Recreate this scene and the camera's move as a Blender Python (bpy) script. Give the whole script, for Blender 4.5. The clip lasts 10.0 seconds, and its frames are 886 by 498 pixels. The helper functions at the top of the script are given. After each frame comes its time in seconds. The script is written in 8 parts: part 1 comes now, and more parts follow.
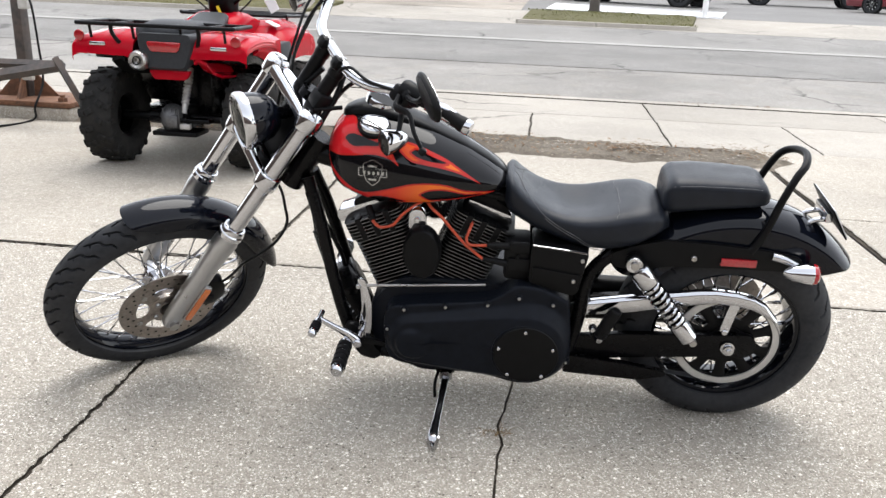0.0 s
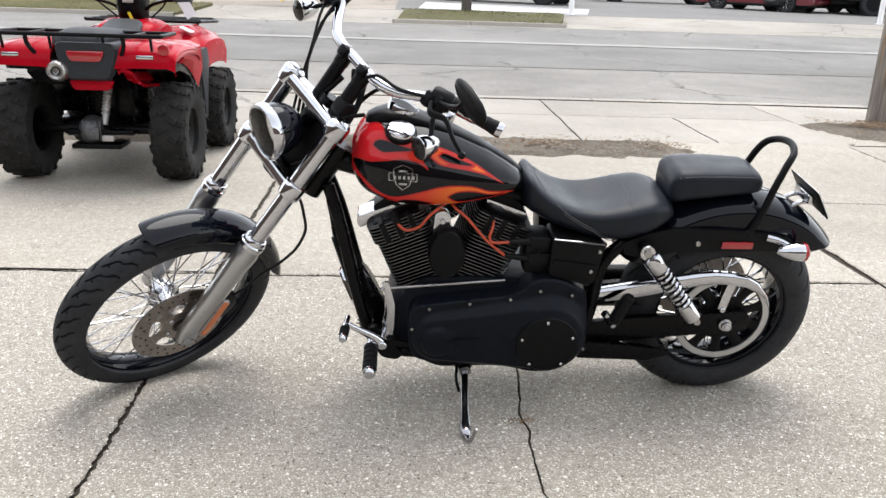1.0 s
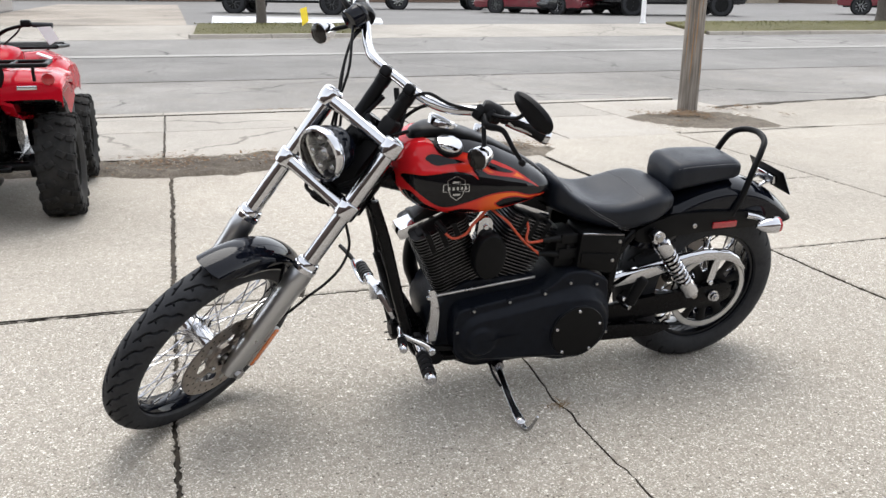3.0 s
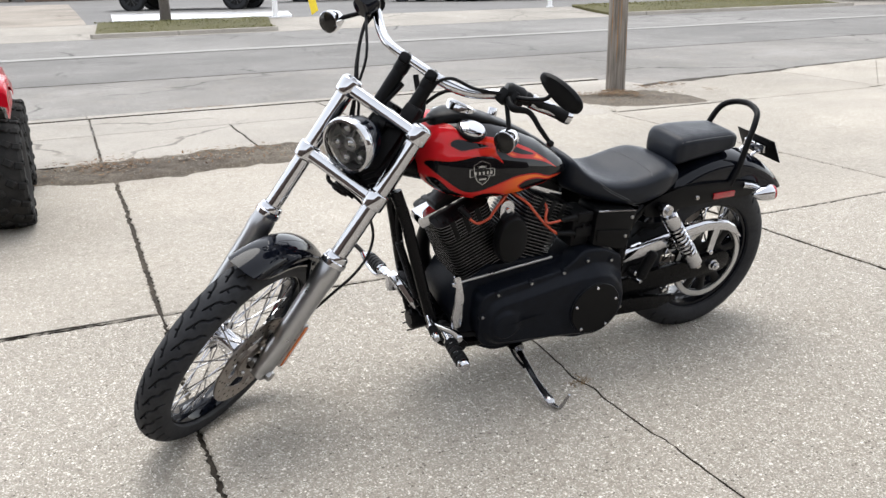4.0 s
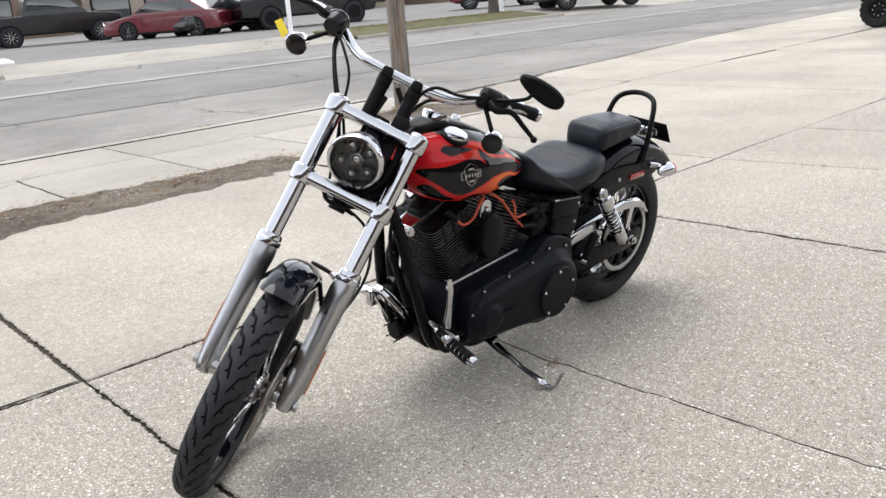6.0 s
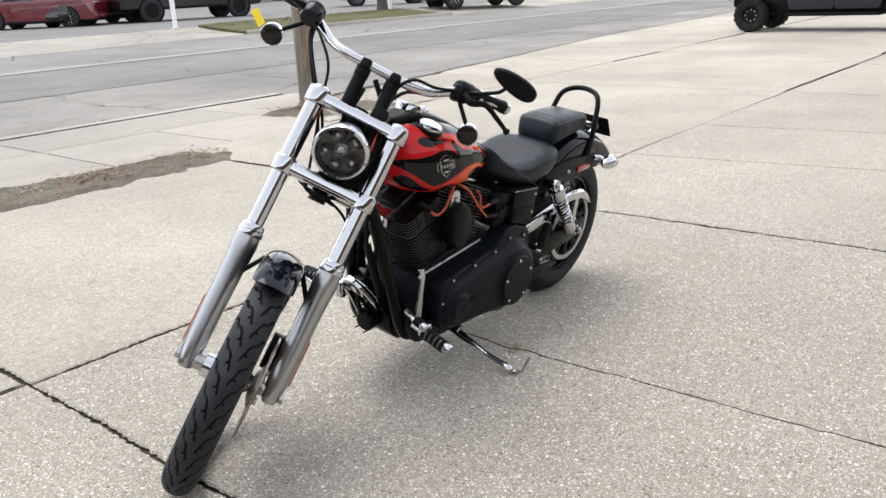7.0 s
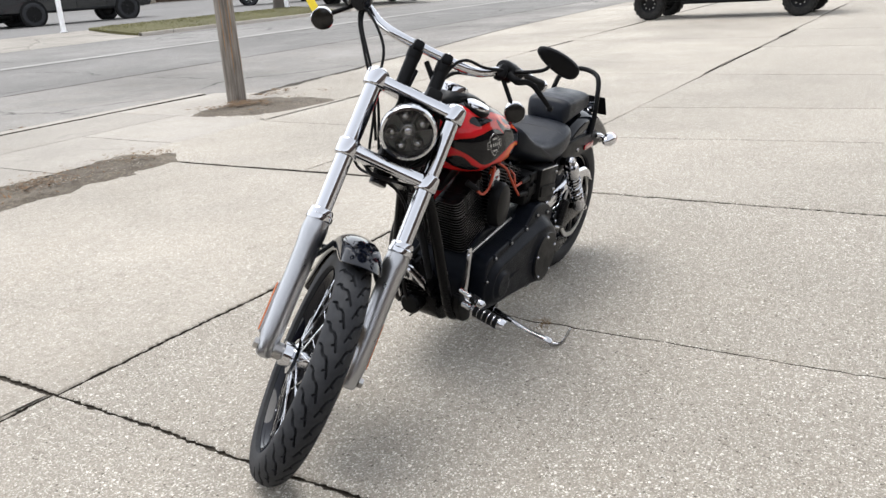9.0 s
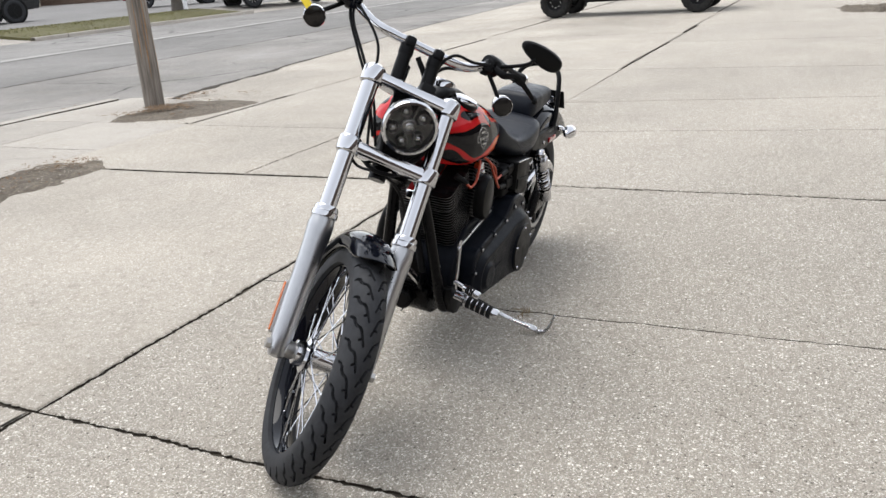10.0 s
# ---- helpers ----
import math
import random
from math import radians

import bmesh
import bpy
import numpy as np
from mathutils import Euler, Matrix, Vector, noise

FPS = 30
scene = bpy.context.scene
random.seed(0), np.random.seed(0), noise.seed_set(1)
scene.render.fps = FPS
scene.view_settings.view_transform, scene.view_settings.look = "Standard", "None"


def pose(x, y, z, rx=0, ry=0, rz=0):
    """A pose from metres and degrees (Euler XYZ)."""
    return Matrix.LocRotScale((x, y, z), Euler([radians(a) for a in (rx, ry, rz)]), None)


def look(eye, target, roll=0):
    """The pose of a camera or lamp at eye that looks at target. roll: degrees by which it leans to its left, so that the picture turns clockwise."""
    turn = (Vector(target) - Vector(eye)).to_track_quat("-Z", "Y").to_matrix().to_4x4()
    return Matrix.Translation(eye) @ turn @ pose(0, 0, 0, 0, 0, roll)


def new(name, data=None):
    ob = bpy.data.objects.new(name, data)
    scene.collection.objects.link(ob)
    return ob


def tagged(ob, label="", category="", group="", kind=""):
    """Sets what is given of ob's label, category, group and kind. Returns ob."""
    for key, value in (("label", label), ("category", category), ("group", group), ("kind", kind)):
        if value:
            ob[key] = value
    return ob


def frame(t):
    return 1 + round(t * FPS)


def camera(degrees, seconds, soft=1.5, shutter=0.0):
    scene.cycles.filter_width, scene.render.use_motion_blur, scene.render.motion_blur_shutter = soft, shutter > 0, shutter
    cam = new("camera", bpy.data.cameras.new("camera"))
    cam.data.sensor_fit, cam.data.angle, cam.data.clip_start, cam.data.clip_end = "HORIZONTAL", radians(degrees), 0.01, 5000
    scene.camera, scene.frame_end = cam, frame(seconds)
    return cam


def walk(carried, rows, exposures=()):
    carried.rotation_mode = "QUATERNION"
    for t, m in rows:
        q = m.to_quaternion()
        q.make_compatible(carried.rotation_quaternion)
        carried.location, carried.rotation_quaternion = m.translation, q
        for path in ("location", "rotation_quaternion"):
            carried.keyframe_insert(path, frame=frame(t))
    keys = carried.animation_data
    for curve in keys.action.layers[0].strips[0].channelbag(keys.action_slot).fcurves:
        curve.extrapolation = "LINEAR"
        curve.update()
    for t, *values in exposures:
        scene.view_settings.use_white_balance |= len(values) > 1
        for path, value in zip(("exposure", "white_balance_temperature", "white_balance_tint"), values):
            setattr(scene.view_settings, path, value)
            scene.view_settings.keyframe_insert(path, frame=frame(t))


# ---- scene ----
cam = camera(55.8, 10.0)
PATH = [
    (0, (0.0331, -0.0879, 1.2767), (0.0104, 1.7067, 0.6813), 2.3),
    (0.5, (-0.2079, -0.1143, 1.2805), (-0.0775, 1.6821, 0.7097), 1.8),
    (1, (-0.4045, -0.1380, 1.2880), (-0.1389, 1.6386, 0.7012), 1.9),
    (1.5, (-0.5670, -0.1002, 1.2786), (-0.2060, 1.6632, 0.7040), 1.8),
    (2, (-0.7324, -0.0605, 1.2956), (-0.2466, 1.6774, 0.7324), 1.5),
    (2.5, (-0.9355, -0.0548, 1.3041), (-0.3232, 1.6443, 0.7475), 0.8),
    (3, (-1.1472, -0.0548, 1.3050), (-0.4347, 1.6037, 0.7456), 0.5),
    (3.2, (-1.2077, -0.0416, 1.2937), (-0.4706, 1.6074, 0.7362), 0.3),
    (4.3, (-1.5536, 0.1597, 1.2928), (-0.5746, 1.6717, 0.7191), -1.9),
    (4.5, (-1.6405, 0.1947, 1.2937), (-0.5878, 1.6623, 0.7362), -2.3),
    (5, (-1.8437, 0.2740, 1.3050), (-0.6691, 1.6509, 0.7607), -3.3),
    (5.2, (-1.8909, 0.2939, 1.3088), (-0.6917, 1.6490, 0.7636), -4.0),
    (6.3, (-2.1102, 0.5500, 1.2843), (-0.7343, 1.7180, 0.7220), -3.7),
    (6.5, (-2.1404, 0.5821, 1.2861), (-0.7324, 1.7057, 0.7154), -3.1),
    (7, (-2.2689, 0.6672, 1.2956), (-0.7881, 1.6934, 0.7229), -2.9),
    (7.5, (-2.4192, 0.7522, 1.2871), (-0.8836, 1.6897, 0.7069), -3.0),
    (8, (-2.4853, 0.8259, 1.2824), (-0.9252, 1.7237, 0.7050), -2.8),
    (8.5, (-2.5194, 0.9337, 1.2748), (-0.9478, 1.8135, 0.7021), -3.7),
    (9, (-2.5534, 1.0527, 1.2795), (-0.9620, 1.8834, 0.6880), -4.0),
    (9.5, (-2.6082, 1.1378, 1.2833), (-0.9809, 1.8891, 0.6842), -3.6),
    (10, (-2.6980, 1.2880, 1.2880), (-1.0253, 1.9269, 0.6832), -4.3),
]
walk(cam, [(t, look(eye, target, roll)) for t, eye, target, roll in PATH], [(0, 1.74), (1.0, 1.66), (1.5, 1.56), (2.0, 1.41), (2.5, 1.38), (3.0, 1.55), (4.5, 1.52), (5.0, 1.33), (6.5, 1.54), (7.5, 1.42), (9.0, 1.46), (9.5, 1.34), (10, 1.34)])

# ---- sky and sun: a bright, even overcast ----
SUN_ELEV, SUN_TURN = 72.0, 20.0
world = bpy.data.worlds.new("overcast_sky")
scene.world = world
world.use_nodes = True
wn, wl = world.node_tree.nodes, world.node_tree.links
sky = wn.new("ShaderNodeTexSky")
sky.sky_type, sky.sun_disc = "NISHITA", False
sky.sun_elevation, sky.sun_rotation = radians(SUN_ELEV), radians(SUN_TURN)
sky.air_density, sky.dust_density, sky.ozone_density = 1.0, 0.4, 1.0
grey = wn.new("ShaderNodeHueSaturation")
grey.inputs["Saturation"].default_value = 0.21
wl.new(sky.outputs["Color"], grey.inputs["Color"])
wl.new(grey.outputs["Color"], wn["Background"].inputs["Color"])
wn["Background"].inputs["Strength"].default_value = 0.15
sun_data = bpy.data.lights.new("sun", "SUN")
sun_data.energy, sun_data.angle, sun_data.color = 0.85, radians(42), (1.0, 0.97, 0.92)
sun = new("sun", sun_data)
se, st = radians(SUN_ELEV), radians(SUN_TURN)
sun.matrix_world = look((0, 0, 20), (-20 * math.cos(se) * math.sin(st), -20 * math.cos(se) * math.cos(st), 20 - 20 * math.sin(se)))

# ---- materials ----
def material(name, color, rough=0.5, metal=0.0, coat=0.0, grain=0.0, grain_scale=40.0, bump=0.0, bump_scale=200.0,
             dirt=None, dirt_scale=3.0, dirt_amount=0.4, rough_var=0.0, spec=0.5, per_object=0.0, stretch=1.0):
    """A principled material with colour grain, larger stains, roughness variation and fine relief."""
    m = bpy.data.materials.new(name)
    m.use_nodes = True
    n, l = m.node_tree.nodes, m.node_tree.links
    p = n["Principled BSDF"]
    p.inputs["Base Color"].default_value = (*color, 1)
    p.inputs["Roughness"].default_value, p.inputs["Metallic"].default_value = rough, metal
    p.inputs["Specular IOR Level"].default_value = spec
    p.inputs["Coat Weight"].default_value, p.inputs["Coat Roughness"].default_value = coat, 0.04
    tc = n.new("ShaderNodeTexCoord")

    def noise_tex(scale, detail=4.0, rough_=0.6):
        t = n.new("ShaderNodeTexNoise")
        t.inputs["Scale"].default_value, t.inputs["Detail"].default_value, t.inputs["Roughness"].default_value = scale, detail, rough_
        if stretch != 1.0:
            mp = n.new("ShaderNodeMapping")
            mp.inputs["Scale"].default_value = (1, 1, stretch)
            l.new(tc.outputs["Object"], mp.inputs["Vector"])
            l.new(mp.outputs["Vector"], t.inputs["Vector"])
        else:
            l.new(tc.outputs["Object"], t.inputs["Vector"])
        return t.outputs["Fac"]

    def mix(fac, a, b, mode="MIX"):
        x = n.new("ShaderNodeMix")
        x.data_type, x.blend_type = "RGBA", mode
        for sock, v in ((x.inputs[0], fac), (x.inputs[6], a), (x.inputs[7], b)):
            if hasattr(v, "is_linked"):
                l.new(v, sock)
            elif isinstance(v, float):
                sock.default_value = v
            else:
                sock.default_value = (*v, 1)
        return x.outputs[2]

    def ramp(fac, lo, hi, a=0.0, b=1.0):
        r = n.new("ShaderNodeMapRange")
        for i, v in enumerate((lo, hi, a, b)):
            r.inputs[i + 1].default_value = v
        l.new(fac, r.inputs[0])
        return r.outputs[0]

    col = color
    if grain:
        col = mix(ramp(noise_tex(grain_scale), 0.3, 0.7), tuple(c * (1 - grain) for c in color), tuple(min(1, c * (1 + grain)) for c in color))
    if dirt:
        col = mix(ramp(noise_tex(dirt_scale, 6.0), 0.45, 0.75, 0.0, dirt_amount), col, dirt)
    if per_object:
        oi = n.new("ShaderNodeObjectInfo")
        hs = n.new("ShaderNodeHueSaturation")
        l.new(ramp(oi.outputs["Random"], 0, 1, 1 - per_object, 1 + per_object), hs.inputs["Value"])
        if hasattr(col, "is_linked"):
            l.new(col, hs.inputs["Color"])
        else:
            hs.inputs["Color"].default_value = (*col, 1)
        col = hs.outputs["Color"]
    if hasattr(col, "is_linked"):
        l.new(col, p.inputs["Base Color"])
    if rough_var:
        l.new(ramp(noise_tex(grain_scale * 0.5), 0.3, 0.7, max(0.02, rough - rough_var), min(1, rough + rough_var)), p.inputs["Roughness"])
    if bump:
        b = n.new("ShaderNodeBump")
        b.inputs["Strength"].default_value, b.inputs["Distance"].default_value = bump, 0.004
        l.new(noise_tex(bump_scale), b.inputs["Height"])
        l.new(b.outputs["Normal"], p.inputs["Normal"])
    return m


GLOSS_BLACK = material("gloss_black_paint", (0.003, 0.0038, 0.0068), 0.04, bump=0.008, bump_scale=30, rough_var=0.02, grain_scale=10, spec=0.25)
SATIN_BLACK = material("satin_black_paint", (0.0032, 0.0033, 0.0038), 0.38, grain=0.2, rough_var=0.1, bump=0.03, spec=0.13)
WRINKLE_BLACK = material("wrinkle_black_powdercoat", (0.005, 0.0064, 0.01), 0.4, grain=0.25, bump=0.14, bump_scale=500, rough_var=0.08, spec=0.12)
FRAME_BLACK = material("frame_black_paint", (0.0025, 0.0025, 0.003), 0.25, grain=0.2, rough_var=0.1, spec=0.13)
PLASTIC_BLACK = material("black_plastic", (0.0045, 0.0045, 0.005), 0.5, grain=0.2, bump=0.05, bump_scale=600, spec=0.14)
CHROME = material("chrome_plating", (0.54, 0.545, 0.565), 0.05, metal=1.0, rough_var=0.03, grain_scale=8)
DARK_CHROME = material("smoked_chrome", (0.4, 0.4, 0.41), 0.15, metal=1.0, grain=0.2)
POLISHED = material("polished_aluminium", (0.4, 0.405, 0.415), 0.3, metal=1.0, grain=0.03, rough_var=0.03, bump=0.02, bump_scale=700)
SILVER = material("silver_painted_metal", (0.5, 0.49, 0.47), 0.4, metal=0.5, grain=0.1)
STEEL = material("brushed_steel", (0.42, 0.41, 0.40), 0.33, metal=1.0, grain=0.12, rough_var=0.1)
CAST_METAL = material("grey_cast_aluminium", (0.15, 0.15, 0.155), 0.5, metal=0.8, grain=0.25, grain_scale=60, bump=0.2, bump_scale=200)
SIDING = material("pale_painted_siding", (0.36, 0.33, 0.305), 0.7, grain=0.08, grain_scale=4, dirt=(0.25, 0.22, 0.2), dirt_scale=1.5, dirt_amount=0.4, per_object=0.05)
ROOFING = material("dark_roof_shingle", (0.06, 0.056, 0.053), 0.9, grain=0.4, grain_scale=12, bump=0.4, bump_scale=25)
DISC_STEEL = material("brake_disc_steel", (0.33, 0.295, 0.265), 0.36, metal=1.0, grain=0.2, grain_scale=90, rough_var=0.1)
RUBBER = material("tyre_rubber", (0.02, 0.021, 0.024), 0.66, spec=0.22, grain=0.25, grain_scale=60, bump=0.05, bump_scale=300, dirt=(0.046, 0.046, 0.047), dirt_scale=9, dirt_amount=0.5)
OLD_RUBBER = material("dusty_offroad_rubber", (0.013, 0.0127, 0.0125), 0.8, spec=0.2, grain=0.3, bump=0.1, bump_scale=150, dirt=(0.05, 0.046, 0.04), dirt_scale=8, dirt_amount=0.4)
VINYL = material("black_seat_vinyl", (0.008, 0.0102, 0.0155), 0.4, spec=0.24, grain=0.15, bump=0.16, bump_scale=420, rough_var=0.06)
THREAD = material("grey_stitching", (0.09, 0.09, 0.095), 0.8, grain=0.2)
ORANGE_RUBBER = material("orange_silicone_lead", (0.42, 0.055, 0.02), 0.4, grain=0.15)
AMBER = material("amber_reflector", (0.5, 0.12, 0.02), 0.25, grain=0.15, grain_scale=300, coat=0.6)
RED_LENS = material("red_lens", (0.32, 0.01, 0.015), 0.15, grain=0.2, grain_scale=200, coat=0.8)
SMOKE_LENS = material("smoked_lens", (0.012, 0.011, 0.01), 0.2, spec=0.2, grain=0.3, grain_scale=300, coat=0.2)
YELLOW_TAG = material("yellow_tag", (0.8, 0.6, 0.02), 0.6, grain=0.05)
WHITE_TAG = material("white_paper_tag", (0.78, 0.79, 0.8), 0.7, grain=0.04)
PLATE_WHITE = material("white_plate", (0.75, 0.76, 0.78), 0.35, grain=0.05, coat=0.2)
MIRROR = material("mirror_glass", (0.8, 0.8, 0.8), 0.02, metal=1.0)
RED_PLASTIC = material("red_plastic", (0.36, 0.003, 0.012), 0.22, spec=0.09, grain=0.08, grain_scale=6, coat=0.0, rough_var=0.08, bump=0.02, bump_scale=300)
GREY_PLASTIC = material("dark_grey_plastic", (0.022, 0.024, 0.028), 0.55, spec=0.3, grain=0.2, bump=0.08, bump_scale=400)
WHITE_PAINT = material("white_paint", (0.78, 0.78, 0.79), 0.3, grain=0.04, grain_scale=3, coat=0.5, dirt=(0.5, 0.48, 0.44), dirt_scale=1.5, dirt_amount=0.25)
MAROON_PAINT = material("maroon_car_paint", (0.12, 0.01, 0.018), 0.25, grain=0.1, grain_scale=4, coat=0.8)
DARK_PAINT = material("black_car_paint", (0.006, 0.007, 0.009), 0.25, grain=0.2, grain_scale=4, coat=0.25)
CAR_GLASS = material("tinted_car_glass", (0.02, 0.025, 0.028), 0.05, grain=0.2, grain_scale=2, coat=1.0)
RUST = material("rusty_steel", (0.16, 0.075, 0.04), 0.85, grain=0.4, grain_scale=25, bump=0.3, bump_scale=90, dirt=(0.06, 0.035, 0.025), dirt_scale=7, dirt_amount=0.7)
BROWN_STEEL = material("weathered_brown_steel", (0.045, 0.038, 0.036), 0.6, grain=0.3, grain_scale=20, bump=0.1, dirt=(0.13, 0.08, 0.05), dirt_scale=5, dirt_amount=0.5)
LAMP_GREY = material("lamp_interior_grey", (0.07, 0.07, 0.068), 0.3, spec=0.5, grain=0.25, grain_scale=120)
LENS_GLASS = bpy.data.materials.new("clear_lens_glass")
LENS_GLASS.use_nodes = True
_n, _l = LENS_GLASS.node_tree.nodes, LENS_GLASS.node_tree.links
_n.remove(_n["Principled BSDF"])
_clear, _gloss, _blend, _fres = _n.new("ShaderNodeBsdfTransparent"), _n.new("ShaderNodeBsdfGlossy"), _n.new("ShaderNodeMixShader"), _n.new("ShaderNodeFresnel")
_gloss.inputs["Roughness"].default_value, _fres.inputs["IOR"].default_value = 0.02, 1.2
_l.new(_fres.outputs[0], _blend.inputs[0])
_l.new(_clear.outputs[0], _blend.inputs[1])
_l.new(_gloss.outputs[0], _blend.inputs[2])
_l.new(_blend.outputs[0], _n["Material Output"].inputs["Surface"])


def ground_material(name, base, light, dark, fleck=0.5, fleck_scale=160.0, stain=0.3, bump=0.4, rough=0.9, per_object=0.05, warm=(0.3, 0.25, 0.18), warm_amount=0.2, speck=(0.6, 0.58, 0.54), cracks=0.0):
    """Weathered concrete or asphalt: aggregate flecks, blotches, stains and a rough surface, in world space."""
    m = bpy.data.materials.new(name)
    m.use_nodes = True
    n, l = m.node_tree.nodes, m.node_tree.links
    p = n["Principled BSDF"]
    p.inputs["Roughness"].default_value, p.inputs["Specular IOR Level"].default_value = rough, 0.25
    geo = n.new("ShaderNodeNewGeometry")

    def tex(kind, scale, detail=3.0):
        t = n.new(kind)
        t.inputs["Scale"].default_value = scale
        if kind == "ShaderNodeTexNoise":
            t.inputs["Detail"].default_value, t.inputs["Roughness"].default_value = detail, 0.65
        l.new(geo.outputs["Position"], t.inputs["Vector"])
        return t

    def rng(s, a, b, c=0.0, d=1.0):
        r = n.new("ShaderNodeMapRange")
        for i, v in enumerate((a, b, c, d)):
            r.inputs[i + 1].default_value = v
        l.new(s, r.inputs[0])
        return r.outputs[0]

    def mix(fac, a, b, mode="MIX"):
        x = n.new("ShaderNodeMix")
        x.data_type, x.blend_type = "RGBA", mode
        for sock, v in ((x.inputs[0], fac), (x.inputs[6], a), (x.inputs[7], b)):
            if hasattr(v, "is_linked"):
                l.new(v, sock)
            elif isinstance(v, float):
                sock.default_value = v
            else:
                sock.default_value = (*v, 1)
        return x.outputs[2]

    blotch = tex("ShaderNodeTexNoise", 0.9, 6).outputs["Fac"]
    fine = tex("ShaderNodeTexNoise", 26.0, 6).outputs["Fac"]
    col = mix(rng(blotch, 0.3, 0.7), base, light)
    col = mix(rng(fine, 0.3, 0.72, 0.0, 0.55), col, dark)
    warm_n = tex("ShaderNodeTexNoise", 2.3, 5).outputs["Fac"]
    col = mix(rng(warm_n, 0.52, 0.75, 0.0, warm_amount), col, warm)
    spots = tex("ShaderNodeTexNoise", 3.7, 8).outputs["Fac"]
    col = mix(rng(spots, 0.6, 0.72, 0.0, stain), col, dark)
    sand = tex("ShaderNodeTexNoise", 200.0, 3).outputs["Fac"]
    col = mix(rng(sand, 0.45, 0.59, 0.0, fleck * 0.82), col, dark)
    ruffle = n.new("ShaderNodeVectorMath")
    ruffle.operation = "MULTIPLY_ADD"
    ruffle.inputs[1].default_value = (0.9 / fleck_scale,) * 3
    l.new(tex("ShaderNodeTexNoise", fleck_scale * 1.6, 2).outputs["Color"], ruffle.inputs[0])
    l.new(geo.outputs["Position"], ruffle.inputs[2])
    small = n.new("ShaderNodeTexVoronoi")
    small.inputs["Scale"].default_value = fleck_scale * 1.9
    l.new(ruffle.outputs[0], small.inputs["Vector"])
    crumbs = n.new("ShaderNodeMath")
    crumbs.operation = "MULTIPLY"
    l.new(rng(small.outputs["Color"], 0.56, 0.68), crumbs.inputs[0])
    l.new(rng(small.outputs["Distance"], 0.25, 0.5, fleck * 0.95, 0.0), crumbs.inputs[1])
    col = mix(crumbs.outputs[0], col, tuple(c * 0.92 for c in speck))
    stones = n.new("ShaderNodeTexVoronoi")
    stones.inputs["Scale"].default_value = fleck_scale * 0.48
    l.new(ruffle.outputs[0], stones.inputs["Vector"])
    big = n.new("ShaderNodeMath")
    big.operation = "MULTIPLY"
    l.new(rng(stones.outputs["Color"], 0.66, 0.8), big.inputs[0])
    l.new(rng(stones.outputs["Distance"], 0.16, 0.3, fleck * 0.95, 0.0), big.inputs[1])
    col = mix(big.outputs[0], col, speck)
    mottle = tex("ShaderNodeTexNoise", 75.0, 4).outputs["Fac"]
    col = mix(rng(mottle, 0.47, 0.66, 0.0, fleck * 0.5), col, dark)
    vor = tex("ShaderNodeTexVoronoi", fleck_scale)
    l.new(ruffle.outputs[0], vor.inputs["Vector"])
    pick = rng(vor.outputs["Color"], 0.6, 0.85)
    near = rng(vor.outputs["Distance"], 0.22, 0.4, 1.0, 0.0)
    both = n.new("ShaderNodeMath")
    both.operation = "MULTIPLY"
    l.new(pick, both.inputs[0])
    l.new(near, both.inputs[1])
    scaled = n.new("ShaderNodeMath")
    scaled.operation = "MULTIPLY"
    scaled.inputs[1].default_value = fleck
    l.new(both.outputs[0], scaled.inputs[0])
    dens = n.new("ShaderNodeMath")
    dens.operation = "MULTIPLY"
    l.new(scaled.outputs[0], dens.inputs[0])
    l.new(rng(tex("ShaderNodeTexNoise", 1.6, 5).outputs["Fac"], 0.36, 0.62, 0.45, 1.25), dens.inputs[1])
    col = mix(dens.outputs[0], col, speck)
    pits = tex("ShaderNodeTexVoronoi", fleck_scale * 0.75)
    l.new(ruffle.outputs[0], pits.inputs["Vector"])
    pit_pick = n.new("ShaderNodeMath")
    pit_pick.operation = "MULTIPLY"
    l.new(rng(pits.outputs["Color"], 0.29, 0.18), pit_pick.inputs[0])
    l.new(rng(pits.outputs["Distance"], 0.2, 0.38, fleck, 0.0), pit_pick.inputs[1])
    col = mix(pit_pick.outputs[0], col, tuple(c * 0.6 for c in dark))
    wide = tex("ShaderNodeTexNoise", 0.33, 7).outputs["Fac"]
    tone = n.new("ShaderNodeHueSaturation")
    l.new(rng(wide, 0.3, 0.7, 1 - 0.4 * stain, 1 + 0.4 * stain), tone.inputs["Value"])
    l.new(col, tone.inputs["Color"])
    col = tone.outputs["Color"]
    if cracks:
        bend = tex("ShaderNodeTexNoise", 1.1, 8)
        shove = n.new("ShaderNodeVectorMath")
        shove.operation = "MULTIPLY_ADD"
        shove.inputs[1].default_value = (0.9, 0.9, 0.0)
        l.new(bend.outputs["Color"], shove.inputs[0])
        l.new(geo.outputs["Position"], shove.inputs[2])
        net = n.new("ShaderNodeTexVoronoi")
        net.feature = "DISTANCE_TO_EDGE"
        net.inputs["Scale"].default_value = 0.42
        l.new(shove.outputs[0], net.inputs["Vector"])
        some = n.new("ShaderNodeMath")
        some.operation = "MULTIPLY"
        l.new(rng(net.outputs["Distance"], 0.004, 0.011, cracks, 0.0), some.inputs[0])
        l.new(rng(tex("ShaderNodeTexNoise", 0.22, 3).outputs["Fac"], 0.47, 0.56), some.inputs[1])
        col = mix(some.outputs[0], col, tuple(c * 0.35 for c in dark))
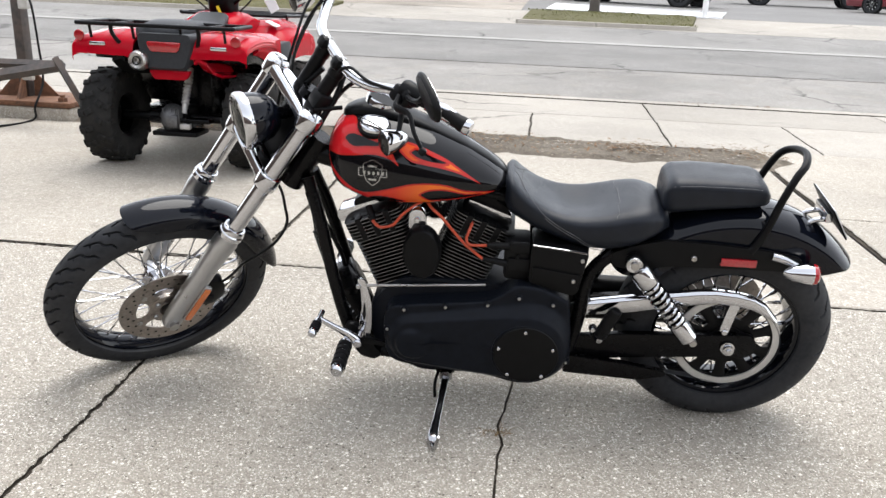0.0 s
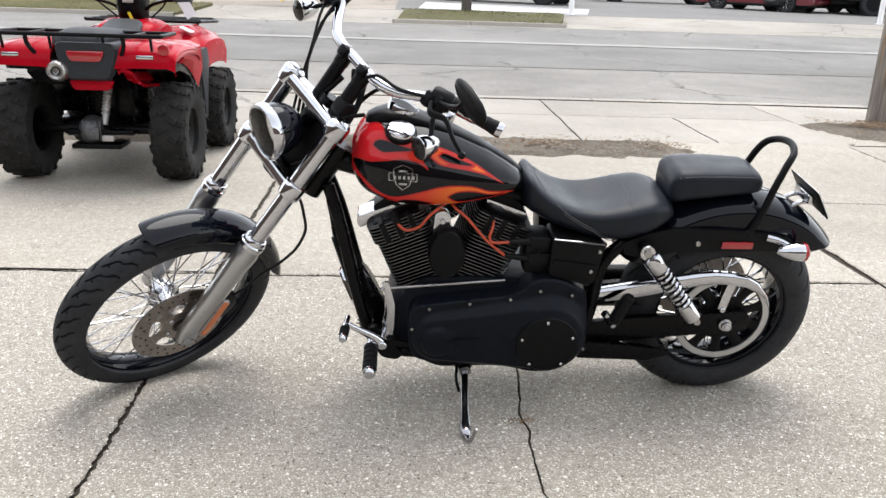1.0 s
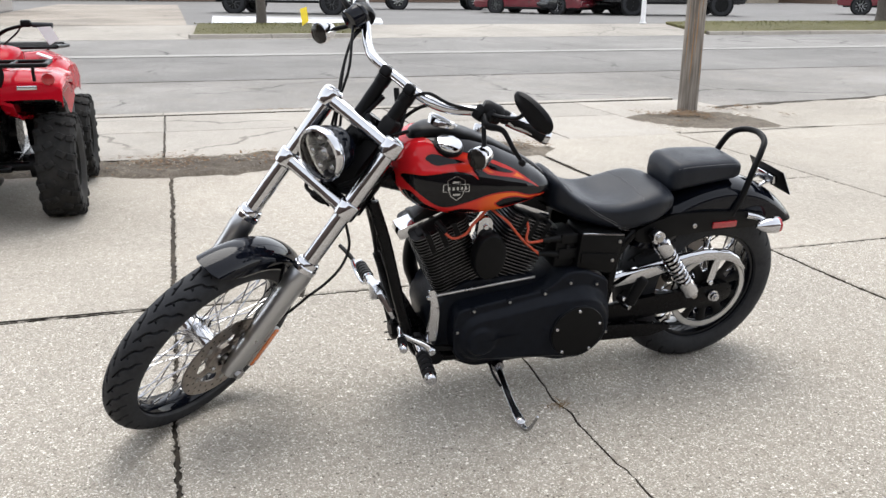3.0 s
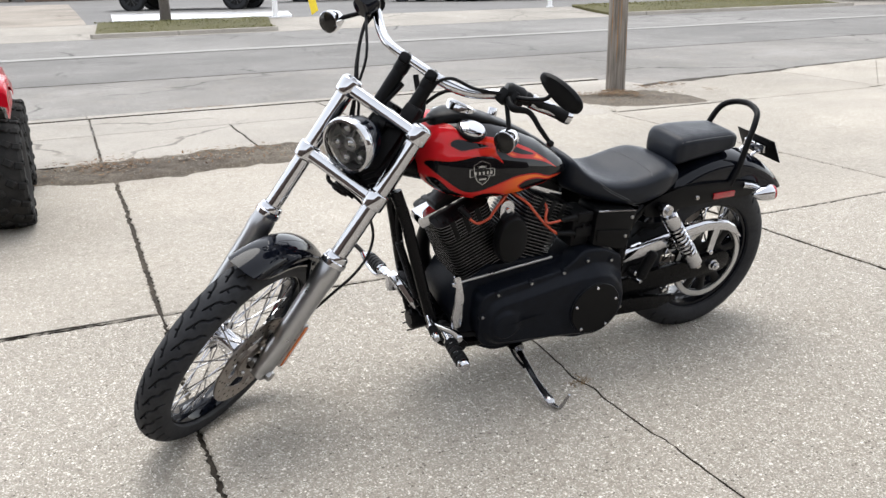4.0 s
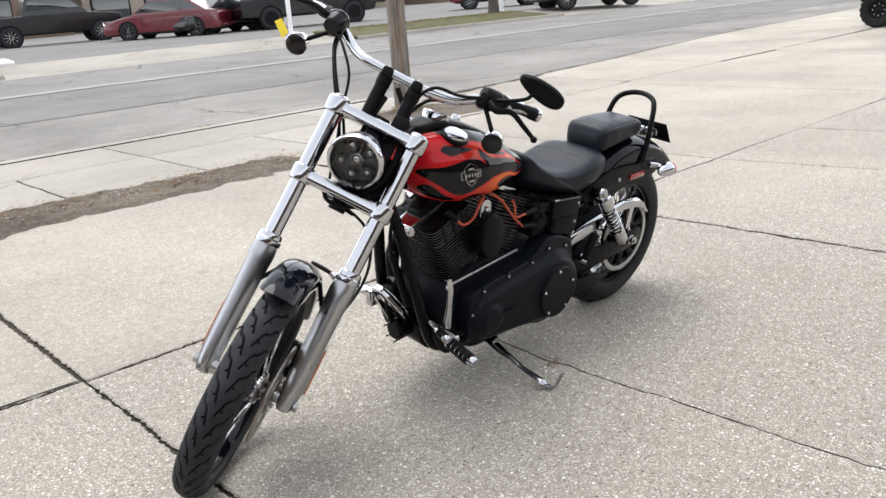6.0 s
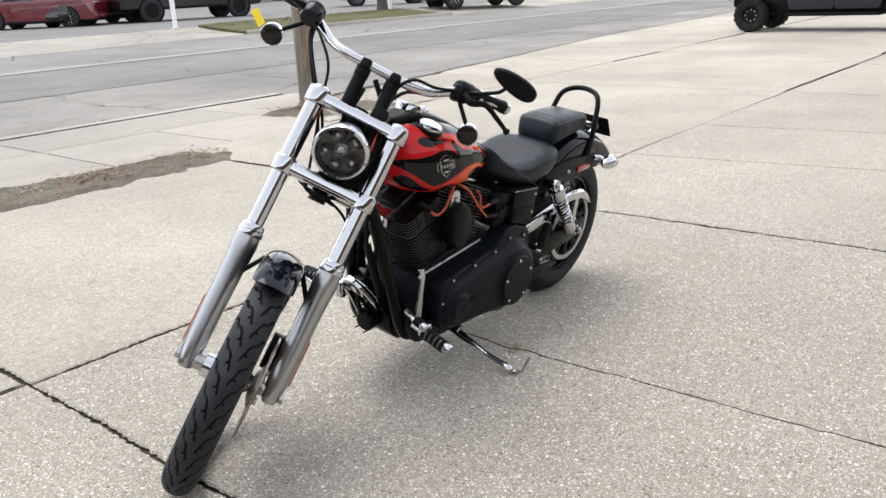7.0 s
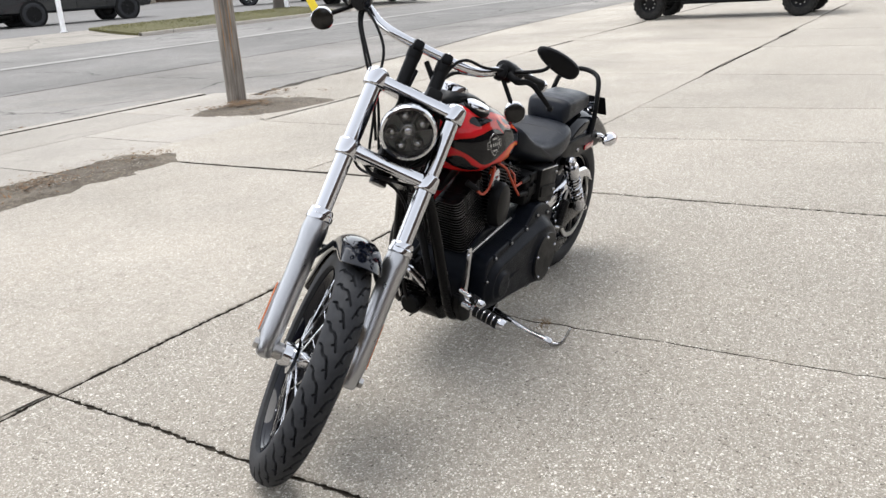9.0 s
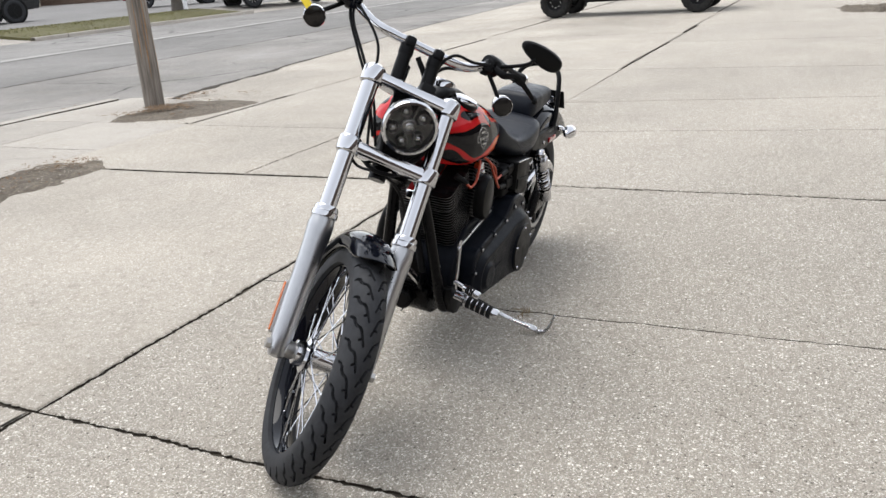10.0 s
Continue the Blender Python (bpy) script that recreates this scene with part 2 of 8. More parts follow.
    if per_object:
        oi = n.new("ShaderNodeObjectInfo")
        hs = n.new("ShaderNodeHueSaturation")
        l.new(rng(oi.outputs["Random"], 0, 1, 1 - per_object, 1 + per_object), hs.inputs["Value"])
        l.new(col, hs.inputs["Color"])
        col = hs.outputs["Color"]
    l.new(col, p.inputs["Base Color"])
    b = n.new("ShaderNodeBump")
    b.inputs["Strength"].default_value, b.inputs["Distance"].default_value = bump, 0.004
    l.new(sand, b.inputs["Height"])
    b2 = n.new("ShaderNodeBump")
    b2.inputs["Strength"].default_value, b2.inputs["Distance"].default_value = bump * 0.7, 0.02
    l.new(fine, b2.inputs["Height"])
    l.new(b.outputs["Normal"], b2.inputs["Normal"])
    l.new(b2.outputs["Normal"], p.inputs["Normal"])
    return m


CONCRETE = ground_material("weathered_concrete", (0.44, 0.4, 0.343), (0.508, 0.467, 0.405), (0.19, 0.168, 0.138), fleck=1.0, fleck_scale=100, stain=0.38, bump=0.9, speck=(0.86, 0.82, 0.745))
APRON = ground_material("smooth_worn_concrete", (0.414, 0.38, 0.327), (0.476, 0.442, 0.387), (0.2, 0.172, 0.138), fleck=0.6, fleck_scale=80, stain=0.55, bump=0.6, speck=(0.78, 0.74, 0.67))
WALK_CONCRETE = ground_material("sidewalk_concrete", (0.36, 0.332, 0.292), (0.42, 0.39, 0.345), (0.2, 0.18, 0.155), fleck=0.5, stain=0.5, per_object=0.07, cracks=0.6)
DRIVE_CONCRETE = ground_material("stained_driveway_concrete", (0.285, 0.25, 0.21), (0.36, 0.322, 0.276), (0.17, 0.145, 0.12), fleck=0.4, stain=0.8, per_object=0.0, cracks=0.5)
OLD_ASPHALT = ground_material("darker_asphalt_lane", (0.178, 0.17, 0.16), (0.225, 0.215, 0.203), (0.11, 0.105, 0.098), fleck=0.5, fleck_scale=60, stain=0.6, per_object=0.0, cracks=0.7, warm_amount=0.1, speck=(0.38, 0.38, 0.37))
GUTTER_ASPHALT = ground_material("pale_gutter_asphalt", (0.225, 0.212, 0.195), (0.285, 0.27, 0.25), (0.135, 0.126, 0.116), fleck=0.5, fleck_scale=60, stain=0.7, per_object=0.0, cracks=0.9, warm_amount=0.25, speck=(0.44, 0.43, 0.41))
ASPHALT = ground_material("worn_asphalt", (0.21, 0.2, 0.187), (0.262, 0.25, 0.235), (0.124, 0.118, 0.11), fleck=0.5, fleck_scale=60, stain=0.5, per_object=0.0, cracks=0.85, warm_amount=0.05, speck=(0.42, 0.42, 0.42))
LOT_ASPHALT = ground_material("lot_asphalt", (0.178, 0.172, 0.165), (0.218, 0.211, 0.203), (0.114, 0.11, 0.106), fleck=0.3, fleck_scale=50, per_object=0.0, warm_amount=0.05, speck=(0.36, 0.36, 0.36))
SOIL = ground_material("dry_soil", (0.095, 0.076, 0.058), (0.25, 0.215, 0.17), (0.035, 0.027, 0.021), fleck=0.35, fleck_scale=34, stain=0.9, speck=(0.38, 0.33, 0.26), bump=1.0, per_object=0.0)
DEAD_LEAF = material("dead_leaf", (0.17, 0.105, 0.06), 0.85, spec=0.15, grain=0.7, grain_scale=60)
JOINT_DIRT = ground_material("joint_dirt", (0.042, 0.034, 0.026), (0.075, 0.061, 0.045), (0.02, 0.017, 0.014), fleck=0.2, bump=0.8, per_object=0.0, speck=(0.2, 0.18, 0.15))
TURF = ground_material("winter_turf_soil", (0.09, 0.085, 0.035), (0.13, 0.12, 0.05), (0.05, 0.045, 0.02), fleck=0.3, bump=1.0, per_object=0.0, speck=(0.2, 0.18, 0.08))
LINE_PAINT = material("worn_road_line_paint", (0.275, 0.265, 0.245), 0.8, grain=0.2, grain_scale=15, dirt=(0.24, 0.23, 0.22), dirt_scale=5, dirt_amount=1.0)
STEM = material("dry_twig", (0.2, 0.13, 0.06), 0.9, grain=0.3)
GRASS = material("winter_grass_blades", (0.13, 0.13, 0.045), 0.8, grain=0.3, grain_scale=6, dirt=(0.28, 0.23, 0.1), dirt_scale=2, dirt_amount=0.6)
WOOD = material("weathered_grey_pole_wood", (0.2, 0.176, 0.15), 0.9, grain=0.5, grain_scale=60, bump=0.7, bump_scale=90, dirt=(0.075, 0.06, 0.05), dirt_scale=18, dirt_amount=0.85, stretch=0.05)
BARK = material("tree_bark", (0.075, 0.065, 0.055), 0.95, grain=0.4, grain_scale=25, bump=0.8, bump_scale=40)
UNSEEN_BRICK = material("unseen_dark_brick", (0.085, 0.06, 0.05), 0.85, grain=0.3, grain_scale=14, bump=0.4, bump_scale=30, dirt=(0.05, 0.04, 0.035), dirt_scale=1.2, dirt_amount=0.6)
LITTER = material("dead_leaf_litter", (0.14, 0.085, 0.045), 0.9, grain=0.4, grain_scale=9, dirt=(0.3, 0.22, 0.13), dirt_scale=4, dirt_amount=0.7)

# ---- mesh helpers ----
def part(name, bm, mat, parent=None, label="", smooth=40.0, m=None):
    """Link a bmesh as one mesh object, under a thing or a part."""
    bmesh.ops.recalc_face_normals(bm, faces=bm.faces)
    limit = radians(smooth)
    for e in bm.edges:
        e.smooth = len(e.link_faces) == 2 and e.calc_face_angle(0) < limit
    for f in bm.faces:
        f.smooth = smooth > 0
    me = bpy.data.meshes.new(name)
    bm.to_mesh(me)
    bm.free()
    for x in mat if isinstance(mat, (list, tuple)) else [mat]:
        me.materials.append(x)
    ob = new(name, me)
    if parent:
        ob.parent = parent
    if m is not None:
        ob.matrix_basis = m
    if label:
        ob["label"] = label
    return ob


def thing(name, label, category, m=None, group="", kind=""):
    ob = new(name)
    ob.empty_display_size = 0.1
    if m is not None:
        ob.matrix_basis = m
    return tagged(ob, label, category, group, kind)


def add(bm, other):
    """Join a second bmesh into the first."""
    me = bpy.data.meshes.new("join")
    other.to_mesh(me)
    other.free()
    bm.from_mesh(me)
    bpy.data.meshes.remove(me)
    return bm


def joined(*bms):
    bm = bms[0]
    for o in bms[1:]:
        add(bm, o)
    return bm


def box(c, size, bevel=0.0, m=None, seg=2):
    bm = bmesh.new()
    bmesh.ops.create_cube(bm, size=1)
    bmesh.ops.scale(bm, vec=size, verts=bm.verts)
    if bevel:
        bmesh.ops.bevel(bm, geom=bm.edges[:], offset=bevel, segments=seg, affect="EDGES", profile=0.5)
    if m is not None:
        bmesh.ops.transform(bm, matrix=m, verts=bm.verts)
    bmesh.ops.translate(bm, vec=c, verts=bm.verts)
    return bm


def axis_frame(a, b):
    d = Vector(b) - Vector(a)
    return Matrix.Translation(a) @ d.to_track_quat("Z", "Y").to_matrix().to_4x4()


def lathe(profile, a=(0, 0, 0), b=(0, 0, 1), n=32, closed=False):
    """Turn a profile of (radius, height) round the axis from a towards b."""
    m = axis_frame(a, b)
    bm = bmesh.new()
    rings = []
    for r, h in profile:
        if r < 1e-6:
            rings.append([bm.verts.new(m @ Vector((0, 0, h)))])
        else:
            rings.append([bm.verts.new(m @ Vector((r * math.cos(2 * math.pi * i / n), r * math.sin(2 * math.pi * i / n), h))) for i in range(n)])
    pairs = list(zip(rings, rings[1:])) + ([(rings[-1], rings[0])] if closed else [])
    for p, q in pairs:
        for i in range(n):
            j = (i + 1) % n
            if len(p) == 1 and len(q) == 1:
                continue
            if len(p) == 1:
                bm.faces.new((p[0], q[i], q[j]))
            elif len(q) == 1:
                bm.faces.new((p[i], p[j], q[0]))
            else:
                bm.faces.new((p[i], p[j], q[j], q[i]))
    return bm


def rod(a, b, r, n=16, r2=None, bevel=0.0):
    d = (Vector(b) - Vector(a)).length
    r2 = r if r2 is None else r2
    e = bevel
    prof = [(0, 0), (max(r - e, 1e-4), 0), (r, e), (r2, d - e), (max(r2 - e, 1e-4), d), (0, d)] if e else [(0, 0), (r, 0), (r2, d), (0, d)]
    return lathe(prof, a, b, n)


def curve_points(pts, steps=8):
    """A smooth line through the points."""
    p = [Vector(q) for q in pts]
    if len(p) < 3:
        return p
    p = [2 * p[0] - p[1], *p, 2 * p[-1] - p[-2]]
    out = []
    for i in range(1, len(p) - 2):
        for k in range(steps):
            t = k / steps
            out.append(0.5 * (2 * p[i] + (p[i + 1] - p[i - 1]) * t + (2 * p[i - 1] - 5 * p[i] + 4 * p[i + 1] - p[i + 2]) * t * t
                              + (3 * p[i] - p[i - 1] - 3 * p[i + 1] + p[i + 2]) * t ** 3))
    out.append(p[-2])
    return out


def sweep(pts, r, n=10, steps=8, flat=1.0, up=None):
    """A tube along a smooth line; r: a radius or one radius at each point. flat squeezes it along its second axis."""
    line = curve_points(pts, steps)
    rs = [r] * len(line) if isinstance(r, (int, float)) else [float(np.interp(i / (len(line) - 1) * (len(r) - 1), range(len(r)), r)) for i in range(len(line))]
    bm = bmesh.new()
    tangent = (line[1] - line[0]).normalized()
    side = tangent.orthogonal().normalized() if up is None else (Vector(up) - tangent * Vector(up).dot(tangent)).normalized()
    rings = []
    for i, c in enumerate(line):
        t = (line[min(i + 1, len(line) - 1)] - line[max(i - 1, 0)]).normalized()
        side = (side - t * side.dot(t)).normalized()
        other = t.cross(side)
        rings.append([bm.verts.new(c + rs[i] * (math.cos(2 * math.pi * k / n) * side + flat * math.sin(2 * math.pi * k / n) * other)) for k in range(n)])
    for p, q in zip(rings, rings[1:]):
        for k in range(n):
            bm.faces.new((p[k], p[(k + 1) % n], q[(k + 1) % n], q[k]))
    bm.faces.new(rings[0])
    bm.faces.new(rings[-1])
    return bm


def prism(poly, a, b, axis="y", bevel=0.0, seg=2):
    """A polygon in the plane across the axis, drawn out from a to b."""
    put = {"y": lambda u, v, w: (u, w, v), "x": lambda u, v, w: (w, u, v), "z": lambda u, v, w: (u, v, w)}[axis]
    bm = bmesh.new()
    lo = [bm.verts.new(put(u, v, a)) for u, v in poly]
    hi = [bm.verts.new(put(u, v, b)) for u, v in poly]
    bm.faces.new(lo)
    bm.faces.new(hi)
    for i in range(len(poly)):
        j = (i + 1) % len(poly)
        bm.faces.new((lo[i], lo[j], hi[j], hi[i]))
    bmesh.ops.recalc_face_normals(bm, faces=bm.faces)
    if bevel:
        bmesh.ops.bevel(bm, geom=bm.edges[:], offset=bevel, segments=seg, affect="EDGES", profile=0.5, clamp_overlap=True)
    return bm


def rounded(poly, r, n=4):
    """A polygon with its corners rounded."""
    out = []
    k = len(poly)
    for i in range(k):
        p, a, b = Vector(poly[i]), Vector(poly[i - 1]), Vector(poly[(i + 1) % k])
        d = min(r, (a - p).length * 0.45, (b - p).length * 0.45)
        s, e = p + (a - p).normalized() * d, p + (b - p).normalized() * d
        for j in range(n + 1):
            t = j / n
            out.append(tuple((1 - t) ** 2 * s + 2 * t * (1 - t) * p + t * t * e))
    return out


def loft(sections, caps=True):
    """A skin over closed rings of points."""
    bm = bmesh.new()
    rings = [[bm.verts.new(p) for p in s] for s in sections]
    n = len(rings[0])
    for p, q in zip(rings, rings[1:]):
        for k in range(n):
            bm.faces.new((p[k], p[(k + 1) % n], q[(k + 1) % n], q[k]))
    if caps:
        bm.faces.new(rings[0])
        bm.faces.new(rings[-1])
    return bm


def power(v, e):
    return math.copysign(abs(v) ** e, v)


def ring_section(x, w, zt, zm, zb, n=48, e=0.8, e2=0.9):
    """A rounded cross-section at x: half width w, top, widest level and bottom."""
    out = []
    for k in range(n):
        a = 2 * math.pi * k / n
        c, s = math.cos(a), math.sin(a)
        out.append((x, w * power(s, e), zm + ((zt - zm) if c > 0 else (zm - zb)) * power(c, e2)))
    return out


def at(xs, *cols):
    """Smooth tables: a function of x that gives the columns' values."""
    order = np.argsort(xs)
    xv = np.array(xs)[order]
    return lambda x: [float(np.interp(x, xv, np.array(c)[order])) for c in cols]


def moved(bm, m):
    bmesh.ops.transform(bm, matrix=m, verts=bm.verts)
    return bm


def bolt(p, d, r=0.006, h=0.005):
    q = Vector(p) + Vector(d) * h
    return lathe([(r, -0.002), (r, h * 0.6), (r * 0.8, h), (0, h)], p, q, 10)

# ---- the ground: everything along the street is laid out in u (along) and v (across) ----
STREET = pose(0, 0, 0, 0, 0, -5.7)
PROFILE_V = [-300, 8.1, 9.3, 14, 20, 22, 24, 34, 600]
PROFILE_Z = [0, 0, -0.02, 0.04, 0.12, 0.2, 0.38, 0.42, 0.5]


def ground_z(v):
    return float(np.interp(v, PROFILE_V, PROFILE_Z))


def strip(us, vs, lift, jag=0.0, seed=0, edge=None):
    """A sheet over the ground's profile; the two long edges may be jagged."""
    rnd = random.Random(seed)
    bm = bmesh.new()
    grid = []
    for u in us:
        row = []
        for j, v in enumerate(vs):
            vv = v + (rnd.uniform(-jag, jag) if j in (0, len(vs) - 1) else 0)
            row.append(bm.verts.new((u, vv, ground_z(vv) + lift)))
        grid.append(row)
    for a, b in zip(grid, grid[1:]):
        for j in range(len(vs) - 1):
            bm.faces.new((a[j], b[j], b[j + 1], a[j + 1]))
    return bm


def steps(a, b, d):
    n = max(1, round((b - a) / d))
    return [a + (b - a) * i / n for i in range(n + 1)]


ground = part("ground", strip([-600, -60, -20, 0, 20, 60, 600], [-300, -30, 8, *steps(9.3, 34, 1.2), 60, 600], -0.0135), JOINT_DIRT, m=STREET)
tagged(ground, "dark dry soil and dirt under the paving", "ground", kind="structure")

road = part("road", strip([-200, -40, *steps(-20, 40, 0.12), 200], [16.55, 17.5, 19, 20.72], -0.004, 0.004, 3), ASPHALT, m=STREET)
tagged(road, "worn grey asphalt street with long cracks", "road", kind="structure")
part("road_strip", strip([-200, -40, *steps(-20, 40, 0.12), 200], [8.2, 9.6, 11, 12.575], -0.012, 0.014, 1), GUTTER_ASPHALT, road)
part("road_strip", strip([-200, -40, *steps(-20, 40, 0.12), 200], [12.605, 14, 15.5, 16.7], -0.008, 0.012, 2), OLD_ASPHALT, road)
line = part("lane_line", strip(steps(-40, 60, 0.5), [16.5, 16.86], 0.001, 0.03, 5), LINE_PAINT, road, "faded pale road line")

far_lot = part("far_lot", strip([-200, -40, 0, 40, 200], [*steps(23.7, 34, 1.0), 60, 300], -0.003), LOT_ASPHALT, m=STREET)
tagged(far_lot, "grey asphalt car park across the street", "car park", kind="structure")
far_apron = part("far_apron", strip([-60, *steps(-20, 40, 1.0), 90], [20.74, 21.5, 22.3, 23, 23.68], -0.002, 0.02, 8), WALK_CONCRETE, m=STREET)
tagged(far_apron, "pale cracked concrete driveway apron across the street", "pavement", kind="structure")
driveway = part("far_driveway", strip([-6.6, -5, -3, -1.6, -0.75], [23.69, *steps(24.2, 34, 0.7), 40, 48], 0.004), DRIVE_CONCRETE, m=STREET)
tagged(driveway, "worn pale concrete driveway beside the verge", "driveway", kind="structure")
far_walk = part("far_walkway", prism(rounded([(-0.1, 24.0), (4.6, 23.8), (5.4, 27.4), (0.2, 30.0)], 0.1), 0.3, 0.415, "z", 0.01), WHITE_PAINT, m=STREET)
tagged(far_walk, "white painted concrete walkway behind the verge", "pavement", kind="structure")


def verge(u0, u1, v0, v1, seed):
    """A grass verge: a kerbed bed of turf with its blades."""
    rnd = random.Random(seed)
    bed = prism(rounded([(u0, v0), (u1 - 0.5, v0 + 0.05), (u1, v1), (u0 + 0.2, v1)], 0.25), 0.0, 1.0, "z")
    for w in bed.verts:
        w.co.z = ground_z(w.co.y) + (0.06 if w.co.z > 0.5 else -0.05)
    t = part("verge", bed, TURF, m=STREET)
    tagged(t, "grass verge in dull winter green with a concrete kerb", "verge", kind="structure")
    kerb = strip(steps(u0 - 0.1, u1 - 0.4, 0.3), [v0 - 0.22, v0 - 0.2, v0 - 0.06, v0 - 0.04], 0.0, 0.005, seed)
    for w in kerb.verts:
        w.co.z += 0.09 if v0 - 0.21 < w.co.y < v0 - 0.05 else -0.02
    part("kerb", kerb, WALK_CONCRETE, t)
    me = bpy.data.meshes.new("grass")
    vs, fs = [], []
    for i in range(int((u1 - u0) * (v1 - v0) * 260)):
        u, v = rnd.uniform(u0 + 0.1, u1 - 0.3), rnd.uniform(v0 + 0.02, v1)
        if noise.noise((u * 0.9, v * 0.9, seed)) < -0.28:
            continue
        a, h, b = rnd.uniform(0, 6.28), rnd.uniform(0.02, 0.055), rnd.uniform(-0.04, 0.04)
        z = ground_z(v) + 0.055
        dx, dy = 0.018 * math.cos(a), 0.018 * math.sin(a)
        k = len(vs)
        vs += [(u - dx, v - dy, z), (u + dx, v + dy, z), (u + b, v + b * 0.5, z + h)]
        fs.append((k, k + 1, k + 2))
    me.from_pydata(vs, [], fs)
    me.materials.append(GRASS)
    g = new("grass", me)
    g.matrix_basis = STREET
    tagged(g, "short dull green winter grass on the verge", "grass", kind="stuff")


verge(-0.68, 3.9, 21.12, 23.6, 1)
verge(13.4, 23.2, 21.0, 23.7, 2)
verge(-22.0, -5.6, 21.0, 23.6, 3)

# dry soil along the pavement's edge
def soil_bed(name, label, poly, lift, amp, seed, mat=SOIL, cell=0.035):
    us, vs = [p[0] for p in poly], [p[1] for p in poly]
    bm = bmesh.new()
    n = len(poly)

    def edge_distance(u, v):
        best, inside = 9.0, False
        for i in range(n):
            (x0, y0), (x1, y1) = poly[i], poly[(i + 1) % n]
            t = max(0, min(1, ((u - x0) * (x1 - x0) + (v - y0) * (y1 - y0)) / ((x1 - x0) ** 2 + (y1 - y0) ** 2)))
            best = min(best, math.hypot(u - x0 - t * (x1 - x0), v - y0 - t * (y1 - y0)))
            if (y0 > v) != (y1 > v) and u < (x1 - x0) * (v - y0) / (y1 - y0) + x0:
                inside = not inside
        return best if inside else -best

    gu, gv = steps(min(us) - 0.1, max(us) + 0.1, cell), steps(min(vs) - 0.1, max(vs) + 0.1, cell)
    grid = {}
    for i, u in enumerate(gu):
        for j, v in enumerate(gv):
            d = edge_distance(u, v) + 0.11 * noise.noise((u * 2.6, v * 2.6, seed + 3)) + 0.075 * noise.noise((u * 7, v * 7, seed)) + 0.025 * noise.noise((u * 25, v * 25, seed))
            h = lift * min(1, max(-1, d / 0.1)) + amp * (noise.fractal((u * 9, v * 9, seed), 0.7, 2.0, 4) * 0.5 + 0.25) * min(1, max(0, d / 0.06))
            grid[i, j] = (bm.verts.new((u, v, h)), d)
    for i in range(len(gu) - 1):
        for j in range(len(gv) - 1):
            q = [grid[i, j], grid[i + 1, j], grid[i + 1, j + 1], grid[i, j + 1]]
            if max(x[1] for x in q) > -0.04:
                bm.faces.new([x[0] for x in q])
    for w in [w for w in bm.verts if not w.link_faces]:
        bm.verts.remove(w)
    ob = part(name, bm, mat, m=STREET)
    return tagged(ob, label, "soil", kind="structure")


soil_bed("soil_strip", "strip of dry brown soil and litter beside the sidewalk", [(-4.0, 6.4), (-2.2, 6.3), (-1.6, 6.1), (-1.2, 6.02), (-0.4, 6.08), (0.1, 6.1), (0.9, 6.1), (1.6, 6.14), (1.95, 6.4), (1.7, 6.8), (1.2, 6.78), (0.6, 6.82), (-0.4, 6.8), (-1.0, 6.79), (-1.6, 6.72), (-2.4, 6.8), (-4.0, 6.8)], 0.012, 0.035, 4)
litter_rnd = random.Random(31)
litter = bmesh.new()
for k in range(420):
    u = litter_rnd.uniform(-3.6, 1.7)
    v = 6.46 + litter_rnd.gauss(0, 0.14)
    a, size, tilt = litter_rnd.uniform(0, 6.28), litter_rnd.uniform(0.009, 0.026), litter_rnd.uniform(-0.5, 0.5)
    z = 0.024 + litter_rnd.uniform(0, 0.016)
    d, w = Vector((math.cos(a), math.sin(a), tilt)) * size, Vector((-math.sin(a), math.cos(a), -0.4)) * size * 0.45
    c, lift = Vector((u, v, z)), Vector((0, 0, size * 0.3))
    q = [litter.verts.new(p) for p in (c - d, c + w + lift, c + d + lift, c - w * 0.8)]
    litter.faces.new((q[0], q[3], q[2]))
    litter.faces.new((q[0], q[2], q[1]))
tagged(part("leaf_litter", litter, DEAD_LEAF, m=STREET, smooth=0), "scattered dry brown leaf litter on the soil", "leaves", kind="stuff")
soil_bed("pole_soil", "damp soil round the utility pole's foot", [(3.5, 7.9), (3.72, 7.2), (4.1, 7.02), (4.65, 6.9), (4.78, 7.5), (4.8, 7.95), (4.3, 8.12), (3.8, 8.05)], 0.006, 0.022, 5)
soil_bed("mulch_bed", "dark mulch bed at the lot's edge", [(13.6, 0.2), (15.2, 0.4), (15.3, 1.4), (14.2, 1.2)], 0.02, 0.08, 6)

# unseen walls added behind the walk close the forecourt and darken chrome reflections
def unseen_wall(name, u0, u1, v0, v1, h):
    w = part(name, box(((u0 + u1) / 2, (v0 + v1) / 2, h / 2), (u1 - u0, v1 - v0, h), 0.02), UNSEEN_BRICK, m=STREET)
    return tagged(w, "plain dark wall added out of view to darken reflections", "wall", kind="structure")


unseen_wall("wall_south", -9.0, 22.0, -8.4, -8.1, 4.2)
unseen_wall("wall_west", -9.3, -9.0, -8.4, 4.5, 4.2)


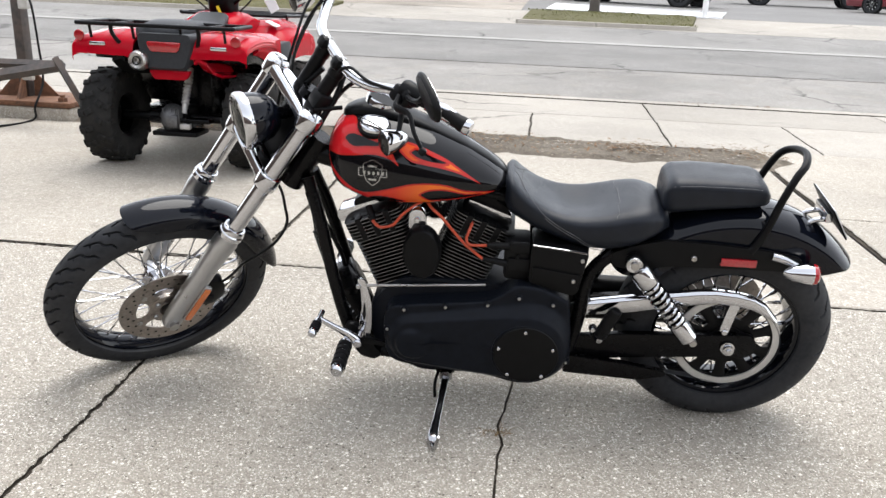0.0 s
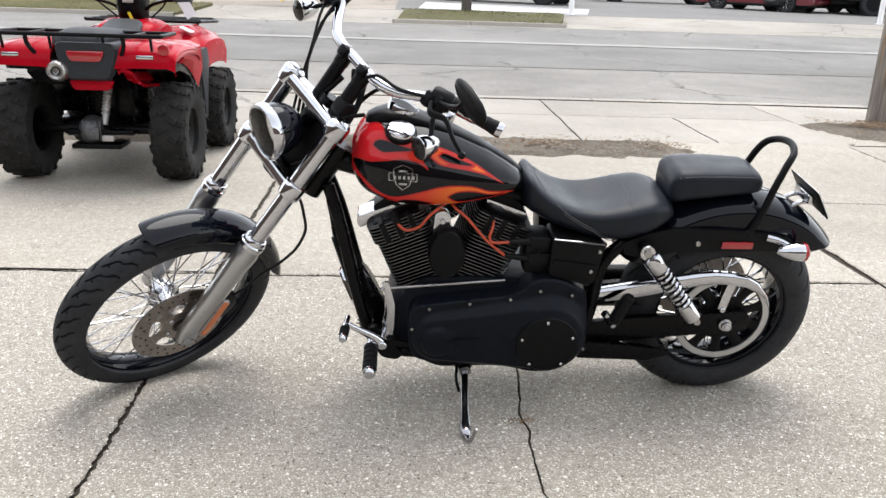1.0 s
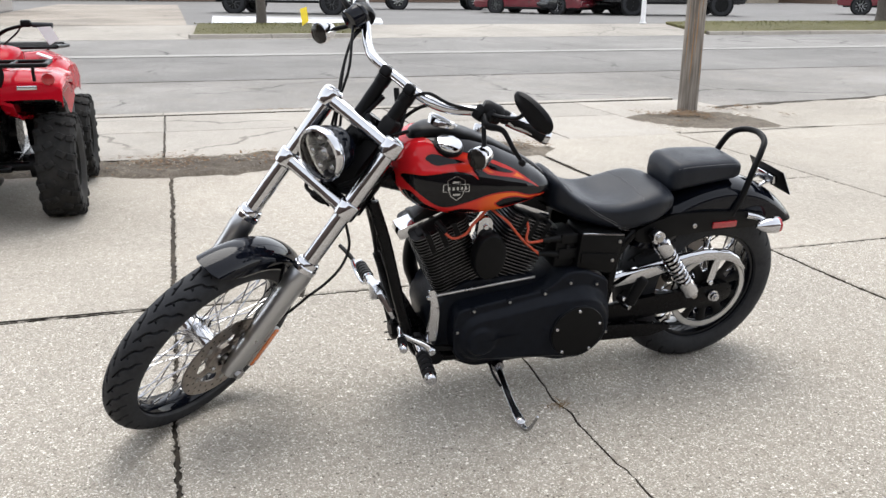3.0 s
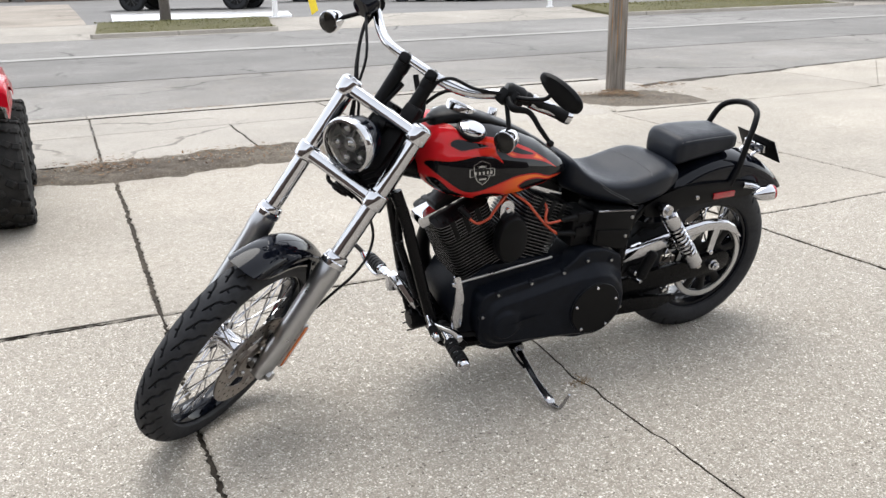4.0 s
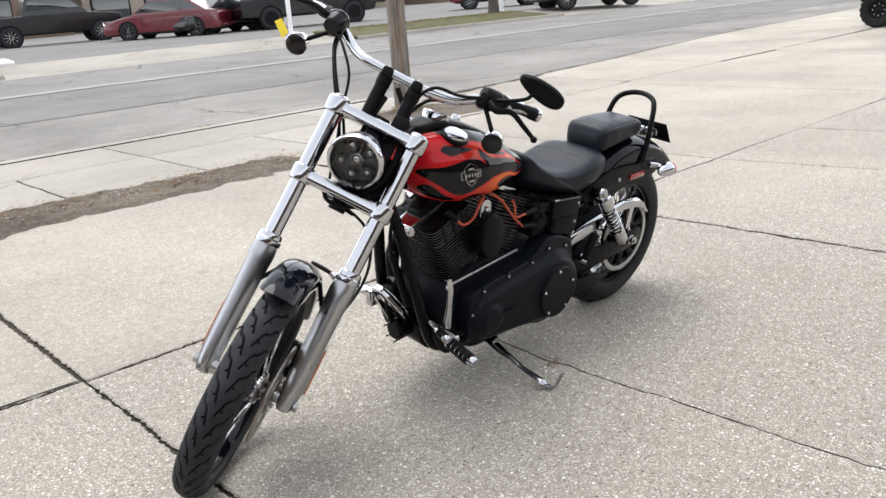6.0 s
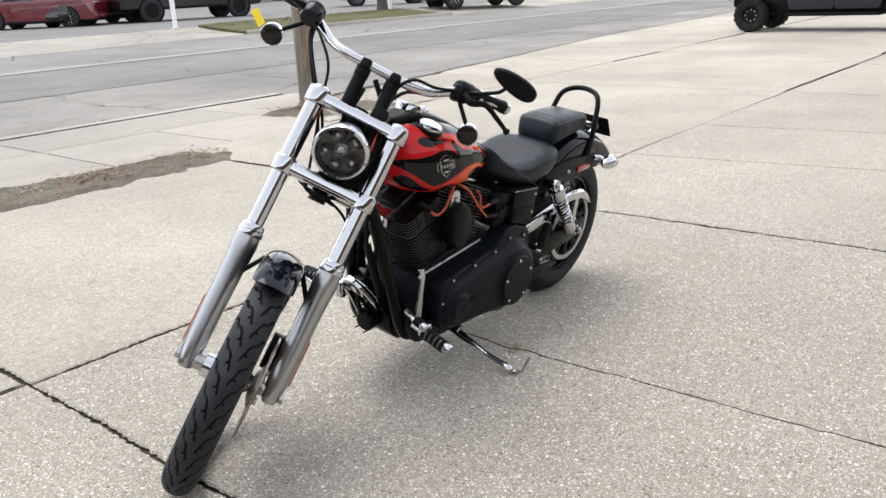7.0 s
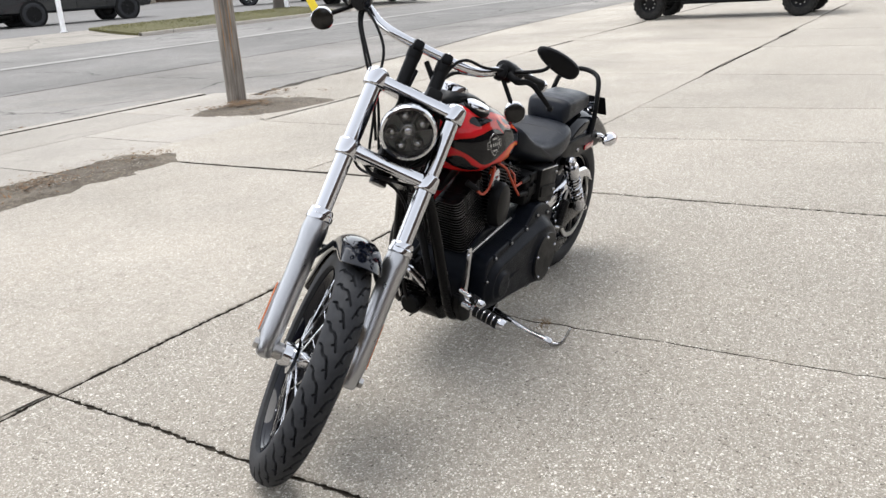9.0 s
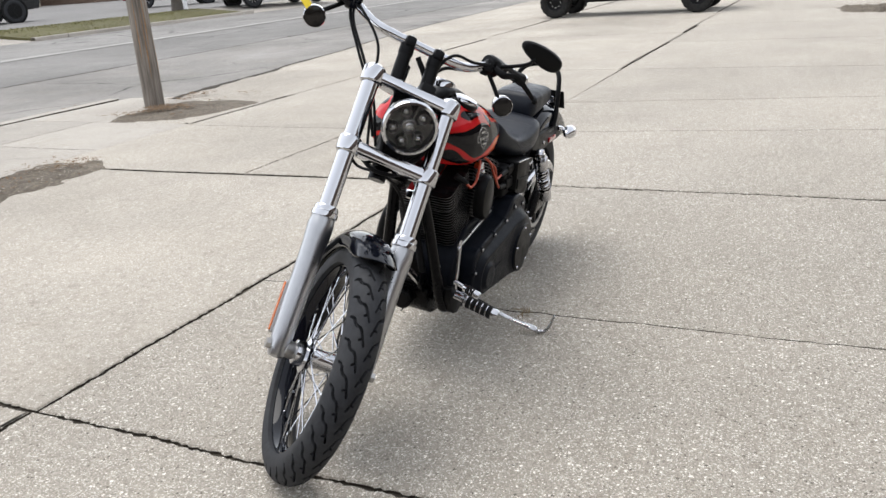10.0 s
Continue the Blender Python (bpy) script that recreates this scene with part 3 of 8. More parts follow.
def litter(u0, u1, v0, v1, count, seed, size=0.025, clump=2.0, lift_by=0.0, mat=LITTER, name="leaf_litter", label="brown dead leaves and crumbs lying on the ground"):
    """Dead leaves and crumbs swept together by the wind; one object of stuff."""
    rnd = random.Random(seed)
    vs, fs = [], []
    while len(fs) < count * 2:
        u, v = rnd.uniform(u0, u1), rnd.gauss((v0 + v1) / 2, (v1 - v0) / 4)
        if noise.noise((u * clump, v * clump, seed)) < rnd.uniform(-0.1, 0.4):
            continue
        a, L = rnd.uniform(0, 6.28), size * rnd.uniform(0.3, 1.3)
        w, z, lift = L * rnd.uniform(0.2, 0.5), ground_z(v) + lift_by + rnd.uniform(0.004, 0.028), L * rnd.uniform(0.0, 0.4)
        c, s = math.cos(a), math.sin(a)
        k = len(vs)
        vs += [(u + c * L, v + s * L, z + lift), (u - s * w, v + c * w, z), (u - c * L, v - s * L, z + lift * 0.4), (u + s * w, v - c * w, z)]
        fs += [(k, k + 1, k + 2), (k, k + 2, k + 3)]
    me = bpy.data.meshes.new(name)
    me.from_pydata(vs, [], fs)
    me.materials.append(mat)
    g = new(name, me)
    g.matrix_basis = STREET
    return tagged(g, label, "litter", kind="stuff")


litter(-8.0, 5.0, 9.3, 9.5, 1500, 1, 0.022, 0.9)
litter(-4.0, 1.9, 6.2, 6.8, 1800, 2, 0.018, 2.0, 0.02)
litter(-4.0, 2.0, 6.15, 6.85, 900, 7, 0.014, 3.0, 0.02, CONCRETE, "rubble", "pale concrete crumbs in the soil")
litter(3.7, 5.3, 7.4, 8.3, 700, 3, 0.026, 2.5, 0.015)

tuft_rnd = random.Random(9)
tuft = None
for k in range(26):
    a, L = tuft_rnd.uniform(0, 6.28), tuft_rnd.uniform(0.012, 0.05)
    x, y = tuft_rnd.gauss(0, 0.02), tuft_rnd.gauss(0, 0.012)
    blade = sweep([(x, y, -0.004), (x + 0.4 * L * math.cos(a), y + 0.4 * L * math.sin(a), 0.008), (x + L * math.cos(a), y + L * math.sin(a), 0.003)], [0.0012, 0.0009, 0.0003], 4, 3)
    tuft = blade if tuft is None else add(tuft, blade)
weed = part("dry_weed", tuft, STEM, m=pose(0.19, 2.07, 0))
tagged(weed, "small dry yellow weed growing out of the crack", "weed")

# the crumbled road edge along the driveway mouth
EDGE = at([4.9, 5.15, 6.1, 7.4, 8.0, 9.8, 11.9, 13.8, 15.4, 24.0], [8.35, 8.45, 8.6, 8.72, 8.9, 9.1, 9.5, 9.8, 10.0, 10.6])
crumble = bmesh.new()
edge_rows = []
for u in steps(4.9, 22.0, 0.05):
    v = EDGE(u)[0]
    near_pole = max(0.0, 1 - (u - 5.0) / 5.0)
    w = 0.03 + 0.12 * near_pole * max(0, 0.4 + noise.noise((u * 2.5, 0, 4))) + 0.03 * noise.noise((u * 9, 0, 2))
    edge_rows.append([crumble.verts.new((u, v - max(0.008, w) + 0.02 * noise.noise((u * 14, 1, 2)), 0.0045)), crumble.verts.new((u, v + 0.5 * max(0.008, w) + 0.02 * noise.noise((u * 11, 5, 2)), 0.0045))])
for p, q in zip(edge_rows, edge_rows[1:]):
    crumble.faces.new((p[0], q[0], q[1], p[1]))
part("road_edge", crumble, JOINT_DIRT, road, "dark crumbled asphalt edge", m=None)

# ---- the motorcycle: X ahead, Y to its left, Z up, from the rear tyre's contact; it leans on its side stand ----
BIKE = pose(0.852, 2.31, 0, 0, 0, 176.2) @ pose(0, 0, 0, -10.0, 0, 0)
FORK = pose(1.735, 0.012, 0.30) @ pose(0, 0, 0, 0, -35, 0) @ pose(0, 0, 0, 0, 0, 41)
bike = thing("motorcycle", "black cruiser motorcycle, flame-painted tank, leaning on its side stand", "motorcycle", BIKE)


def F(x, y, z):
    """A place in the turned fork's frame (from the front axle, z along the fork tubes)."""
    return tuple(FORK @ Vector((x, y, z)))


def tread_cell(rows, count, radius, sides):
    """One pitch of the tread, as depths: antler-shaped grooves on both sides in turn. sides: the place across the tread of each column, in metres."""
    pitch = 2 * math.pi * radius / count
    edge = max(abs(v) for v in sides)
    lines = [[(0.1, -0.62), (0.22, -0.3), (0.3, -0.04), (0.4, 0.1), (0.55, 0.16), (0.66, 0.3), (0.7, 0.45), (0.8, 0.55), (0.95, 0.6)], [(0.2, -0.34), (0.33, -0.4)]]
    cell = np.zeros((rows, len(sides)))
    along = np.arange(rows) / rows * pitch
    for hand, shift in ((1, 0.0), (-1, 0.5)):
        for line in lines:
            for (q0, l0), (q1, l1) in zip(line, line[1:]):
                x0, y0, x1, y1 = q0 * edge * hand, (l0 + shift) * pitch, q1 * edge * hand, (l1 + shift) * pitch
                wide = 0.0011 + 0.0016 * min(1, 0.35 + 1.4 * min(q0, q1))
                for turn in (-2, -1, 0, 1, 2):
                    px, py = np.array(sides)[None, :], along[:, None] + turn * pitch
                    t = np.clip(((px - x0) * (x1 - x0) + (py - y0) * (y1 - y0)) / ((x1 - x0) ** 2 + (y1 - y0) ** 2), 0, 1)
                    d = np.hypot(px - x0 - t * (x1 - x0), py - y0 - t * (y1 - y0))
                    cell = np.maximum(cell, np.clip((wide - d) / 0.0012 + 0.7, 0, 1))
    return cell


def tyre_mesh(R, half, crown, bead, count, cut=40, m=96, depth=0.006):
    """A tyre with grooves cut into its tread. R: outer radius; half: half width; crown: height of the section; bead: inner radius."""
    prof = []
    for j in range(m + 1):
        t = -1 + 2 * j / m
        a = 2.05 * t * (0.82 + 0.18 * t * t)
        r = R - crown + crown * (math.cos(a) if abs(a) < 1.57 else -1.15 * abs(math.cos(a)))
        prof.append((max(r, bead), half * math.sin(a), a))
    tread = [j for j in range(m + 1) if abs(prof[j][2]) < 1.3]
    cell = tread_cell(cut, count, R, [prof[j][2] * (half + crown) / 2 for j in tread])
    bm = bmesh.new()
    rows = []
    n = cut * count
    for i in range(n):
        ang = 2 * math.pi * i / n
        c, s = math.cos(ang), math.sin(ang)
        row = []
        for j, (r, y, a) in enumerate(prof):
            rr, yy = r, y
            if tread[0] <= j <= tread[-1]:
                cut_in = depth * cell[i % cut][j - tread[0]]
                rr, yy = r - cut_in * math.cos(a), y - cut_in * math.sin(a)
            row.append(bm.verts.new((rr * c, yy, rr * s)))
        rows.append(row)
    for i in range(n):
        a, b = rows[i], rows[(i + 1) % n]
        for j in range(m):
            bm.faces.new((a[j], a[j + 1], b[j + 1], b[j]))
        bm.faces.new((a[m], a[0], b[0], b[m]))
    return bm


def spokes(parent, hub_r, rim_r, hub_y, rim_y, count, r=0.0022):
    """Laced wire spokes, one mesh shared by each hand."""
    kinds = []
    for side in (1, -1):
        for lean in (1, -1):
            a = Vector((hub_r * math.cos(0.0), side * hub_y, hub_r * math.sin(0.0)))
            b = Vector((rim_r * math.cos(0.5 * lean), side * rim_y, rim_r * math.sin(0.5 * lean)))
            nip = b + (a - b).normalized() * 0.022
            bm = joined(rod(a, b, r, 6), rod(b, nip, r * 1.7, 6))
            first = part("spoke", bm, CHROME, parent, "chrome wire spoke" if not kinds else "")
            kinds.append((first, side, lean))
    per = count // 4
    for first, side, lean in kinds:
        off = 2 * math.pi / count * ((0 if side > 0 else 2) + (0 if lean > 0 else 1))
        for k in range(per):
            ang = off + 2 * math.pi * k / per
            ob = first if k == 0 else new("spoke", first.data)
            ob.parent = parent
            ob.matrix_basis = Matrix.Rotation(-ang, 4, "Y")


# --- front wheel, turned with the fork ---
WHEEL_F = FORK
rim_prof = [(0.262, -0.03), (0.275, -0.032), (0.281, -0.03), (0.278, -0.026), (0.268, -0.022), (0.258, -0.008), (0.256, 0), (0.258, 0.008), (0.268, 0.022), (0.278, 0.026), (0.281, 0.03), (0.275, 0.032), (0.262, 0.03), (0.25, 0.012), (0.249, 0), (0.25, -0.012)]
front_wheel = part("front_wheel", lathe(rim_prof, (0, 0, 0), (0, 1, 0), 96, closed=True), GLOSS_BLACK, bike, "black spoked wheel with a grooved tyre", m=WHEEL_F)
part("tyre", tyre_mesh(0.342, 0.047, 0.05, 0.268, 34, 36, 92, 0.009), RUBBER, front_wheel, "black rubber tyre with curved tread grooves", smooth=30)
hub = joined(lathe([(0, -0.082), (0.026, -0.082), (0.034, -0.078), (0.036, -0.055), (0.05, -0.05), (0.05, -0.038), (0.03, -0.03), (0.027, 0), (0.03, 0.03), (0.05, 0.038), (0.047, 0.046), (0.03, 0.05), (0.022, 0.06), (0, 0.06)], (0, 0, 0), (0, 1, 0), 32))
part("hub", hub, CHROME, front_wheel, "chrome hub")
spokes(front_wheel, 0.042, 0.252, 0.04, 0.006, 40)
part("brake_disc", lathe([(0.097, 0.077), (0.148, 0.077), (0.148, 0.082), (0.097, 0.082)], (0, 0, 0), (0, 1, 0), 80, closed=True), DISC_STEEL, front_wheel, "drilled steel brake disc")
part("disc_carrier", lathe([(0.028, 0.06), (0.06, 0.072), (0.06, 0.084), (0.048, 0.088), (0.028, 0.087)], (0, 0, 0), (0, 1, 0), 40, closed=True), DISC_STEEL, front_wheel, "bolted disc carrier")
for k in range(5):
    a = k * 2 * math.pi / 5 + 0.3
    arm = sweep([(r * math.cos(a), 0.079, r * math.sin(a)) for r in (0.05, 0.07, 0.085, 0.105)], [0.027, 0.0185, 0.021, 0.035], 10, 4, flat=0.12, up=(-math.sin(a), 0, math.cos(a)))
    part("disc_arm", arm, DISC_STEEL, front_wheel)
    part("disc_bolt", bolt((0.045 * math.cos(a), 0.087, 0.045 * math.sin(a)), (0, 1, 0), 0.008, 0.007), STEEL, front_wheel)
    part("disc_rivet", lathe([(0.009, 0.08), (0.009, 0.0845), (0.004, 0.0855), (0, 0.0855)], (0.099 * math.cos(a), 0, 0.099 * math.sin(a)), (0.099 * math.cos(a), 1, 0.099 * math.sin(a)), 14), STEEL, front_wheel)
hole = None
for k in range(45):
    a, r = k * 2 * math.pi / 45, (0.109, 0.122, 0.138, 0.115, 0.131)[k % 5]
    if hole is None:
        drilled = part("disc_hole", lathe([(0.0038, 0.0), (0, 0.0005)], (0, 0, 0), (0, 1, 0), 8), FRAME_BLACK, front_wheel, "drilled cooling hole")
        hole = drilled.data
    else:
        drilled = new("disc_hole", hole)
        drilled.parent = front_wheel
    drilled.matrix_basis = pose(r * math.cos(a), 0.0822, r * math.sin(a))
axle = joined(rod((0, -0.155, 0), (0, 0.15, 0), 0.0115, 16), rod((0, 0.06, 0), (0, 0.1, 0), 0.018, 20), rod((0, -0.108, 0), (0, -0.05, 0), 0.024, 24, bevel=0.003),
              lathe([(0, 0), (0.016, 0), (0.016, 0.012), (0, 0.013)], (0, 0.148, -0.004), (0, 1, -0.004), 6), lathe([(0, 0), (0.016, 0), (0.016, 0.012), (0, 0.013)], (0, -0.148, 0), (0, -1, 0), 6))
part("axle", axle, STEEL, front_wheel)

# --- front fender ---
def fender(R, half, crown, drop, a0, a1, n=60, m=28, tail=0.22):
    """A curved mudguard over a wheel at the origin: an arched section and rounded ends. Angles from ahead, in degrees."""
    bm = bmesh.new()
    shells = []
    for off in (0.0, 0.0035):
        rows = []
        for i in range(n + 1):
            t = 0.5 - 0.5 * math.cos(math.pi * i / n)
            ang = radians(a0 + (a1 - a0) * t)
            end = min(1, min(t, 1 - t) / tail)
            cut = 0.05 + 0.95 * math.sqrt(max(0, 1 - (1 - end) ** 2))
            row = []
            for j in range(m + 1):
                s = (-1 + 2 * j / m) * cut
                q = abs(s)
                th = min(1, q / 0.72) * math.pi / 2
                y = math.copysign((half - off) * math.sin(th), s)
                r = R - off - crown * (1 - math.cos(th)) - drop * max(0, (q - 0.72) / 0.28)
                row.append(bm.verts.new((r * math.cos(ang), y, r * math.sin(ang))))
            rows.append(row)
        shells.append(rows)
    for rows in shells:
        for i in range(n):
            for j in range(m):
                bm.faces.new((rows[i][j], rows[i + 1][j], rows[i + 1][j + 1], rows[i][j + 1]))
    a, b = shells
    loop = [(i, 0) for i in range(n + 1)] + [(n, j) for j in range(1, m + 1)] + [(i, m) for i in range(n - 1, -1, -1)] + [(0, j) for j in range(m - 1, 0, -1)]
    for (i, j), (p, q) in zip(loop, loop[1:] + loop[:1]):
        bm.faces.new((a[i][j], a[p][q], b[p][q], b[i][j]))
    return bm


front_fender = part("front_fender", fender(0.375, 0.057, 0.034, 0.026, 47, 149), GLOSS_BLACK, bike, "gloss black front mudguard", smooth=60, m=FORK)
for side in (1, -1):
    part("fender_bracket", joined(sweep([(-0.02, side * 0.057, 0.335), (-0.01, side * 0.076, 0.305), (0.0, side * 0.1, 0.27)], 0.009, 8, flat=0.5), bolt((-0.03, side * 0.056, 0.33), (0, side, 0), 0.007), bolt((-0.06, side * 0.056, 0.325), (0, side, 0), 0.007)), SATIN_BLACK, front_fender)

# --- fork: legs, sliders, yokes ---
fork = part("fork", joined(rod((-0.06, 0, 0.54), (-0.05, 0, 0.84), 0.026, 24), box((-0.045, 0, 0.595), (0.07, 0.09, 0.04), 0.008)), FRAME_BLACK, bike, "chrome telescopic fork turned to full lock", m=FORK)
for side in (1, -1):
    y = side * 0.124
    part("fork_tube", joined(rod((0, y, 0.36), (0, y, 0.828), 0.0245, 32), lathe([(0.029, 0), (0.029, 0.006), (0.022, 0.011), (0, 0.0125)], (0, y, 0.826), (0, y, 2), 24)), CHROME, fork, "chrome fork tube")
    prof = [(0, -0.028), (0.016, -0.028), (0.022, -0.02), (0.027, 0.0), (0.03, 0.035), (0.0305, 0.10), (0.0315, 0.2), (0.033, 0.29), (0.036, 0.325), (0.0365, 0.345), (0.034, 0.362), (0.033, 0.372), (0, 0.372)]
    part("fork_slider", joined(lathe(prof, (0, y, 0), (0, y, 1), 36), box((-0.004, y, -0.006), (0.055, 0.045, 0.05), 0.014)), POLISHED, fork, "polished aluminium fork slider")
    part("fork_collar", lathe([(0.026, 0.370), (0.0365, 0.370), (0.0372, 0.374), (0.0372, 0.385), (0.034, 0.388), (0.034, 0.398), (0.031, 0.404), (0.026, 0.405)], (0, y, 0), (0, y, 1), 32, closed=True), CHROME, fork)
    part("fork_reflector", prism(rounded([(-0.014, 0.034), (0.006, 0.034), (0.006, 0.172), (-0.014, 0.172)], 0.005), side * 0.1545, side * 0.1615, "y", 0.001), AMBER, fork, "amber reflector strip", m=pose(-0.02, 0, 0))
    part("reflector_base", prism(rounded([(-0.016, 0.029), (0.0095, 0.029), (0.0095, 0.177), (-0.016, 0.177)], 0.006), side * 0.147, side * 0.158, "y", 0.001), STEEL, fork, m=pose(-0.02, 0, 0))
for z, name, w, hgt in ((0.806, "upper_yoke", 0.124, 0.038), (0.59, "lower_yoke", 0.124, 0.04)):
    bar = []
    for i in range(25):
        y = -w + 2 * w * i / 24
        front, back = 0.026 - 0.004 * math.cos(math.pi * (i / 24 - 0.5)), -0.03 - 0.016 * math.cos(math.pi * (i / 24 - 0.5))
        mid, deep = (front + back) / 2, (front - back) / 2
        bar.append([(mid + deep * power(math.cos(2 * math.pi * k / 32), 0.45), y, z + hgt / 2 * power(math.sin(2 * math.pi * k / 32), 0.55)) for k in range(32)])
    bm = loft(bar)
    for side in (1, -1):
        add(bm, lathe([(0.0246, -0.0245), (0.0285, -0.0245), (0.0312, -0.0228), (0.0325, -0.0195), (0.0329, 0), (0.0325, 0.0195), (0.0312, 0.0228), (0.0285, 0.0245), (0.0246, 0.0245)], (0, side * 0.124, z), (0, side * 0.124, z + 1), 48, closed=True))
    part(name, bm, CHROME, fork, "chrome yoke")
caliper = joined(prism(rounded([(-0.125, 0.05), (-0.07, 0.04), (-0.055, 0.1), (-0.06, 0.145), (-0.11, 0.155), (-0.14, 0.11)], 0.02), 0.06, 0.1, "y", 0.006), box((-0.06, 0.1, 0.075), (0.1, 0.018, 0.03), 0.005))
part("brake_caliper", caliper, SATIN_BLACK, fork, "black front brake caliper")
HOSE = [(-0.09, -0.1, 0.6), (-0.111, -0.053, 0.572), (-0.05, 0.015, 0.562), (-0.09, 0.083, 0.543), (-0.112, 0.124, 0.508), (-0.134, 0.145, 0.468), (-0.13, 0.16, 0.412), (-0.11, 0.16, 0.35), (-0.085, 0.149, 0.288), (-0.095, 0.125, 0.21), (-0.105, 0.095, 0.145)]
part("brake_hose", sweep(HOSE, 0.0045, 8), PLASTIC_BLACK, fork, "black front brake hose")
part("hose_clip", box((-0.05, 0.015, 0.562), (0.022, 0.022, 0.02), 0.005), PLASTIC_BLACK, fork)

# --- headlight ---
aim = Vector((math.cos(radians(33)), 0, -math.sin(radians(33))))
eye = Vector((0.092, 0.003, 0.677))
back = eye - aim
light = part("headlight", lathe([(0, -0.112), (0.024, -0.109), (0.045, -0.098), (0.062, -0.077), (0.072, -0.045), (0.0755, -0.012), (0.073, -0.012)], eye, eye + aim, 48), GLOSS_BLACK, bike, "black headlamp bucket with a chrome rim", m=FORK)
part("lamp_rim", lathe([(0.069, -0.022), (0.077, -0.022), (0.0805, -0.012), (0.0805, -0.002), (0.077, 0.006), (0.070, 0.008), (0.068, 0.004)], eye, eye + aim, 64, closed=True), CHROME, light, "chrome lamp rim")
part("lamp_reflector", lathe([(0.0685, 0.0), (0.0685, -0.034), (0.06, -0.036), (0, -0.038)], eye, eye + aim, 48), LAMP_GREY, light, "dark grey lamp interior")
side_v, up_v = Vector((0, 1, 0)), aim.cross(Vector((0, 1, 0)))
for k in range(6):
    a = radians(60 * k + 30)
    d1 = side_v * math.cos(a) - up_v * math.sin(a)
    d2 = side_v * -math.sin(a) - up_v * math.cos(a)
    c0 = eye - aim * 0.034
    fin_bm = bmesh.new()
    for lift in (0.0, 0.022):
        wide = 0.0016 if lift else 0.003
        fin_bm.faces.new([fin_bm.verts.new(c0 + aim * (lift if r < 0.05 else lift * 0.75) + d1 * r + d2 * q) for r, q in ((0.022, -wide), (0.067, -wide), (0.067, wide), (0.022, wide))])
    va = list(fin_bm.verts)
    for i in range(4):
        fin_bm.faces.new((va[i], va[(i + 1) % 4], va[4 + (i + 1) % 4], va[4 + i]))
    part("lamp_divider", fin_bm, LAMP_GREY, light, smooth=0)
for du, dv, r in ((0.0, 0.0, 0.021), (0.0, 0.046, 0.0165), (0.04, 0.022, 0.0165), (-0.04, 0.022, 0.0165), (0.027, -0.036, 0.0175), (-0.027, -0.036, 0.0175)):
    p = eye + side_v * du - up_v * dv - aim * 0.026
    part("projector", lathe([(r, -0.01), (r, 0.012), (r * 0.9, 0.014), (r * 0.82, 0.006), (r * 0.72, 0.004)], p, p + aim, 24), STEEL, light, "bright projector ring")
    part("projector_lens", lathe([(r * 0.74, 0.002), (r * 0.6, 0.009), (r * 0.32, 0.014), (0, 0.0155)], p, p + aim, 24), DARK_CHROME, light, "faceted projector lens")
part("lens", lathe([(0.0685, 0.0), (0.0685, 0.003), (0.047, 0.009), (0, 0.013), (0, 0.010), (0.047, 0.006)], eye, eye + aim, 48, closed=True), LENS_GLASS, light, "clear curved headlamp glass").visible_shadow = False
part("lamp_mount", joined(rod(eye - aim * 0.11, eye - aim * 0.1 + up_v * 0.0 + Vector((-0.07, 0, 0.03)), 0.018, 16), box(tuple(eye - aim * 0.12 + Vector((-0.02, 0, 0.03))), (0.05, 0.05, 0.06), 0.01)), FRAME_BLACK, light)

# --- handlebar, risers, controls ---
handlebar = part("handlebar", sweep([(-0.19, -0.40, 1.085), (-0.16, -0.34, 1.075), (-0.118, -0.265, 1.055), (-0.098, -0.215, 1.022), (-0.072, -0.16, 0.985), (-0.048, -0.10, 0.968), (-0.044, 0, 0.966), (-0.048, 0.10, 0.968), (-0.072, 0.16, 0.985), (-0.098, 0.215, 1.022), (-0.118, 0.265, 1.055), (-0.16, 0.34, 1.075), (-0.19, 0.40, 1.085)], 0.0145, 20, 10), CHROME, bike, "wide chrome handlebar", m=FORK)
for y in (-0.044, 0.05):
    r = joined(rod((-0.05, y, 0.822), (-0.047, y, 0.94), 0.0205, 28), lathe([(0.0205, 0.1), (0.0225, 0.104), (0.0225, 0.137), (0.021, 0.143), (0.012, 0.147), (0, 0.148)], (-0.05, y, 0.822), (-0.047, y, 0.94), 28))
    clamp = part("riser", r, SATIN_BLACK, handlebar, "black handlebar riser")
    part("clamp_cap", joined(box((-0.038, y, 0.962), (0.04, 0.034, 0.034), 0.009)), SATIN_BLACK, clamp)
    for x in (-0.046, -0.03):
        part("clamp_bolt", bolt((x, y, 0.978), (0, 0, 1), 0.005), STEEL, clamp)
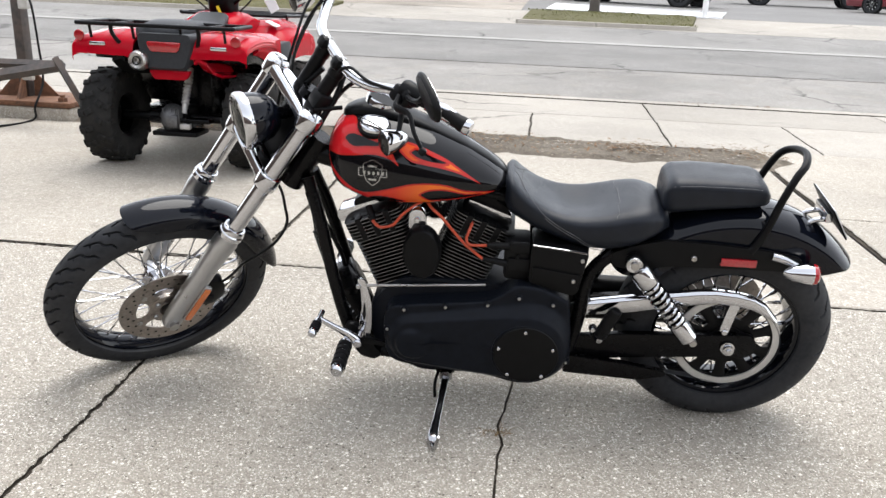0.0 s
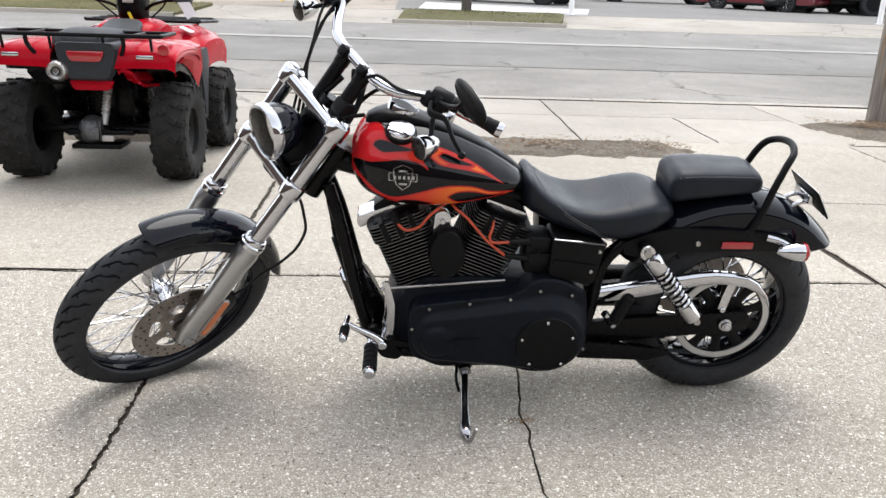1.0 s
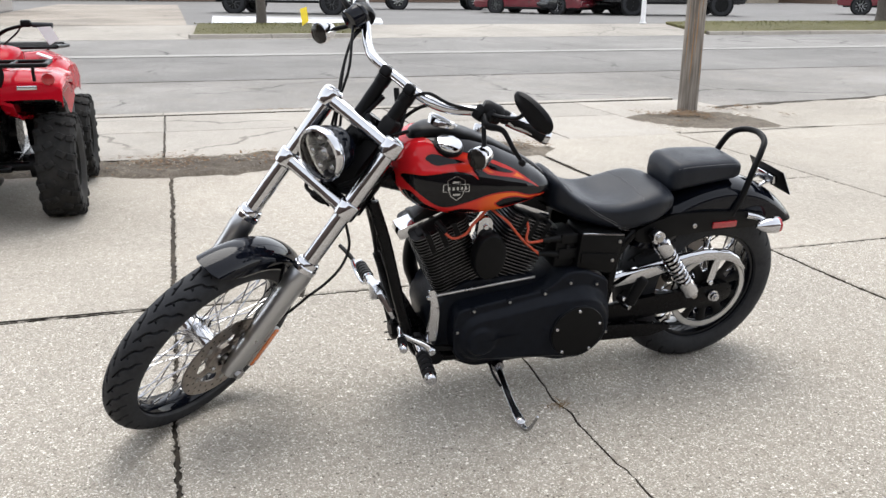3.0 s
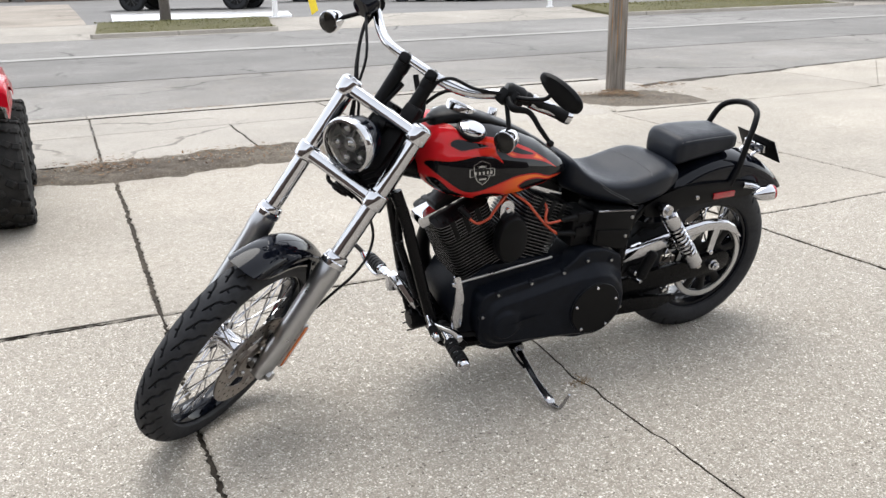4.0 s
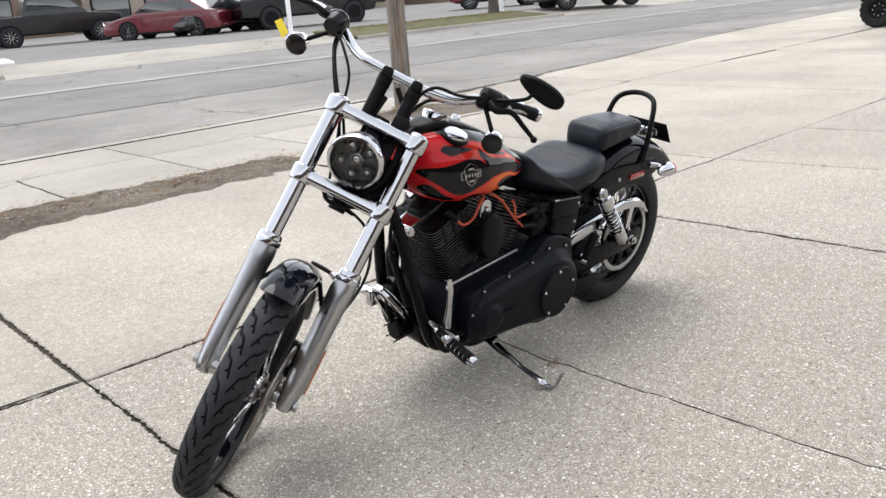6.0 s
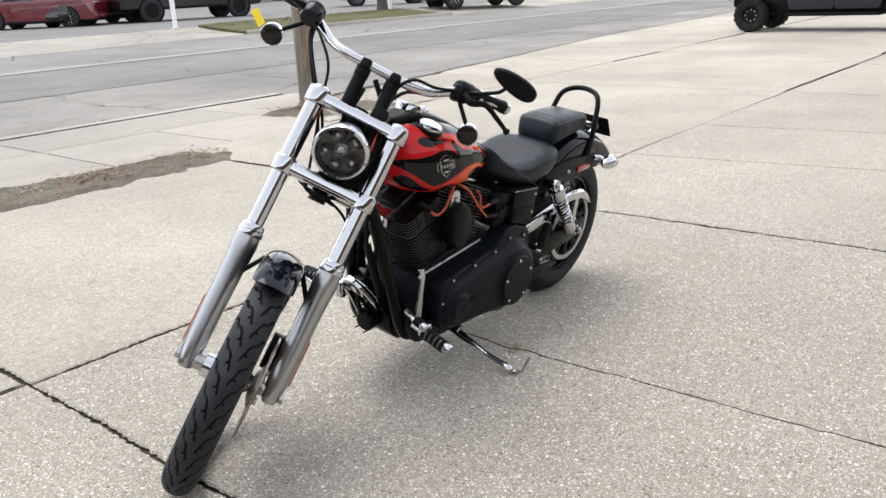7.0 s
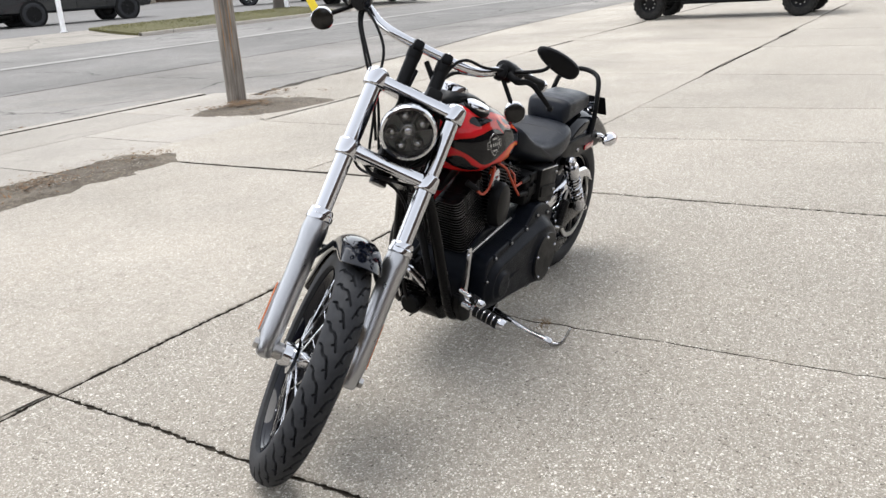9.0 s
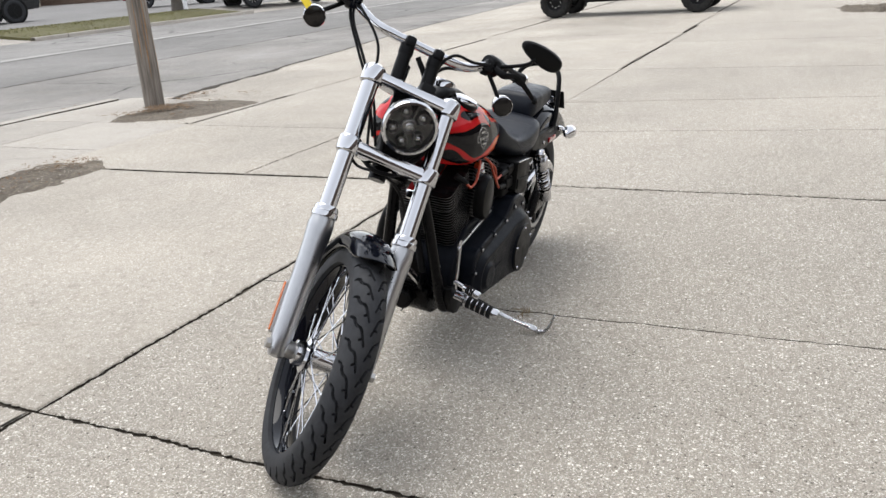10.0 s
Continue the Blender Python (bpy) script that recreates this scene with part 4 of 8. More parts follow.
for side in (1, -1):
    a, b = Vector((-0.128, side * 0.283, 1.06)), Vector((-0.196, side * 0.405, 1.086))
    d = (b - a).normalized()
    L = (b - a).length
    part("grip", joined(lathe([(0.0145, 0), (0.02, 0), (0.0205, 0.01), (0.018, 0.02), (0.0185, L - 0.03), (0.0205, L - 0.02), (0.0205, L)], a, b, 24)), PLASTIC_BLACK, handlebar, "black rubber grip with chrome flames")
    part("grip_end", lathe([(0.0205, L - 0.008), (0.021, L), (0.018, L + 0.008), (0, L + 0.009)], a, b, 24), CHROME, handlebar, "chrome grip cap")
    up_l = d.cross(Vector((1, 0, 0))).normalized()
    up_l = up_l if up_l.z > 0 else -up_l
    out_l = d.cross(up_l)
    trim = None
    for k, (ang, w0) in enumerate(((0.5, 0.014), (2.6, 0.014), (4.5, 0.013))):
        pts = []
        for j in range(5):
            aa = ang + 0.25 * math.sin(j * 1.7)
            c = a + d * (0.02 + j * (L - 0.05) / 4) + (up_l * math.cos(aa) + out_l * math.sin(aa)) * 0.0175
            pts.append(tuple(c))
        s = sweep(pts, [w0, w0 * 0.6, w0 * 0.8, w0 * 0.4, 0.001], 8, 5, flat=0.25, up=tuple((pt for pt in (d.cross(up_l * math.cos(ang) + out_l * math.sin(ang))))))
        trim = s if trim is None else add(trim, s)
    part("grip_flame", trim, CHROME, handlebar, "chrome flame inlay on the grip")
    c0 = Vector((-0.115, side * 0.256, 1.05))
    sw = joined(lathe([(0.0, -0.032), (0.024, -0.03), (0.029, -0.02), (0.029, 0.02), (0.024, 0.03), (0, 0.032)], c0, c0 + d, 24), box(tuple(c0 + Vector((0.006, 0, -0.012))), (0.05, 0.045, 0.05), 0.012), box(tuple(c0 + Vector((-0.028, side * 0.006, 0.004))), (0.012, 0.026, 0.022), 0.004))
    part("switch_housing", sw, SATIN_BLACK, handlebar, "black switch housing")
    if side > 0:
        part("lever_clamp", joined(box(tuple(c0 + Vector((0.012, -0.02, -0.02))), (0.05, 0.03, 0.045), 0.009), sweep([tuple(c0 + Vector((0.03, 0.0, -0.02))), tuple(c0 + Vector((0.045, 0.03, -0.035))), (-0.075, 0.33, 1.03), (-0.08, 0.38, 1.01), (-0.095, 0.42, 0.995)], [0.011, 0.012, 0.009, 0.008, 0.007], 12, 8, flat=0.7), lathe([(0, -0.011), (0.008, -0.008), (0.011, 0), (0.008, 0.008), (0, 0.011)], (-0.095, 0.424, 0.993), (-0.095, 0.424, 1.2), 16)), SATIN_BLACK, handlebar, "black clutch lever with a ball end")
    else:
        part("brake_lever", joined(box(tuple(c0 + Vector((0.012, 0.02, -0.02))), (0.05, 0.03, 0.045), 0.009), sweep([tuple(c0 + Vector((0.03, 0.0, -0.01))), tuple(c0 + Vector((0.05, -0.03, -0.01))), (-0.07, -0.33, 1.05), (-0.08, -0.38, 1.045), (-0.095, -0.42, 1.05)], [0.011, 0.012, 0.009, 0.008, 0.007], 12, 8, flat=0.7)), SATIN_BLACK, handlebar, "black brake lever")
        part("brake_reservoir", joined(lathe([(0.0, -0.028), (0.029, -0.026), (0.032, -0.02), (0.032, 0.012), (0.034, 0.014), (0.034, 0.02), (0.03, 0.026), (0.0, 0.027)], (-0.062, -0.245, 1.03), (-0.09, -0.245, 1.07), 32)), GLOSS_BLACK, handlebar, "black brake fluid reservoir")
        part("reservoir_badge", lathe([(0.006, 0.0), (0.012, 0.0), (0.012, 0.0015), (0.006, 0.0015)], (-0.0773, -0.245, 1.0525), (-0.09, -0.245, 1.07), 24, closed=True), POLISHED, handlebar)
    # mirror, only fitted on this side of the bar
    if side > 0:
        stem = sweep([(-0.1, 0.262, 1.045), (-0.085, 0.285, 1.05), (-0.07, 0.32, 1.065), (-0.052, 0.352, 1.085), (-0.042, 0.362, 1.115)], [0.007, 0.0065, 0.006, 0.006, 0.006], 12)
        mirror = part("mirror", stem, SATIN_BLACK, handlebar, "black teardrop mirror on a bent stem")
    # turn signal hanging below the control
    s0 = Vector((-0.085, side * (0.318 if side > 0 else 0.325), 0.927))
    look_d = aim
    sig = part("front_signal", joined(lathe([(0, -0.06), (0.014, -0.055), (0.025, -0.038), (0.0325, -0.01), (0.033, 0.006), (0.031, 0.008)], s0, s0 + look_d, 32)), CHROME, handlebar, "chrome bullet turn signal")
    part("signal_stem", rod(s0 - look_d * 0.03, c0 + Vector((0.0, -side * 0.005, -0.03)), 0.007, 12), SATIN_BLACK, handlebar)
    part("signal_lens", lathe([(0.0315, 0.004), (0.030, 0.010), (0.02, 0.015), (0, 0.018), (0, 0.012)], s0, s0 + look_d, 32), SMOKE_LENS, handlebar, "smoked signal lens")
tag = bmesh.new()
tv = [(-0.04, -0.4, 0.948), (-0.04, -0.386, 0.965), (-0.036, -0.349, 0.936), (-0.036, -0.358, 0.914)]
for h in (0.0, 0.0012):
    tag.faces.new([tag.verts.new((x + h, y, z)) for x, y, z in tv])
part("price_tag", tag, YELLOW_TAG, handlebar, "yellow tag hanging from the brake lever")
# mirror head: a thick teardrop
mh = []
mdir = Vector((-0.8, 0.12, 0.57)).normalized()
mu = Vector((-0.15, 0.95, -0.02))
mu = (mu - mdir * mu.dot(mdir)).normalized()
mv = mdir.cross(mu)
mc = Vector((-0.04, 0.378, 1.118))
for off, sc in ((-0.012, 0.0), (-0.012, 0.5), (-0.009, 0.86), (-0.002, 0.98), (0.004, 1.0), (0.008, 0.95)):
    ring = []
    for k in range(40):
        a = 2 * math.pi * k / 40
        lx, ly = 0.076 * power(math.cos(a), 0.9), (0.031 + 0.006 * math.cos(a)) * power(math.sin(a), 0.85)
        ring.append(tuple(mc + mdir * off + (mu * lx + mv * ly) * max(sc, 0.01)))
    mh.append(ring)
part("mirror_head", loft(mh), SATIN_BLACK, mirror, "black mirror shell")
part("mirror_glass", loft([[tuple(mc + mdir * o + (Vector(p) - mc - mdir * 0.008) * 0.94 + mdir * 0.008) for p in mh[-1]] for o in (-0.001, 0.0015)]), MIRROR, mirror, "mirror glass")

# cables from the controls down past the yokes
for pts, r in (([(-0.1, -0.235, 1.03), (-0.085, -0.225, 0.97), (-0.06, -0.17, 0.87), (-0.055, -0.11, 0.78), (-0.07, -0.05, 0.66)], 0.0045), ([(-0.105, -0.225, 1.03), (-0.075, -0.215, 0.96), (-0.05, -0.155, 0.86), (-0.06, -0.09, 0.77), (-0.08, -0.03, 0.64)], 0.0045),
               ([(-0.06, -0.235, 1.01), (-0.03, -0.19, 0.97), (-0.015, -0.135, 0.9), (-0.03, -0.11, 0.8), (-0.05, -0.08, 0.7), (-0.05, -0.05, 0.6), (-0.03, 0.0, 0.56), (-0.05, 0.05, 0.55)], 0.0042),
               ([(-0.085, 0.24, 1.035), (-0.05, 0.17, 1.0), (-0.03, 0.1, 0.985), (-0.04, 0.065, 0.93), (-0.08, 0.05, 0.8), (-0.1, 0.04, 0.68)], 0.0048),
               ([(-0.12, 0.235, 1.03), (-0.1, 0.16, 0.985), (-0.09, 0.09, 0.95), (-0.1, 0.05, 0.86), (-0.13, 0.03, 0.72)], 0.0055)):
    part("cable", sweep(pts, r, 8), PLASTIC_BLACK, handlebar, "black control cable")

neck = joined(prism(rounded([(-0.085, 0.62), (-0.03, 0.605), (-0.022, 0.7), (-0.03, 0.8), (-0.085, 0.8)], 0.012), -0.03, 0.072, "y", 0.008), box((-0.05, 0.055, 0.845), (0.05, 0.05, 0.05), 0.012))
part("neck_cover", neck, PLASTIC_BLACK, fork, "black wiring cover at the steering neck")
for k, pts in enumerate(([(-0.03, 0.05, 0.62), (-0.02, 0.09, 0.68), (-0.035, 0.085, 0.78), (-0.06, 0.05, 0.88), (-0.06, 0.0, 0.94)], [(-0.04, 0.04, 0.6), (-0.035, 0.1, 0.66), (-0.05, 0.1, 0.77), (-0.08, 0.07, 0.86), (-0.09, 0.03, 0.93)],
                         [(-0.03, -0.02, 0.62), (-0.03, -0.035, 0.7), (-0.04, -0.03, 0.8), (-0.06, -0.02, 0.9)], [(0.0, 0.03, 0.78), (-0.01, 0.06, 0.8), (-0.05, 0.08, 0.83), (-0.1, 0.09, 0.86)], [(-0.05, 0.06, 0.58), (-0.02, 0.02, 0.56), (-0.02, -0.03, 0.555), (-0.05, -0.06, 0.58)])):
    part("wiring_loom", sweep(pts, 0.0085 if k < 3 else 0.006, 10), PLASTIC_BLACK, fork, "black wiring loom")

# --- frame ---
frame_bm = joined(rod((1.295, 0, 0.69), (1.195, 0, 0.835), 0.036, 24), sweep([(1.22, 0, 0.79), (1.05, 0, 0.745), (0.7, 0, 0.69), (0.45, 0, 0.61)], 0.03, 16))
for side in (1, -1):
    add(frame_bm, sweep([(1.235, side * 0.03, 0.72), (1.2, side * 0.055, 0.6), (1.155, side * 0.085, 0.4), (1.11, side * 0.1, 0.25), (1.055, side * 0.105, 0.2), (0.9, side * 0.11, 0.188), (0.62, side * 0.115, 0.188), (0.47, side * 0.12, 0.21)], 0.0185, 16, 8))
    add(frame_bm, sweep([(0.47, side * 0.12, 0.2), (0.44, side * 0.115, 0.35), (0.42, side * 0.105, 0.5), (0.36, side * 0.1, 0.58)], 0.02, 14))
part("frame", frame_bm, FRAME_BLACK, bike, "black tubular steel frame")
part("oil_filter", joined(lathe([(0, 0.1), (0.03, 0.098), (0.037, 0.09), (0.038, 0.0), (0, 0.0)], (1.05, -0.03, 0.235), (1.2, -0.03, 0.225), 32), *[box((1.142, -0.03 + 0.0375 * math.cos(k), 0.229 + 0.0375 * math.sin(k)), (0.03, 0.004, 0.004), 0.001) for k in range(6)]), SATIN_BLACK, bike, "black oil filter")
part("horn_wire", sweep([(1.2, 0.03, 0.6), (1.16, 0.02, 0.5), (1.15, -0.02, 0.42), (1.16, -0.05, 0.32), (1.13, -0.03, 0.2)], 0.007, 8), PLASTIC_BLACK, bike)
ripples = [(0.0, 0.0)]
for k in range(24):
    ripples += [(0.0095, 0.0085 * k), (0.0125, 0.0085 * k + 0.002), (0.0125, 0.0085 * k + 0.0055), (0.0095, 0.0085 * k + 0.0075)]
part("wiring_conduit", lathe(ripples + [(0.0, 0.205)], (1.219, 0.03, 0.552), (1.166, 0.046, 0.382), 14), PLASTIC_BLACK, bike, "ribbed black wiring conduit", smooth=30)
part("conduit_wire", sweep([(1.235, 0.05, 0.68), (1.226, 0.03, 0.61), (1.219, 0.03, 0.55)], 0.006, 8), PLASTIC_BLACK, bike)

# --- fuel tank with flames ---
TX = [1.166, 1.160, 1.145, 1.12, 1.08, 1.03, 0.95, 0.87, 0.78, 0.72, 0.69, 0.672, 0.664]
TW = [0.035, 0.07, 0.108, 0.135, 0.154, 0.165, 0.167, 0.157, 0.132, 0.108, 0.09, 0.068, 0.035]
TT = [0.840, 0.866, 0.892, 0.914, 0.928, 0.930, 0.912, 0.884, 0.84, 0.802, 0.78, 0.764, 0.752]
TB = [0.780, 0.757, 0.738, 0.72, 0.706, 0.695, 0.69, 0.693, 0.704, 0.718, 0.727, 0.735, 0.739]
TM = [0.806, 0.800, 0.793, 0.787, 0.78, 0.775, 0.77, 0.765, 0.76, 0.756, 0.752, 0.748, 0.745]
tank_at = at(TX, TW, TT, TM, TB)


def soft_tank(x):
    vals = np.zeros(4)
    for d, w in ((-0.012, 1), (-0.006, 2), (0, 3), (0.006, 2), (0.012, 1)):
        vals += np.array(tank_at(min(1.166, max(0.664, x + d)))) * w
    return vals / 9


def tank_ring(x, n=150):
    w, zt, zm, zb = soft_tank(x)
    out = []
    for k in range(n):
        a = 2 * math.pi * k / n
        c, s = math.cos(a), math.sin(a)
        if c > 0:
            y, z = w * power(s, 0.86), zm + (zt - zm) * power(c, 1.0)
        else:
            y, z = w * power(s, 0.62), zm + (zm - zb) * power(c, 0.75)
        if y < 0:
            y *= 1 + 0.38 * min(1, max(0, (x - 0.75) / 0.3))
        out.append((x, y, z))
    return out


FLAMES = {
    "red": [
        [(1.27, 0.935), (1.14, 0.95), (1.09, 0.925), (1.062, 0.901), (1.0, 0.892), (0.939, 0.877), (0.88, 0.856), (0.817, 0.824), (0.735, 0.766), (0.79, 0.795), (0.845, 0.814), (0.89, 0.825), (0.92, 0.832), (0.941, 0.845), (0.966, 0.866), (0.972, 0.852), (0.963, 0.836), (0.953, 0.82), (0.979, 0.838), (1.024, 0.848), (1.071, 0.842), (1.11, 0.835), (1.145, 0.83), (1.162, 0.815), (1.154, 0.803), (1.129, 0.783), (1.086, 0.752), (1.05, 0.742), (0.993, 0.756), (0.932, 0.774), (0.876, 0.778), (0.825, 0.77), (0.775, 0.751), (0.7, 0.739), (0.76, 0.726), (0.88, 0.71), (0.93, 0.67), (1.27, 0.63)],
    ],
    "holes": [
        [(1.107, 0.876), (1.098, 0.885), (1.08, 0.89), (1.048, 0.884), (1.01, 0.875), (0.98, 0.869), (1.04, 0.867), (1.08, 0.863)],
        [(0.926, 0.854), (0.909, 0.858), (0.872, 0.843), (0.826, 0.822), (0.868, 0.83), (0.905, 0.841)],
        [(0.897, 0.744), (0.872, 0.756), (0.827, 0.754), (0.775, 0.738), (0.735, 0.735), (0.8, 0.727), (0.866, 0.724)],
        [(1.157, 0.77), (1.15, 0.779), (1.138, 0.776), (1.108, 0.748), (1.064, 0.727), (1.09, 0.723), (1.13, 0.736), (1.152, 0.754)],
        [(1.04, 0.722), (1.018, 0.733), (0.979, 0.731), (0.94, 0.718), (0.98, 0.712), (1.02, 0.712)],
    ],
}


def signed(poly, x, z):
    best, inside = 9.0, False
    n = len(poly)
    for i in range(n):
        (x0, y0), (x1, y1) = poly[i], poly[(i + 1) % n]
        t = max(0, min(1, ((x - x0) * (x1 - x0) + (z - y0) * (y1 - y0)) / ((x1 - x0) ** 2 + (y1 - y0) ** 2)))
        best = min(best, math.hypot(x - x0 - t * (x1 - x0), z - y0 - t * (y1 - y0)))
        if (y0 > z) != (y1 > z) and x < (x1 - x0) * (z - y0) / (y1 - y0) + x0:
            inside = not inside
    return best if inside else -best


def smooth_poly(p, k=4):
    c = curve_points([(x, z, 0) for x, z in p] + [(p[0][0], p[0][1], 0)], k)
    return [(v.x, v.y) for v in c[:-1]]


TANK_PAINT = bpy.data.materials.new("flame_tank_paint")
TANK_PAINT.use_nodes = True
tn, tl = TANK_PAINT.node_tree.nodes, TANK_PAINT.node_tree.links
tp = tn["Principled BSDF"]
tp.inputs["Roughness"].default_value, tp.inputs["Coat Weight"].default_value, tp.inputs["Coat Roughness"].default_value = 0.4, 0.55, 0.03
tp.inputs["Specular IOR Level"].default_value = 0.0
t_attr, t_sep = tn.new("ShaderNodeAttribute"), tn.new("ShaderNodeSeparateXYZ")
t_attr.attribute_name = "paint_edge"
t_co, t_grad, t_step, t_pin = tn.new("ShaderNodeTexCoord"), tn.new("ShaderNodeValToRGB"), tn.new("ShaderNodeMapRange"), tn.new("ShaderNodeMapRange")
tl.new(t_co.outputs["Object"], t_sep.inputs[0])
t_x = tn.new("ShaderNodeMapRange")
for i, v in enumerate((1.15, 0.7, 0.0, 1.0)):
    t_x.inputs[i + 1].default_value = v
tl.new(t_sep.outputs["X"], t_x.inputs[0])
tl.new(t_x.outputs[0], t_grad.inputs["Fac"])
els = t_grad.color_ramp.elements
els[0].position, els[0].color = 0.2, (0.5, 0.013, 0.018, 1)
els[1].position, els[1].color = 0.62, (0.68, 0.15, 0.02, 1)
e3 = t_grad.color_ramp.elements.new(0.42)
e3.color = (0.55, 0.045, 0.018, 1)
for node, lo, hi in ((t_step, -0.0006, 0.0006), (t_pin, 0.0035, 0.005)):
    node.inputs[1].default_value, node.inputs[2].default_value = lo, hi
    tl.new(t_attr.outputs["Fac"], node.inputs[0])
t_edge, t_base = tn.new("ShaderNodeMix"), tn.new("ShaderNodeMix")
for x in (t_edge, t_base):
    x.data_type = "RGBA"
t_edge.inputs[6].default_value = (0.42, 0.02, 0.016, 1)
tl.new(t_pin.outputs[0], t_edge.inputs[0])
tl.new(t_grad.outputs["Color"], t_edge.inputs[7])
t_base.inputs[6].default_value = (0.003, 0.003, 0.004, 1)
tl.new(t_step.outputs[0], t_base.inputs[0])
tl.new(t_edge.outputs[2], t_base.inputs[7])
tl.new(t_base.outputs[2], tp.inputs["Base Color"])
t_noise, t_bump = tn.new("ShaderNodeTexNoise"), tn.new("ShaderNodeBump")
t_noise.inputs["Scale"].default_value, t_bump.inputs["Strength"].default_value, t_bump.inputs["Distance"].default_value = 60, 0.02, 0.002
tl.new(t_noise.outputs["Fac"], t_bump.inputs["Height"])
tl.new(t_bump.outputs["Normal"], tp.inputs["Normal"])

tank = part("fuel_tank", loft([tank_ring(1.166 - 0.502 * i / 140) for i in range(141)]), TANK_PAINT, bike, "black fuel tank with red and orange flames", smooth=60)
red = [smooth_poly(p, 3) for p in FLAMES["red"]]
gaps = [smooth_poly(p, 3) for p in FLAMES["holes"]]
attr = tank.data.attributes.new("paint_edge", "FLOAT", "POINT")
vals = []
for v in tank.data.vertices:
    x, y, z = v.co
    if abs(y) < 0.06 and z > 0.8:
        z += (0.06 - abs(y)) * 0.6
    d = max(signed(p, x, z) for p in red)
    d = min(d, min(-signed(p, x, z) for p in gaps))
    vals.append(d)
attr.data.foreach_set("value", vals)


def on_tank(x, z, lift=0.0):
    """A place on the tank's left flank."""
    w, zt, zm, zb = soft_tank(x)
    q = (z - zm) / ((zt - zm) if z > zm else (zm - zb))
    q = max(-0.999, min(0.999, q))
    y = w * (1 - abs(q) ** 2) ** 0.43 if z > zm else w * (1 - abs(q) ** (2 / 0.75)) ** 0.31
    return (x, y + lift, z)


def flat_badge(polys, mat, name, parent, label=""):
    bm = bmesh.new()
    for poly in polys:
        lo = [bm.verts.new(on_tank(x, z, -0.002)) for x, z in poly]
        hi = [bm.verts.new(on_tank(x, z, 0.0015)) for x, z in poly]
        bm.faces.new(hi)
        for i in range(len(poly)):
            j = (i + 1) % len(poly)
            bm.faces.new((lo[i], lo[j], hi[j], hi[i]))
    return part(name, bm, mat, parent, label, smooth=0)


BX, BZ = 1.024, 0.802


def stroke(x0, z0, x1, z1, w=0.0012):
    d = Vector((x1 - x0, z1 - z0)).normalized()
    nrm = Vector((-d.y, d.x)) * w
    pts_a = [(BX + x0 + (x1 - x0) * i / 4 + nrm.x, BZ + z0 + (z1 - z0) * i / 4 + nrm.y) for i in range(5)]
    pts_b = [(BX + x0 + (x1 - x0) * i / 4 - nrm.x, BZ + z0 + (z1 - z0) * i / 4 - nrm.y) for i in range(4, -1, -1)]
    return pts_a + pts_b


shield = [(-0.026, 0.022), (-0.014, 0.028), (0, 0.034), (0.014, 0.028), (0.026, 0.022), (0.025, 0.0), (0.017, -0.022), (0, -0.035), (-0.017, -0.022), (-0.025, 0.0)]
strokes = [stroke(*shield[i], *shield[(i + 1) % 10]) for i in range(10)]
strokes += [stroke(-0.038, 0.011, 0.038, 0.011), stroke(-0.038, -0.010, 0.038, -0.010), stroke(-0.038, -0.010, -0.038, 0.011), stroke(0.038, -0.010, 0.038, 0.011)]
strokes += [stroke(-0.031 + 0.0125 * k, 0.0, -0.025 + 0.0125 * k, 0.0, 0.0045) for k in range(5)] + [stroke(-0.013, 0.018, 0.013, 0.018, 0.0028), stroke(-0.011, -0.018, 0.011, -0.018, 0.0028)]
flat_badge(strokes, DARK_CHROME, "tank_badge", tank, "silver shield badge crossed by a bar")
CONSOLE = at([1.128, 1.12, 1.1, 1.07, 1.03, 0.985, 0.93, 0.87, 0.8, 0.74, 0.70, 0.668], [0.012, 0.03, 0.042, 0.05, 0.054, 0.052, 0.046, 0.04, 0.034, 0.028, 0.024, 0.014],
             [0.922, 0.932, 0.942, 0.95, 0.949, 0.938, 0.919, 0.893, 0.858, 0.822, 0.795, 0.766])
dash = []
for i in range(61):
    x = 1.128 - 0.46 * i / 60
    w, zt = CONSOLE(x)
    low = float(soft_tank(x)[1]) - 0.02
    dash.append([(x, w * power(math.sin(2 * math.pi * k / 40), 0.8), low + (zt - low) * (0.5 + 0.5 * power(math.cos(2 * math.pi * k / 40), 0.7))) for k in range(40)])
console = part("tank_console", loft(dash), SATIN_BLACK, tank, "black console down the middle of the tank", smooth=60)
face_d = Vector((-0.42, 0, 0.9)).normalized()
fc = Vector((1.025, 0, 0.939))
part("speedometer", lathe([(0.043, -0.01), (0.046, 0.012), (0.043, 0.018), (0.04, 0.014), (0, 0.013)], fc, fc + face_d, 40), CHROME, console, "round speedometer with a chrome rim")
part("dial", lathe([(0.0395, 0.0145), (0, 0.0155)], fc, fc + face_d, 40), PLASTIC_BLACK, console, "black dial")
part("ignition_knob", lathe([(0.014, -0.02), (0.015, 0.008), (0.012, 0.013), (0, 0.014)], (0.885, -0.05, 0.905), (0.86, -0.065, 0.975), 24), CHROME, console, "chrome ignition knob")
